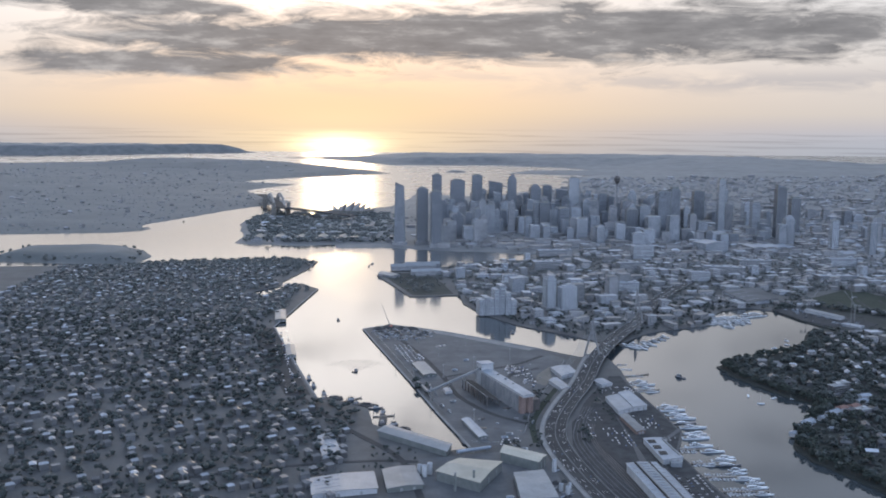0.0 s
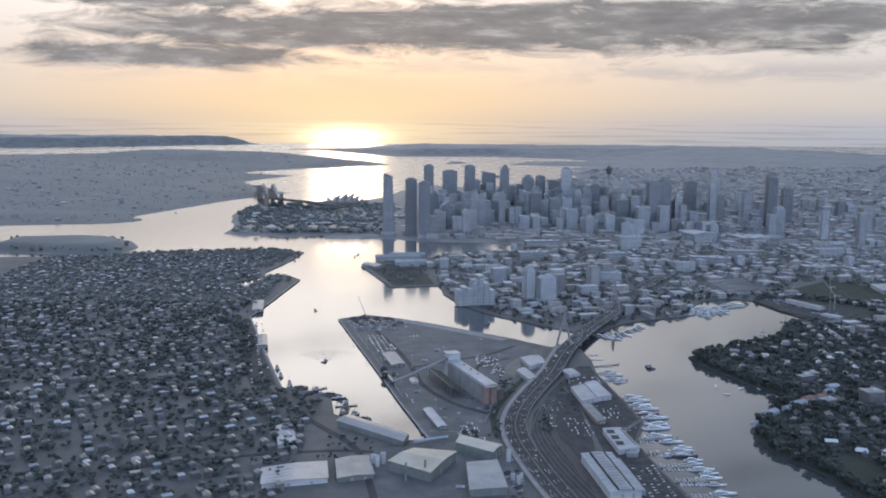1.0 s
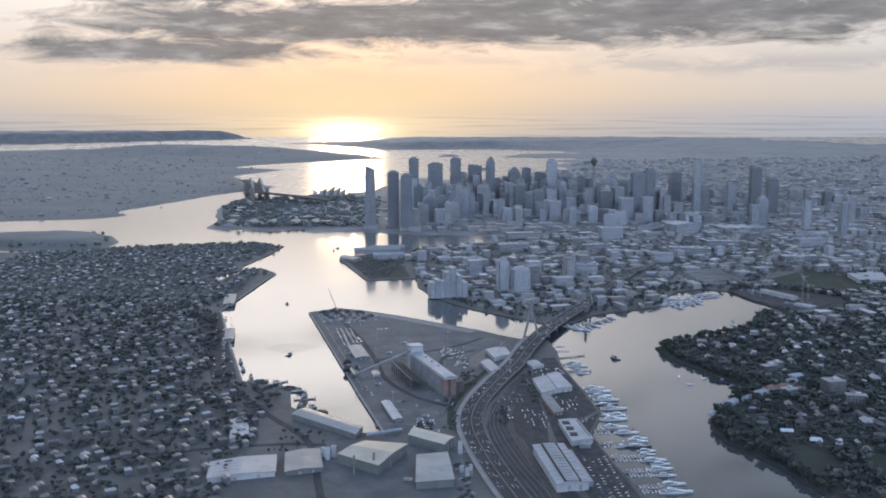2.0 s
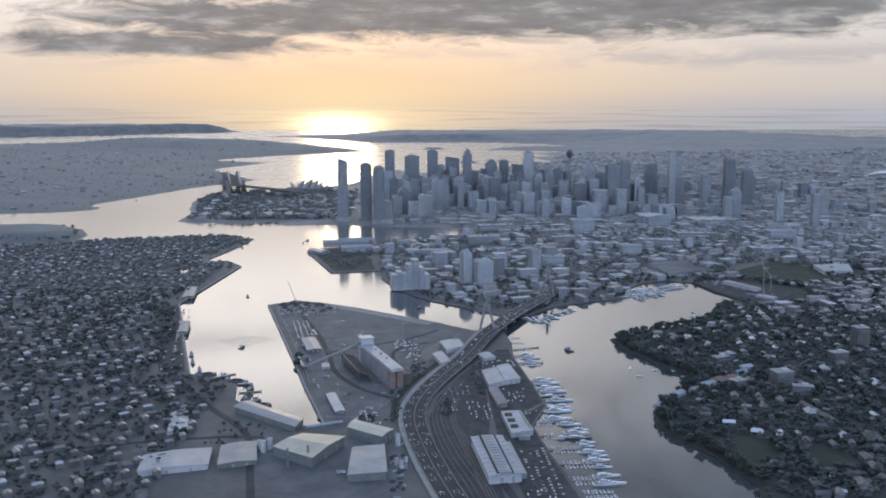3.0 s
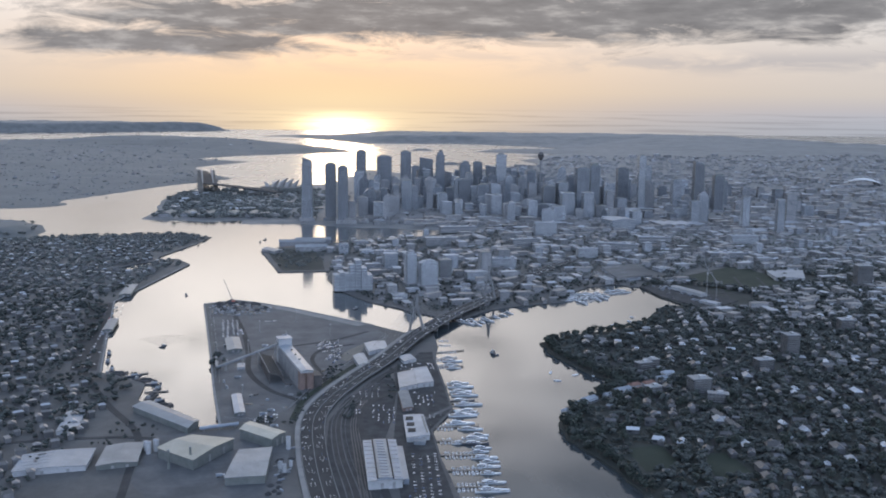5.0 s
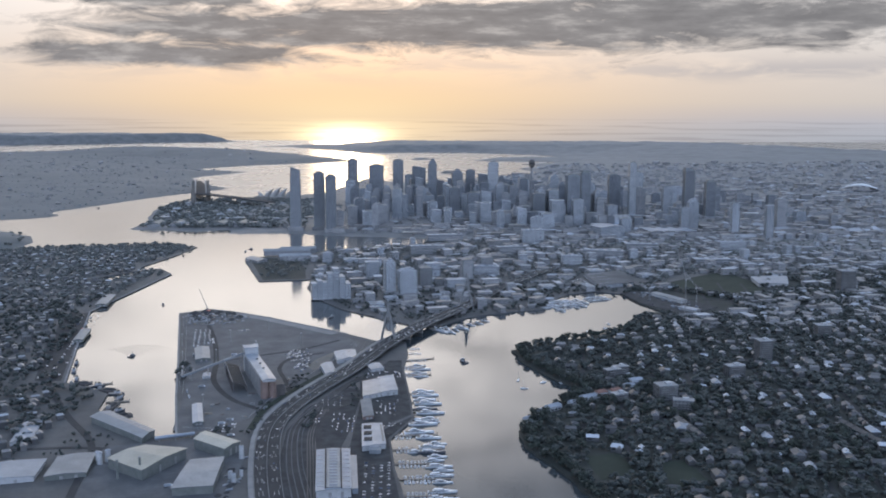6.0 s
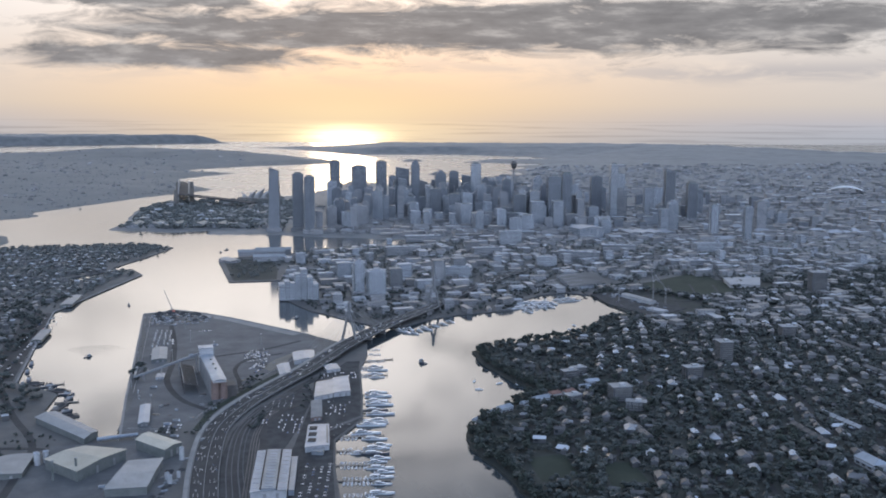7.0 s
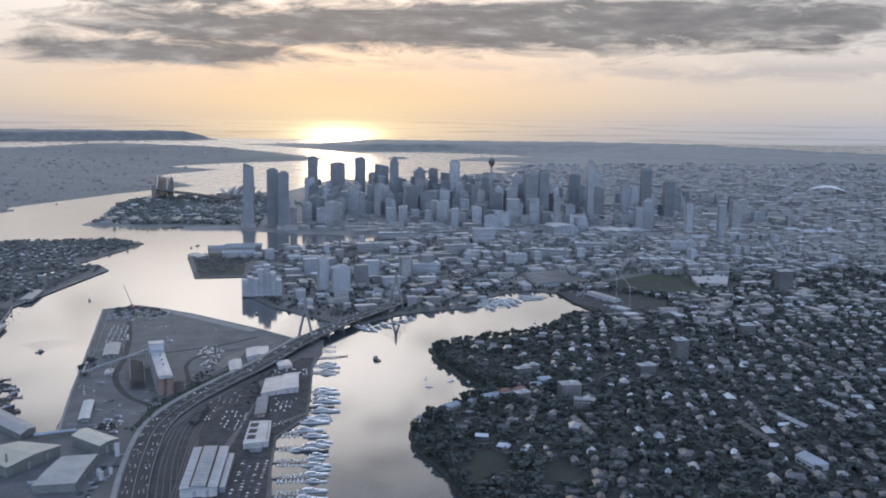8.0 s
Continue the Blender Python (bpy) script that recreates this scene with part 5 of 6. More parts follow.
for i in range(44):
    x, y = RNG.uniform(-4, 42), RNG.uniform(662, 704)
    if inside([(-6, 690), (8, 706), (28, 697), (44, 684), (30, 664), (2, 664)], x, y):
        put(RNG.choice(BOXES), x, y, 0.77, RNG.uniform(0, 3.1), RNG.uniform(0.5, 0.9))
for i, (x, y) in enumerate(((20, 690), (34, 684), (14, 680), (6, 676), (30, 676), (24, 700))):
    heap(x, y, RNG.uniform(2, 3.5), RNG.uniform(1, 2), 60 + i)


shed("site_shed", [(346, 752), (352, 756), (366, 724), (360, 720)], 3.4, WALL_PALE, ROOF_GREY, "long site shed on the new wharf deck", 0.4, base=1.2)
shed("site_shed", [(352, 700), (358, 704), (366, 692), (360, 687)], 2.6, WALL_PALE, ROOF_WHITE, "small site shed on the new wharf deck", 0.3, base=1.2)
for paint, g in zip(CAR_PAINTS, FAR_CARS):
    if g.v:
        thing("distant_cars", g, paint, "distant cars on the bridge and port lots", "cars", kind="stuff")


# ---------- inner-city buildings ----------
def block_kind(w, d, h, face, roof, seed):
    """A flat-roofed building with parapet, plant room and roof units."""
    rng = random.Random(seed)
    ob = thing("building", Geo().rbox(0, 0, 0, w, d, h), face, "flat-roofed inner-city building with rows of windows", "building", "inner-city buildings")
    g = Geo()
    for x, y, a, b in ((0, -d / 2 + 0.1, w, 0.2), (0, d / 2 - 0.1, w, 0.2), (-w / 2 + 0.1, 0, 0.2, d - 0.4), (w / 2 - 0.1, 0, 0.2, d - 0.4)):
        g.rbox(x, y, h, a, b, 0.3)
    part("parapet", g, WALL_PALE, ob)
    part("roof", Geo().rbox(0, 0, h, w - 0.42, d - 0.42, 0.08), roof, ob)
    part("plant_room", Geo().rbox(w * rng.uniform(-0.2, 0.2), d * rng.uniform(-0.2, 0.2), h + 0.08, w * 0.3, d * 0.3, 0.9), WALL_PALE, ob)
    return ob


BLOCKS = [block_kind(*a) for a in ((9, 7, 4.2, FACE_TAN, ROOF_GREY, 1), (14, 8, 5.2, FACE_TAN, ROOF_WHITE, 2), (7, 7, 7.0, FACE_TAN, ROOF_GREY, 3), (12, 12, 3.2, FACE_PALE, ROOF_GREY, 4), (18, 8, 4.4, FACE_TAN, ROOF_GREY, 5), (8, 6, 9.5, FACE_PALE, ROOF_GREY, 6))]


def tower(x, y, w, d, h, face, ang=0.0, crown="plant", taper=1.0, base=0.7, label="tall office tower above the city", name="tower", plain=False):
    ob = holder(name, label, "tower", "city towers", pose(x, y, base, 0, 0, math.degrees(ang)))
    part("shaft", Geo().rbox(0, 0, 0, w, d, h, 0, taper), face, ob)
    part("podium", Geo().rbox(0, 0, 0, w * 1.35, d * 1.3, min(5.0, h * 0.12)), FACE_TAN, ob)
    tw, td = w * taper, d * taper
    if crown == "plant":
        part("plant_room", Geo().rbox(0, 0, h, tw * 0.6, td * 0.6, h * 0.035), WALL_SHED, ob)
        if not plain:
            part("parapet", Geo().rbox(0, 0, h, tw * 1.02, td * 1.02, 0.5), face, ob)
    elif crown == "slant":
        part("sloped_top", Geo().add([(-tw / 2, -td / 2, h), (tw / 2, -td / 2, h), (tw / 2, td / 2, h), (-tw / 2, td / 2, h), (-tw / 2, -td / 2, h * 1.06), (-tw / 2, td / 2, h * 1.06)],
                                    [(0, 1, 2, 3), (0, 4, 1), (2, 5, 3), (0, 3, 5, 4), (1, 4, 5, 2)]), face, ob)
    elif crown == "spire":
        part("plant_room", Geo().rbox(0, 0, h, tw * 0.7, td * 0.7, h * 0.05), WALL_SHED, ob)
        part("spire", Geo().tube((tw * 0.15, 0, h * 1.05), (tw * 0.15, 0, h * 1.16), 0.5, 0.15, 6), STEEL, ob)
    elif crown == "steps":
        part("upper_tier", Geo().rbox(0, 0, h, tw * 0.75, td * 0.8, h * 0.06), face, ob)
        part("top_tier", Geo().rbox(tw * 0.05, 0, h * 1.06, tw * 0.4, td * 0.5, h * 0.05), face, ob)
    for s in () if plain else (-1, 1):
        part("corner_fin", Geo().loft([[(s * w / 2 * k - 0.25, -d / 2 * k - 0.2, z), (s * w / 2 * k + 0.25, -d / 2 * k - 0.2, z), (s * w / 2 * k + 0.25, -d / 2 * k + 0.1, z), (s * w / 2 * k - 0.25, -d / 2 * k + 0.1, z)] for z, k in ((0, 1.0), (h, taper))]), WALL_SHED, ob)
    return ob


D, G_, P_, T_ = FACE_DARK, FACE_GLASS, FACE_PALE, FACE_TAN
for x, y, w, d, h, face, ang, crown, taper in (
        (23, 1190, 14, 13, 74, D, 0.0, "slant", 0.78), (51, 1194, 13, 12, 70, D, 0.1, "plant", 1.0), (67, 1168, 12, 11, 68, D, 0.1, "plant", 1.0),
        (82, 1436, 14, 14, 74, D, 0.0, "plant", 1.0), (116, 1478, 22, 16, 64, D, 0.0, "plant", 1.0), (149, 1508, 16, 14, 70, D, 0.0, "plant", 1.0),
        (182, 1540, 21, 16, 57, D, 0.0, "slant", 1.0), (201, 1482, 13, 12, 67, D, 0.0, "steps", 1.0), (290, 1445, 15, 14, 70, G_, 0.0, "plant", 1.0),
        (240, 1500, 16, 14, 52, D, 0.1, "steps", 1.0), (262, 1520, 14, 14, 54, D, 0.0, "plant", 1.0), (282, 1500, 18, 12, 48, D, 0.0, "slant", 1.0),
        (379, 1276, 17, 14, 62, D, 0.1, "plant", 1.0), (397, 1285, 13, 12, 65, D, 0.1, "spire", 1.0), (450, 1345, 15, 13, 58, D, 0.0, "plant", 1.0),
        (458, 1273, 9, 10, 78, G_, 0.0, "plant", 1.0), (480, 1330, 12, 12, 62, G_, 0.0, "plant", 1.0), (470, 1290, 18, 12, 44, T_, 0.1, "plant", 1.0),
        (503, 1266, 11, 11, 48, P_, 0.0, "plant", 1.0), (517, 1218, 12, 12, 72, D, 0.0, "slant", 1.0), (572, 1300, 13, 12, 52, D, 0.0, "spire", 1.0),
        (347, 1208, 16, 13, 35, P_, 0.05, "plant", 1.0), (372, 1203, 13, 13, 36, P_, 0.05, "plant", 1.0), (540, 1112, 9, 9, 40, P_, 0.0, "plant", 1.0),
        (562, 1064, 8, 8, 42, P_, 0.0, "plant", 1.0), (610, 1150, 12, 11, 40, T_, 0.0, "plant", 1.0), (506, 1163, 12, 11, 37, P_, 0.0, "steps", 1.0),
        (492, 1150, 10, 10, 31, P_, 0.0, "plant", 1.0), (345, 1330, 17, 13, 45, T_, 0.0, "plant", 1.0), (330, 1250, 15, 13, 40, D, 0.0, "plant", 1.0)):
    tower(x, y, w, d, h, face, ang, crown, taper)
CROWD = []
for i in range(1600):
    x, y = RNG.uniform(70, 720), RNG.uniform(1140, 1600)
    if len(CROWD) >= 235:
        break
    if x < 260 and y < 1150 + 0.2 * x or x > 420 and RNG.random() < 0.55 or not all(math.hypot(x - a, y - b) > 11 for a, b in CROWD):
        continue
    CROWD.append((x, y))
    h = RNG.triangular(14, 47, 33) if x < 430 else RNG.triangular(8, 42, 16)
    h *= (1.0 if x < 620 else 0.6) * min(1.0, 0.52 + max(0.0, y - 1150) / 260)
    tower(x, y, RNG.uniform(7, 15), RNG.uniform(7, 13), h, RNG.choice((D, D, G_, G_, P_, T_, T_)), RNG.uniform(-0.15, 0.15), RNG.choice(("plant", "plant", "steps", "slant")), label="mid-height office or apartment tower in the city", plain=True)


def sky_tower(x, y, h):
    ob = holder("observation_tower", "slender observation tower with a gold turret and spire", "tower", at_=pose(x, y, 0.7))
    part("shaft", Geo().tube((0, 0, 0), (0, 0, h * 0.82), 1.2, 0.95, 12), CONCRETE, ob)
    for i in range(10):
        a = i * math.pi / 5
        part("stay_cable", Geo().tube((math.cos(a) * 7, math.sin(a) * 7, h * 0.2), (math.cos(a) * 2, math.sin(a) * 2, h * 0.8), 0.12, 0.12, 4), STEEL, ob)
    rings = [(0.80, 1.4), (0.83, 3.4), (0.86, 4.2), (0.90, 4.2), (0.92, 3.2), (0.94, 1.8)]
    part("turret", Geo().loft([[(math.cos(a) * r, math.sin(a) * r, h * z) for a in [k * math.pi / 8 for k in range(16)]] for z, r in rings]), RUST, ob, "dark gold-toned turret")
    part("window_ring", Geo().tube((0, 0, h * 0.872), (0, 0, h * 0.886), 4.3, 4.3, 16), GLASS_DARK, ob)
    part("spire", Geo().tube((0, 0, h * 0.94), (0, 0, h * 1.06), 0.7, 0.2, 8), STEEL, ob)


sky_tower(336, 1358, 84)

# waterfront apartments on the inner peninsula
for x, y, w, d, h, face in ((139, 768, 8, 9, 26, P_), (153, 764, 14, 9, 20, P_), (123, 849, 12, 10, 13.5, P_), (193, 795, 16, 9, 7, P_), (168, 800, 10, 9, 16, T_), (205, 830, 9, 9, 18, T_), (176, 850, 12, 10, 12, P_), (225, 870, 11, 10, 14, T_)):
    tower(x, y, w, d, h, face, 0.25, "steps" if h > 18 else "plant", label="pale apartment tower with balconies by the bay", name="apartment_tower")


def stepped_building(x, y):
    """Slab apartments stepping up to a peak and down to the water."""
    ob = holder("stepped_apartments", "pale stepped apartment building on the bay front", "apartment building", at_=pose(x, y, 0.7, 0, 0, 12))
    for px, w, d, h in ((-12.5, 4, 10, 12.5), (-8.4, 4, 12, 14.5), (-4.4, 4, 9, 13), (-0.3, 4.2, 10, 20), (4.2, 4.6, 11, 23.5), (8.7, 4.2, 14, 17.5), (13.0, 4.2, 15, 12)):
        part("slab", Geo().rbox(px, 0, 0, w, d, h), FACE_PALE, ob)
        part("roof_edge", Geo().rbox(px, 0, h, w * 1.03, d * 1.03, 0.4), WALL_PALE, ob)
        for k in range(int(h / 2.4)):
            part("balcony", Geo().rbox(px, -d / 2 - 0.35, 1.4 + 2.4 * k, w * 0.7, 0.7, 0.3), WALL_PALE, ob)


stepped_building(93, 752)


def finger_wharf():
    ob = holder("wharf_building", "long gabled timber wharf building over the water", "wharf")
    for k, (x, y, w) in enumerate(((34, 985, 46), (44, 999, 36), (46, 950, 30))):
        part("hall", Geo().rbox(x, y, 0.74, w, 9, 4.5, 0.12), FACE_TAN, ob)
        part("roof", Geo().gable(x, y, 5.2, w + 1, 10, 2.2, 0.12), ROOF_GREY, ob)
        for i in range(6):
            part("dormer", Geo().gable(x - w / 2 + (i + 0.5) * w / 6, y - 2.6, 5.4, 2.4, 2.0, 1.0, math.pi / 2 + 0.12), ROOF_WHITE, ob)


finger_wharf()
shed("wharf_house", [(-2, 948), (4, 962), (20, 940), (12, 930)], 3.0, FACE_TAN, ROOF_GREY, "low wharf house on the point", 0.7)
thing("lawn", Geo().prism([(30, 836), (4, 944), (14, 962), (46, 964), (60, 900), (66, 842)], 0.6, 0.80), SOIL, "grassed point with trees between the wharves", "lawn", kind="structure")

# fish market hall, curved glass hall, station roofs
shed("market_hall", [(310, 842), (348, 856), (344, 800), (312, 786)], 3.6, FACE_PALE, APRON, "broad grey-roofed market hall with pale roof lights by the bay", 0.5, ribs=4)
shed("convention_hall", [(372, 1122), (402, 1132), (410, 1108), (380, 1098)], 14, FACE_GLASS, ROOF_WHITE, "large glazed hall with a pale roof", 2.0)
for k in range(4):
    x = 436 + k * 14
    shed("station_roof", [(x, 1132), (x + 13, 1136), (x + 16, 1104), (x + 3, 1100)], 9, FACE_TAN, ROOF_WHITE, "pale arched station roof bay", 1.2, "station roof bays")


def arched_hall(x, y):
    ob = holder("arched_hall", "dark glass hall under curved white ribs", "hall", at_=pose(x, y, 0.7, 0, 0, 8))
    part("glass_body", Geo().loft([[(cx, -14, 0)] + [(cx + 0 * a, -14 * math.cos(a), 18 * math.sin(a)) for a in [k * math.pi / 10 for k in range(11)]] for cx in (-22, 22)]), FACE_GLASS, ob)
    for cx in (8, 15, 22):
        g = Geo()
        pts = [(cx, -15 * math.cos(a), 19 * math.sin(a)) for a in [k * math.pi / 12 for k in range(13)]]
        for a, b in zip(pts, pts[1:]):
            g.tube(a, b, 0.5, 0.5, 6)
        part("rib", g, WALL_PALE, ob)


arched_hall(412, 1190)
thing("lawn_park", Geo().prism([(379, 815), (446, 872), (452, 778), (388, 742)], 0.5, 0.86), LAWN, "open grass park in the inner city", "lawn", kind="structure")
shed("grandstand", [(452, 822), (484, 823), (470, 786), (447, 790)], 4.0, WALL_PALE, ROOF_WHITE, "pale-roofed grandstand beside the park", 0.3)
thing("viaduct_line", Geo().ribbon([(150, 1128), (200, 1150), (308, 1172), (420, 1170)], 5, 5.0, 0.8), CONCRETE, "raised concrete motorway across the dock", "road", kind="structure")


def stadium(x, y):
    ob = holder("stadium", "sports stadium under white crescent-shaped roof arches", "stadium", at_=pose(x, y, 1.5, 0, 0, -28))
    ring = lambda r, z: [(math.cos(a) * 36 * r, math.sin(a) * 46 * r, z) for a in [k * math.pi / 16 for k in range(32)]]
    part("bowl", Geo().loft([ring(0.90, -6), ring(0.98, 5)]), FACE_DARK, ob)
    for side_ in (-1, 1):
        rings = []
        for k in range(17):
            u = -1 + k / 8
            c = math.cos(u * math.pi / 2)
            px, py, pz = u * 37, side_ * (20 + 16 * c), 4.5 + 9.5 * c
            rings.append([(px, py, pz), (px, py - side_ * 7 * c, pz + 2.2 * c + 0.3), (px, py - side_ * 15 * c, pz + 2.6 * c + 0.3), (px, py - side_ * 15 * c, pz + 2.2 * c), (px, py - side_ * 7 * c, pz + 1.7 * c)])
        part("roof_crescent", Geo().loft(rings), GELCOAT, ob, "white membrane roof crescent")
    for k in (-0.6, -0.2, 0.2, 0.6):
        part("roof_mast", Geo().tube((k * 36, 34, 0), (k * 36, 30, 15), 0.5, 0.3, 6), STEEL, ob)


stadium(1010, 1760)


# ---------- construction wharf and tower cranes ----------
thing("pavement_wharf", Geo().prism([(324, 764), (330, 722), (352, 676), (384, 706), (350, 776)], -1.5, 1.2), GRAVEL, "new concrete deck of a wharf under construction", "wharf", kind="structure")


def tower_crane(x, y, h, jib, ang, luff):
    ob = holder("tower_crane", "lattice tower crane over the waterfront building site", "crane", "tower cranes", pose(x, y, 1.2, 0, 0, ang))

    def lattice(a, b, r):
        a, b = Vector(a), Vector(b)
        t = (b - a).normalized()
        u = t.orthogonal().normalized() * r
        w = t.cross(u).normalized() * r
        g = Geo()
        cs = [u + w, u - w, -u - w, -u + w]
        for c in cs:
            g.tube(a + c, b + c, 0.07, 0.07, 4)
        n = max(3, int((b - a).length / 2.2))
        for k in range(n):
            for i in range(4):
                g.tube(a.lerp(b, k / n) + cs[i], a.lerp(b, (k + 1) / n) + cs[(i + 1) % 4], 0.04, 0.04, 4)
        return g
    part("mast", lattice((0, 0, 0), (0, 0, h), 0.32), STEEL, ob)
    part("jib", lattice((0, 0, h), (jib * math.cos(luff), 0, h + jib * math.sin(luff)), 0.26), STEEL, ob)
    part("counter_jib", lattice((0, 0, h), (-jib * 0.25, 0, h), 0.26), STEEL, ob)
    part("counterweight", Geo().rbox(-jib * 0.24, 0, h - 1.2, 1.2, 1.0, 1.4), CONCRETE, ob)
    part("cab", Geo().rbox(0.7, 0.7, h - 0.8, 0.9, 0.8, 1.0), WALL_PALE, ob)


tower_crane(354, 690, 24, 16, 200, 1.25)
tower_crane(340, 735, 10, 18, 20, 0.75)
tower_crane(372, 720, 12, 14, 160, 0.9)
for i in range(44):
    x, y = RNG.uniform(332, 372), RNG.uniform(690, 765)
    if inside([(328, 764), (334, 722), (354, 682), (378, 706), (348, 770)], x, y):
        put(RNG.choice(BOXES), x, y, 1.2, 0.4 + RNG.choice((0, 1.57)) + RNG.uniform(-0.2, 0.2), RNG.uniform(0.5, 1.0))


# ---------- harbour bridge and opera house, far away ----------
def harbour_bridge():
    ob = holder("arch_bridge", "great steel arch bridge with stone pylons, far across the harbour", "bridge")
    a, b = Vector((-160, 1535, 0)), Vector((-196, 1716, 0))
    t = (b - a).normalized()
    s = Vector((-t.y, t.x, 0))
    part("deck", Geo().ribbon([(-40, 1455, 2), (-100, 1490, 6), (-160, 1535, 8), (-196, 1716, 8), (-230, 1850, 5)], 17, 10, 1.5), ASPHALT, ob)
    for base in (a, b):
        for k in (-1, 1):
            p = base + s * 12 * k
            part("pylon", Geo().rbox(p.x, p.y, 0, 8, 6.5, 25, math.atan2(t.y, t.x), 0.82), SANDSTONE, ob)
    for k in (-1, 1):
        up_, lo_ = Geo(), Geo()
        n = 14
        pt = lambda i, h0, h1: a.lerp(b, i / n) + s * 8 * k + Vector((0, 0, h0 + h1 * (1 - (2 * i / n - 1) ** 2)))
        for i in range(n):
            up_.tube(pt(i, 15, 18), pt(i + 1, 15, 18), 0.9, 0.9, 6)
            lo_.tube(pt(i, 5, 23), pt(i + 1, 5, 23), 0.9, 0.9, 6)
            lo_.tube(pt(i, 5, 23), pt(i + 1, 15, 18), 0.5, 0.5, 5)
            lo_.tube(pt(i, 15, 18), pt(i, 5, 23), 0.5, 0.5, 5)
            if 2 < i < n - 2:
                lo_.tube(pt(i, 5, 23), a.lerp(b, i / n) + s * 8 * k + Vector((0, 0, 16)), 0.3, 0.3, 4)
        part("arch_top_chord", up_, STEEL, ob)
        part("arch_bottom_chord", lo_, STEEL, ob)


harbour_bridge()


def opera_house(x, y):
    ob = holder("opera_house", "concert hall with clustered white shell roofs on a harbour point", "concert hall", at_=pose(x, y, 0.8, 0, 0, 65))
    part("podium", Geo().rbox(0, 0, 0, 46, 66, 5, 0, 0.95), SANDSTONE, ob)
    for dx_, k in ((-11, 1.0), (11, 0.8)):
        for y0, size, lean in ((-26, 0.6, -1), (-14, 0.95, -1), (-1, 1.15, -1), (12, 0.9, -1), (24, 0.6, 1)):
            rings = []
            for i in range(8):
                u = i / 7
                w, d = 8.0 * size * k * (1 - u ** 1.7) + 0.1, 6.0 * size * k * (1 - u ** 1.5) + 0.1
                yy = y0 + lean * 13 * size * k * u ** 1.5
                rings.append([(dx_ + math.cos(a) * w, yy + math.sin(a) * d, 4.5 + 15 * size * k * u ** 0.8) for a in [j * math.pi / 5 for j in range(10)]])
            part("shell", Geo().loft(rings), SHELL, ob)


opera_house(-52, 1625)
for i in range(16):
    # low-rise harbourside blocks between the piers and the bridge
    x = RNG.uniform(-175, 20)
    y = RNG.uniform(1225, 1520)
    if inside(CITY, x, y) and inside(CITY, x - 8, y - 12):
        put(RNG.choice((BLOCKS[0], BLOCKS[2], BLOCKS[4])), x, y, 1.0, RNG.uniform(-0.3, 0.3), RNG.uniform(0.7, 1.2))
for i in range(5):
    x = -165 + i * 27
    shed("finger_pier_shed", [(x, 1222 - 5 * (i == 4)), (x + 14, 1225), (x + 16, 1255), (x + 2, 1255)], 5, FACE_TAN, WALL_SHED, "gabled finger pier shed on the harbour", 2.5, "finger pier sheds")

# ---------- inner-city fabric ----------
AVOID = [(139, 768, 9), (153, 764, 12), (123, 849, 10), (193, 795, 12), (93, 752, 17), (330, 822, 32), (168, 800, 9), (205, 830, 9), (176, 850, 10), (225, 870, 9), (415, 805, 48), (466, 805, 24), (354, 725, 45), (30, 905, 40), (38, 985, 32)]


def floored_block(x, y, w, d, h, ang, face, label):
    """A long block whose floors end in pale slab edges, with stair tower, parapet and roof plant."""
    ob = thing("city_block", Geo().rbox(0, 0, 0, w, d, h), face, label, "building", "large inner-city blocks", at_=pose(x, y, 0.72, 0, 0, ang))
    for k in range(1, int(h / 1.5)):
        part("floor_edge", Geo().rbox(0, -d / 2 - 0.18, k * 1.5, w * 0.96, 0.40, 0.28), WALL_PALE, ob)
    part("roof", Geo().rbox(0, 0, h, w + 0.3, d + 0.3, 0.25), ROOF_WHITE, ob)
    part("parapet", Geo().rbox(0, -d / 2, h + 0.25, w + 0.3, 0.3, 0.4), WALL_PALE, ob)
    part("stair_tower", Geo().rbox(w * 0.38, 0, h + 0.25, w * 0.10, d * 0.5, 1.6), face, ob)
    for k in range(3):
        part("roof_plant", Geo().rbox(-w * 0.3 + k * w * 0.22, d * 0.12, h + 0.25, w * 0.09, d * 0.3, 0.8), ROOF_GREY, ob)
    for k in range(max(1, int(w / 9))):
        AVOID.append((x + math.cos(radians(ang)) * (k * 9 - w / 2 + 5), y + math.sin(radians(ang)) * (k * 9 - w / 2 + 5), d * 0.55 + 2))


for x, y, w, d, h, a, face in ((312, 914, 19, 9, 9, 2, FACE_PALE), (352, 955, 40, 11, 8, -20, FACE_TAN), (296, 1066, 24, 10, 15, 4, FACE_PALE), (221, 856, 30, 12, 8.5, -10, FACE_PALE), (124, 903, 13, 10, 8, 6, FACE_PALE),
                                (200, 1092, 40, 12, 7, 8, FACE_TAN), (452, 916, 42, 14, 5, 0, FACE_TAN), (262, 985, 30, 10, 8, 14, FACE_TAN), (404, 1010, 34, 12, 7, -6, FACE_TAN), (500, 1010, 30, 14, 9, 5, FACE_PALE), (172, 985, 26, 10, 9, 10, FACE_TAN)):
    floored_block(x, y, w, d, h, a, face, "pale banded inner-city block with long floor edges" if face is FACE_PALE else "grey inner-city block with long floor edges")


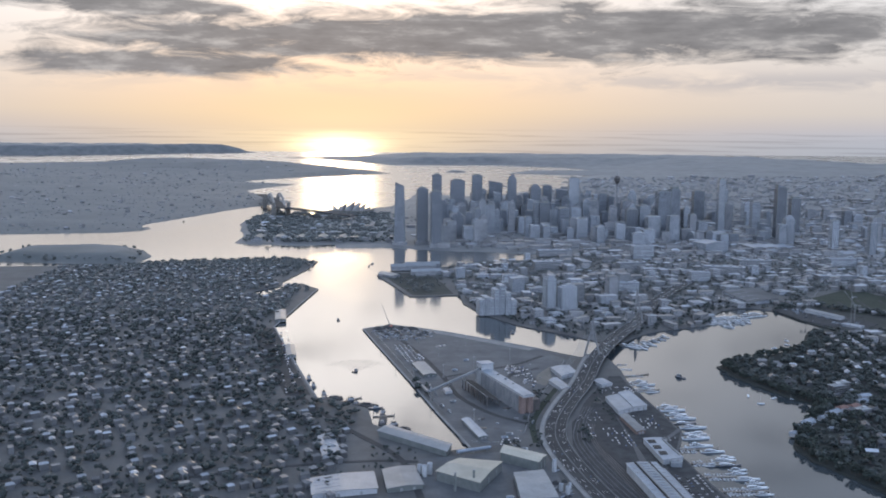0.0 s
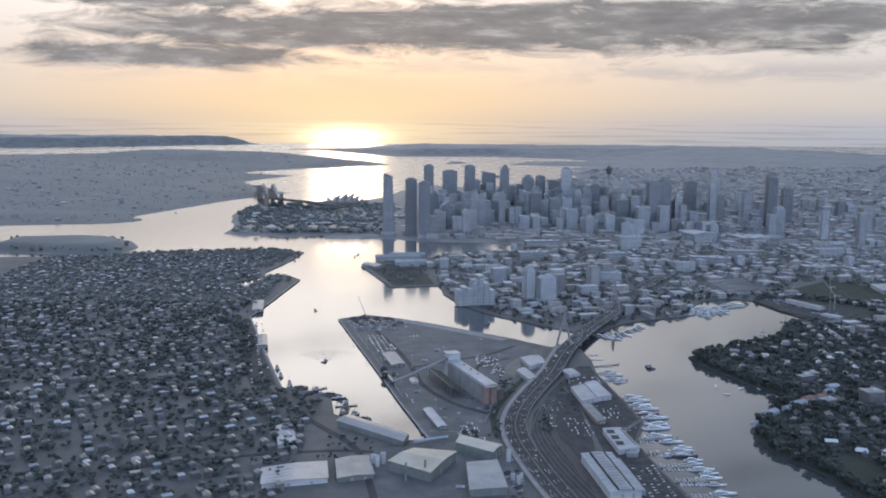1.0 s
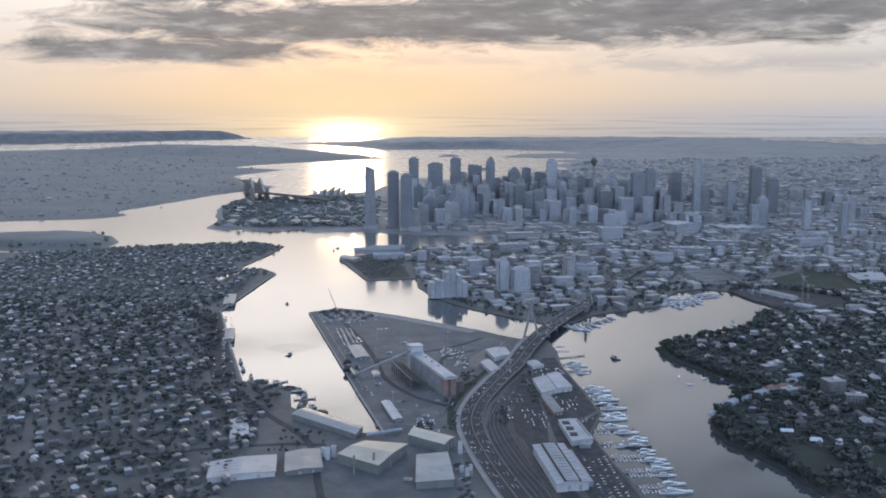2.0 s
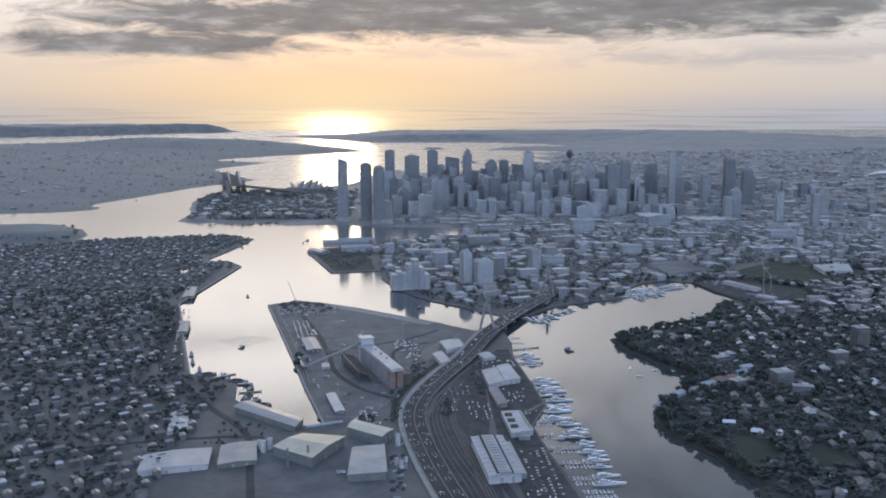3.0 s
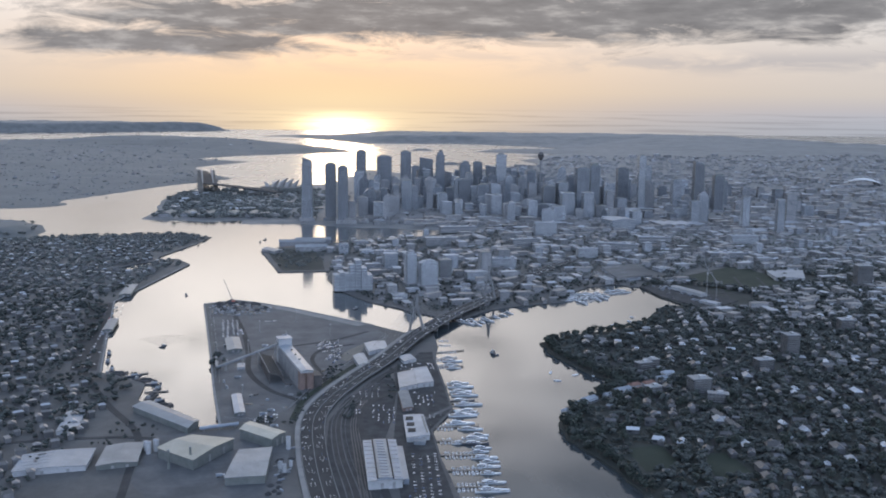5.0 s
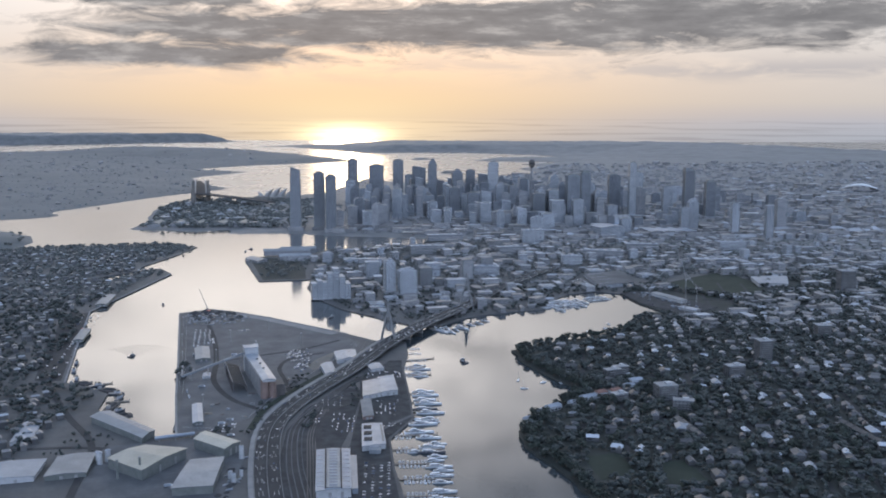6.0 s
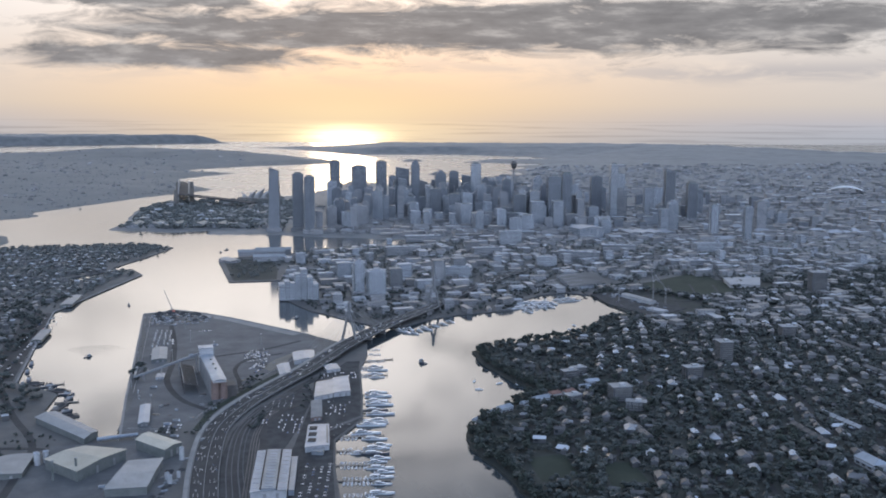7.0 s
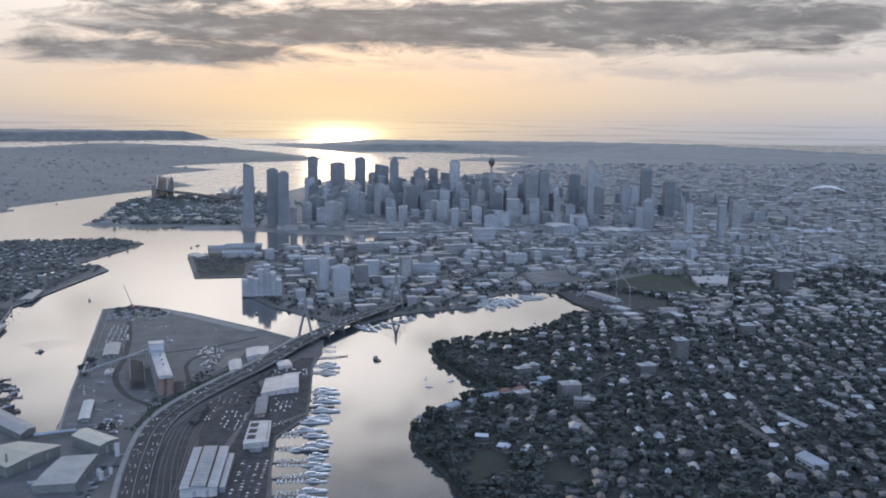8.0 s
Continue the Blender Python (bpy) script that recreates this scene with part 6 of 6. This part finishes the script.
class Taken:
    """Places already built on, in a grid for quick looks."""

    def __init__(self):
        self.cells = {}

    def append(self, spot_):
        self.cells.setdefault((int(spot_[0] // 16), int(spot_[1] // 16)), []).append(spot_)

    def near(self, x, y):
        i, j = int(x // 16), int(y // 16)
        return [s for a in (-1, 0, 1) for b in (-1, 0, 1) for s in self.cells.get((i + a, j + b), ())]


PLACED = Taken()


def free(x, y, r):
    if any(math.hypot(x - a, y - b) < r + c for a, b, c in AVOID):
        return False
    if 60 < x < 430 and any(abs(x - p.x) + abs(y - p.y) < r + 8 for p in LINE[::2]):
        return False
    return True


def clear_of(x, y, r, places):
    return all((x - a) ** 2 + (y - b) ** 2 > max(0.0, r + c) ** 2 for a, b, c in places.near(x, y))


n = 0
for k in range(4000):
    x, y = RNG.uniform(60, 640), RNG.uniform(672, 1125)
    if n >= 180:
        break
    if inside(PYRMONT, x, y) and inside(PYRMONT, x, y - 9) and inside(PYRMONT, x - 8, y) and free(x, y, 5):
        size = RNG.uniform(0.55, 1.15)
        r = 6.5 * size
        if clear_of(x, y, r, PLACED):
            PLACED.append((x, y, r))
            put(RNG.choice(BLOCKS[:5] if y < 900 else BLOCKS), x, y, 0.72, RNG.choice((0.2, 0.2 + math.pi / 2)) + RNG.uniform(-0.06, 0.06), size)
            n += 1


def scattered(name, spots, face, roof, label, roof_label):
    """Many small far buildings: walls in one mesh, pitched roofs in another."""
    walls, roofs = Geo(), Geo()
    for x, y, z, w, d, h, a, pitched in spots:
        walls.rbox(x, y, z, w, d, h, a)
        if pitched:
            roofs.gable(x, y, z + h, w + 0.4, d + 0.4, 0.28 * d, a, 0.25 * d)
        else:
            roofs.rbox(x, y, z + h, w * 1.01, d * 1.01, 0.25, a)
    thing(name + "_walls", walls, face, label, "buildings", kind="stuff")
    thing(name + "_roofs", roofs, roof, roof_label, "roofs", kind="stuff")


def ground_at(x, y, poly=None):
    return float(elevation(np.array([float(x)]), np.array([float(y)]))[0])


SPOTS = []
for k in range(5200):
    y = 1160 + 1500 * RNG.random() ** 1.4
    x = RNG.uniform(120 + max(0, (y - 1500)) * 0.28, 500 + y * 0.62)
    if not inside(CITY, x, y):
        continue
    sd = float(signed(CITY, np.array([x]), np.array([y]))[0])
    if sd < 25:
        continue
    big = RNG.random() < (0.20 if y < 1900 else 0.07)
    z = 1.0 + ground_at(x, y) * min(1, sd / 130) * 0.95
    SPOTS.append((x, y, z - 2, RNG.uniform(8, 20) if big else RNG.uniform(4, 9), RNG.uniform(7, 14) if big else RNG.uniform(4, 7), RNG.uniform(4.5, 11) if big else RNG.uniform(3.6, 4.8), RNG.uniform(-0.4, 0.4), not big))
for k in range(420):
    x, y = RNG.uniform(-1500, -180), RNG.uniform(1320, 3200)
    sd = float(signed(NORTH, np.array([x]), np.array([y]))[0])
    if sd > 25:
        z = 1.0 + ground_at(x, y) * min(1, sd / 140) * 0.95
        SPOTS.append((x, y, z - 2, RNG.uniform(4, 9), RNG.uniform(4, 7), RNG.uniform(3.6, 6), RNG.uniform(-0.4, 0.4), RNG.random() < 0.7))
for k in range(520):
    # low wharf sheds and blocks along the city waterfront
    x, y = RNG.uniform(70, 760), RNG.uniform(1085, 1205)
    if inside(CITY, x, y) and inside(CITY, x - 8, y - 10):
        SPOTS.append((x, y, 0.2, RNG.uniform(7, 20), RNG.uniform(6, 12), RNG.uniform(2.5, 7.5), 0.12 + RNG.uniform(-0.2, 0.2), RNG.random() < 0.35))
for k in range(55):
    x, y = RNG.uniform(-200, 60), RNG.uniform(1190, 1580)
    if inside(CITY, x, y) and inside(CITY, x - 6, y - 8) and inside(CITY, x - 8, y):
        SPOTS.append((x, y, 0.2, RNG.uniform(6, 13), RNG.uniform(6, 10), RNG.uniform(3.0, 6.5), RNG.uniform(-0.4, 0.4), RNG.random() < 0.6))
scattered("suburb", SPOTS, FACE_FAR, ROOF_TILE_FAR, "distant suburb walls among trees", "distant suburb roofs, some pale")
SPOTS = []
for k in range(9000):
    x, y = RNG.uniform(60, 1150), RNG.uniform(640, 1150)
    if len(SPOTS) > 1150:
        break
    if not (inside(PYRMONT, x, y) and inside(PYRMONT, x - 5, y - 4) or inside(GLEBE, x, y)) or x > 130 + y * 0.72 or (y < 690 and x < 345) or not free(x, y, 4) or not clear_of(x, y, 2.6, PLACED):
        continue
    big = RNG.random() < 0.40
    r = 5 if big else 2.8
    if clear_of(x, y, r * 0.8, PLACED):
        PLACED.append((x, y, r * 0.8))
        SPOTS.append((x, y, 0.6, RNG.uniform(7, 16) if big else RNG.uniform(4.5, 10), RNG.uniform(4, 7) if big else RNG.uniform(2.8, 4.0), RNG.uniform(2.5, 6) if big else RNG.uniform(1.6, 3), RNG.choice((0.2, 0.2, 0.2 + math.pi / 2, 0.7)) + RNG.uniform(-0.15, 0.15), not big))
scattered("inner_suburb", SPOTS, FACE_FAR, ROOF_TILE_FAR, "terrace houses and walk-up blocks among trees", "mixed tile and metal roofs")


# ---------- the residential shores: streets, houses, trees ----------
PARKS = [[(222, 398), (238, 402), (240, 376), (224, 372)], [(250, 362), (266, 370), (264, 392), (252, 390)]]
for i, poly in enumerate(PARKS):
    thing("lawn_shore", Geo().prism(poly, 0.5, 0.86), LAWN, "shaded foreshore lawn ringed by trees", "lawn", kind="structure")


def flats(x, y, w, d, h, ang):
    ob = thing("apartment_block", Geo().rbox(0, 0, 0, w, d, h), FACE_FLATS, "flat-roofed brown apartment block among trees", "apartment block", "apartment blocks", at_=pose(x, y, 0.8, 0, 0, ang))
    part("roof", Geo().rbox(0, 0, h, w + 0.3, d + 0.3, 0.3), ROOF_GREY, ob)
    part("plant_room", Geo().rbox(w * 0.1, 0, h + 0.3, w * 0.3, d * 0.4, 1.0), WALL_PALE, ob)
    for k in range(int(h / 1.15)):
        part("balcony", Geo().rbox(0, -d / 2 - 0.3, 0.9 + k * 1.15, w * 0.8, 0.6, 0.12), CONCRETE, ob)
    AVOID.append((x, y, max(w, d) * 0.6))


for a in ((280, 479, 10, 8, 7.5, 8), (358, 551, 8, 8, 12.5, 5), (508, 763, 12, 10, 18, 0), (262, 520, 9, 5, 4.5, 20), (268, 526, 8, 5, 4.5, 20), (284, 462, 10, 5, 4.5, -15), (256, 478, 8, 5, 3.5, 25), (330, 520, 10, 6, 6, 10), (420, 610, 9, 8, 8, 0), (520, 560, 12, 8, 8, 5), (600, 720, 12, 10, 13, 0)):
    flats(*a)

def shore_house(x, y, w, d, h, ang, roof, label):
    """A long low waterfront house: walls, roof with eaves, veranda, window row, chimney."""
    ob = thing("waterfront_house", Geo().rbox(0, 0, 0, w, d, h), WALL_PALE, label, "house", "waterfront houses", at_=pose(x, y, 0.8, 0, 0, ang))
    top = part("roof", Geo().gable(0, 0, h - 0.02, w + 0.5, d + 0.5, 0.28 * d, 0, 0.2 * d), roof, ob)
    part("chimney", Geo().rbox(w * 0.28, d * 0.1, h + 0.1, 0.35, 0.35, 0.28 * d + 0.25), BRICK, top)
    part("veranda", Geo().rbox(0, -d / 2 - 0.45, h * 0.62, w * 0.9, 0.9, 0.1), roof, ob)
    for k in range(4):
        part("post", Geo().rbox(-w * 0.4 + w * 0.8 * k / 3, -d / 2 - 0.8, 0, 0.1, 0.1, h * 0.62), TIMBER, ob)
    for k in range(3):
        part("window", Geo().rbox(-w * 0.3 + w * 0.3 * k, -d / 2 - 0.02, h * 0.22, w * 0.16, 0.06, h * 0.34), GLASS_DARK, ob)
    AVOID.append((x, y, max(w, d) * 0.55))


for x, y, w, d, h, a in ((213, 457, 5.5, 3.2, 1.9, 38), (220, 463, 8.0, 4.0, 2.2, 36), (231, 470, 5.0, 3.4, 2.0, 30), (240, 477, 9.0, 4.6, 2.4, 28), (272, 507, 7.0, 4.0, 2.4, 12), (266, 498, 6.0, 3.6, 2.2, 10), (205, 446, 4.0, 3.0, 1.8, 50)):
    shore_house(x, y, w, d, h, a, ROOF_WHITE, "pale metal-roofed house on the wooded point")
for x, y, w, d, h, a in ((248, 484, 6.0, 4.2, 2.6, 24), (256, 487, 6.0, 4.2, 2.6, 24)):
    shore_house(x, y, w, d, h, a, ROOF_RED, "red-brown tile-roofed house on the wooded point")

def terrace_row(x0, y0, x1, y1, n):
    """A row of joined terrace houses under one long roof, party walls standing proud."""
    long, ang = math.hypot(x1 - x0, y1 - y0), math.degrees(math.atan2(y1 - y0, x1 - x0))
    ob = thing("terrace_row", Geo().rbox(0, 0, 0, long, 3.6, 2.3), WALL_HOUSE, "long row of terrace houses with grey roofs among trees", "terrace houses", "terrace rows", at_=pose((x0 + x1) / 2, (y0 + y1) / 2, 0.8, 0, 0, ang))
    part("roof", Geo().gable(0, 0, 2.28, long + 0.2, 4.0, 1.1), ROOF_TILE, ob)
    for k in range(n + 1):
        u = -long / 2 + long * k / n
        part("party_wall", Geo().gable(u, 0, 2.3, 0.25, 4.1, 1.3), WALL_HOUSE, ob)
        AVOID.append((x0 + (x1 - x0) * k / n, y0 + (y1 - y0) * k / n, 1.4))
        if k < n:
            part("rear_wing", Geo().rbox(u + long / n * 0.3, -2.6, 0, long / n * 0.5, 2.2, 1.7), WALL_HOUSE, ob)
            part("wing_roof", Geo().rbox(u + long / n * 0.3, -2.65, 1.7, long / n * 0.56, 2.4, 0.14), ROOF_WHITE if k % 3 == 1 else ROOF_TILE, ob)


for x0, y0, x1, y1, n in ((350, 434, 354, 404, 6), (371, 450, 378, 424, 5), (275, 442, 278.5, 416, 5), (444, 598, 448, 566, 6), (433, 532, 439, 502, 6), (402, 466, 408, 438, 5)):
    terrace_row(x0, y0, x1, y1, n)
for x, y, w, d, h, a in ((361, 383, 12, 7, 3.0, -78),):
    shore_house(x, y, w, d, h, a, ROOF_WHITE, "large pale metal-roofed hall among the houses")

ANG = math.radians(-11)
CA, SA = math.cos(ANG), math.sin(ANG)


def street(u, v):
    """From the street grid of the peninsula to the plan."""
    return 300 + CA * u - SA * v, 500 + SA * u + CA * v


HOUSE_SPOTS = []
STREETS = Geo()
for col in range(-6, 14):
    u = col * 19.0
    run = [street(u, v) for v in range(-190, 420, 12)]
    run = [p for p in run if inside(GLEBE, *p) and inside(GLEBE, p[0] - 14, p[1]) and inside(GLEBE, p[0], p[1] + 12) and not any(inside(k, *p) for k in PARKS) and p[0] < 150 + 0.72 * p[1]]
    cut = [0] + [i for i in range(1, len(run)) if math.dist(run[i], run[i - 1]) > 13] + [len(run)]
    for i, j in zip(cut, cut[1:]):
        if j - i > 3:
            STREETS.ribbon(run[i:j], 2.0, 0.90, 0.3)
    for v in range(-190, 300, 6):
        for s in (-1, 1):
            x, y = street(u + s * (4.4 + RNG.uniform(-0.6, 2.2)), v + RNG.uniform(-2.2, 2.2))
            if RNG.random() < (0.42 if x < 330 else 0.56) and inside(GLEBE, x, y) and inside(GLEBE, x - 17, y) and inside(GLEBE, x - 5, y - 14) and inside(GLEBE, x - 4, y + 14) and not any(inside(k, x, y) for k in PARKS) and free(x, y, 3) and x < 130 + 0.70 * y and y > 330:
                HOUSE_SPOTS.append((x, y, s))
for row in range(-3, 5):
    run = [street(u, row * 62.0) for u in range(-110, 260, 12)]
    run = [p for p in run if inside(GLEBE, *p) and inside(GLEBE, p[0] - 14, p[1]) and not any(inside(k, *p) for k in PARKS)]
    cut = [0] + [i for i in range(1, len(run)) if math.dist(run[i], run[i - 1]) > 13] + [len(run)]
    for i, j in zip(cut, cut[1:]):
        if j - i > 3:
            STREETS.ribbon(run[i:j], 2.0, 0.94, 0.3)
thing("road_streets", STREETS, ASPHALT, "narrow residential streets under trees", "road", kind="structure")
HOUSE_SPOTS.sort(key=lambda p: math.hypot(p[0] - 260, p[1] - 400))
HOUSED = Taken()
NH = 0
for x, y, s in HOUSE_SPOTS:
    if NH >= 270:
        break
    if clear_of(x, y, 2.4, HOUSED):
        NH += 1
        HOUSED.append((x, y, 2.4))
        put(RNG.choice(HOUSES), x, y, 0.8, ANG + (math.pi / 2 if RNG.random() < 0.7 else 0) + RNG.uniform(-0.2, 0.2), RNG.uniform(0.62, 1.15))
REST = []
for x, y, s in HOUSE_SPOTS:
    if clear_of(x, y, 2.2, HOUSED):
        HOUSED.append((x, y, 2.4))
        REST.append((x, y, 0.7, RNG.uniform(4, 6), RNG.uniform(3, 4.2), RNG.uniform(1.8, 2.8), ANG + RNG.choice((0, math.pi / 2)), True))
# the western suburb
for k in range(3000):
    x, y = RNG.uniform(-330, 20), RNG.uniform(352, 1010)
    if not (inside(WEST, x, y) and inside(WEST, x + 16, y) and inside(WEST, x, y + 12)) or x < -0.42 * y - 30 or not clear_of(x, y, 2.6, HOUSED):
        continue
    if x > -12 and y < 470 or x > -60 and y > 500:
        continue
    HOUSED.append((x, y, 2.7))
    REST.append((x, y, 0.6, RNG.uniform(2.6, 4.6), RNG.uniform(2.2, 3.2), RNG.uniform(1.8, 3.2), 0.5 + RNG.choice((0, math.pi / 2)) + RNG.uniform(-0.1, 0.1), RNG.random() < 0.85))
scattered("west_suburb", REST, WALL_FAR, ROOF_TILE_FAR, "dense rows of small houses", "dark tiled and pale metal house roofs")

# trees: the nearest as things, the rest as woods
SHORE = []
for i in range(len(GLEBE) - 9):
    (x0, y0), (x1, y1) = GLEBE[i + 1], GLEBE[i + 2]
    n = max(1, int(math.hypot(x1 - x0, y1 - y0) / 2.2))
    for k in range(n):
        SHORE.append((x0 + (x1 - x0) * k / n + RNG.uniform(1.5, 6), y0 + (y1 - y0) * k / n + RNG.uniform(-2.5, 2.0)))
NT = 0
for x, y in SHORE:
    if NT < 150 and y < 700 and inside(GLEBE, x, y) and free(x, y, 1):
        put(RNG.choice(TREES), x, y, 0.7, RNG.uniform(0, 6.28), RNG.uniform(0.6, 1.05))
        NT += 1
for k in range(3000):
    x, y = RNG.uniform(205, 345), RNG.uniform(345, 520)
    if NT >= 320:
        break
    if inside(GLEBE, x, y) and inside(GLEBE, x - 4, y) and clear_of(x, y, 1.3, HOUSED) and not any(inside(q, x, y) for q in PARKS) and free(x, y, 1):
        put(RNG.choice(TREES), x, y, 0.75, RNG.uniform(0, 6.28), RNG.uniform(0.6, 1.1))
        NT += 1

BALL = bmesh.new()
bmesh.ops.create_icosphere(BALL, subdivisions=1, radius=1.0)
BALL_V, BALL_F = [v.co.copy() for v in BALL.verts], [tuple(v.index for v in f.verts) for f in BALL.faces]
BALL.free()


def woods(name, spots, label, parts=4, leaf=LEAF_FAR):
    """Uneven crowns of several leafy masses each."""
    g = Geo()
    for x, y, z, r in spots:
        for k in range(parts):
            a, o = RNG.uniform(0, 6.28), r * RNG.uniform(0.0, 0.75)
            rr = r * RNG.uniform(0.40, 0.66) * (4 / parts) ** 0.5
            cx, cy, cz = x + math.cos(a) * o, y + math.sin(a) * o, z + r * RNG.uniform(0.5, 1.3)
            q = [RNG.uniform(0.7, 1.3) for _ in BALL_V]
            g.add([(cx + v.x * rr * q[i], cy + v.y * rr * q[i], cz + v.z * rr * 0.72 * q[i]) for i, v in enumerate(BALL_V)], BALL_F)
    data = bpy.data.meshes.new(name)
    data.from_pydata(g.v, [], g.f)
    data.materials.append(leaf)
    tagged(new(name, data), label, "trees", kind="stuff")


W = []
for k in range(34000):
    x, y = RNG.uniform(200, 760), RNG.uniform(335, 900)
    if len(W) > 9000:
        break
    if x < 140 + 0.74 * y and inside(GLEBE, x, y) and inside(GLEBE, x - 3, y) and not any(inside(q, x, y) for q in PARKS) and free(x, y, 1) and clear_of(x, y, -1.0 if x < 340 else -0.7, HOUSED):
        W.append((x, y, 0.8, RNG.choice((1.3, 1.6, 1.9, 2.2, 2.7)) * RNG.uniform(0.9, 1.1)))
woods("woods_shore", W, "dense dark green street and garden trees", 7)
W = []
for k in range(14000):
    x, y = RNG.uniform(-330, 30), RNG.uniform(352, 1060)
    if len(W) > 5000:
        break
    if inside(WEST, x, y) and inside(WEST, x + 5, y) and inside(WEST, x, y + 4) and x > -0.42 * y - 40 and clear_of(x, y, -0.7, HOUSED) and not (x > -14 and y < 470) and not (x > -75 and 560 < y < 850 and x > -0.1 * y):
        W.append((x, y, 0.6, RNG.uniform(1.2, 2.4)))
for k in range(420):
    # tree-lined points of the western shore and the small island
    x, y = RNG.uniform(-290, -70), RNG.uniform(990, 1075)
    if inside(WEST, x, y):
        W.append((x, y, 0.6, RNG.uniform(1.6, 2.6)))
for k in range(160):
    x, y = RNG.uniform(-425, -265), RNG.uniform(1040, 1160)
    if inside(ISLE, x, y):
        W.append((x, y, 2.0, RNG.uniform(2.0, 3.2)))
for k in range(130):
    # scrub beside the expressway and round the works
    x, y = RNG.choice(((RNG.uniform(76, 82), RNG.uniform(440, 480)), (RNG.uniform(88, 96), RNG.uniform(500, 530)), (RNG.uniform(100, 106), RNG.uniform(440, 470)), (RNG.uniform(60, 80), RNG.uniform(428, 440)), (RNG.uniform(-6, 20), RNG.uniform(405, 440)), (RNG.uniform(120, 128), RNG.uniform(470, 535))))
    W.append((x, y, 0.8, RNG.uniform(0.6, 1.3)))
woods("woods_west", [w for w in W if w[1] < 760], "dark trees among the western houses")
FAR_W = [w for w in W if w[1] >= 760]
for k in range(1500):
    x, y = RNG.uniform(-200, 30), RNG.uniform(1205, 1590)
    if inside(CITY, x, y) and inside(CITY, x - 4, y - 4):
        FAR_W.append((x, y, 1.7, RNG.uniform(2.2, 4.0)))
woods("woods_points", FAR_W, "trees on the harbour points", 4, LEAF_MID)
W = []
for k in range(24000):
    x, y = RNG.uniform(70, 800), RNG.uniform(672, 1140)
    if inside(PYRMONT, x, y) and inside(PYRMONT, x - 4, y) and inside(PYRMONT, x, y - 3) and free(x, y, 0) and clear_of(x, y, -0.3, PLACED) and len(W) < 4800 and x < 130 + y * 0.7:
        W.append((x, y, 0.7, RNG.uniform(1.0, 2.3)))
for k in range(70):
    a = RNG.uniform(0, 6.28)
    W.append((415 + math.cos(a) * RNG.uniform(36, 52), 806 + math.sin(a) * RNG.uniform(60, 72), 0.8, RNG.uniform(2.0, 3.2)))
for k in range(110):
    x, y = RNG.uniform(14, 62), RNG.uniform(850, 955)
    if inside(PYRMONT, x - 4, y):
        W.append((x, y, 0.7, RNG.uniform(1.2, 2.0)))
woods("woods_inner", [w for w in W if w[1] < 800], "street and park trees near the bay")
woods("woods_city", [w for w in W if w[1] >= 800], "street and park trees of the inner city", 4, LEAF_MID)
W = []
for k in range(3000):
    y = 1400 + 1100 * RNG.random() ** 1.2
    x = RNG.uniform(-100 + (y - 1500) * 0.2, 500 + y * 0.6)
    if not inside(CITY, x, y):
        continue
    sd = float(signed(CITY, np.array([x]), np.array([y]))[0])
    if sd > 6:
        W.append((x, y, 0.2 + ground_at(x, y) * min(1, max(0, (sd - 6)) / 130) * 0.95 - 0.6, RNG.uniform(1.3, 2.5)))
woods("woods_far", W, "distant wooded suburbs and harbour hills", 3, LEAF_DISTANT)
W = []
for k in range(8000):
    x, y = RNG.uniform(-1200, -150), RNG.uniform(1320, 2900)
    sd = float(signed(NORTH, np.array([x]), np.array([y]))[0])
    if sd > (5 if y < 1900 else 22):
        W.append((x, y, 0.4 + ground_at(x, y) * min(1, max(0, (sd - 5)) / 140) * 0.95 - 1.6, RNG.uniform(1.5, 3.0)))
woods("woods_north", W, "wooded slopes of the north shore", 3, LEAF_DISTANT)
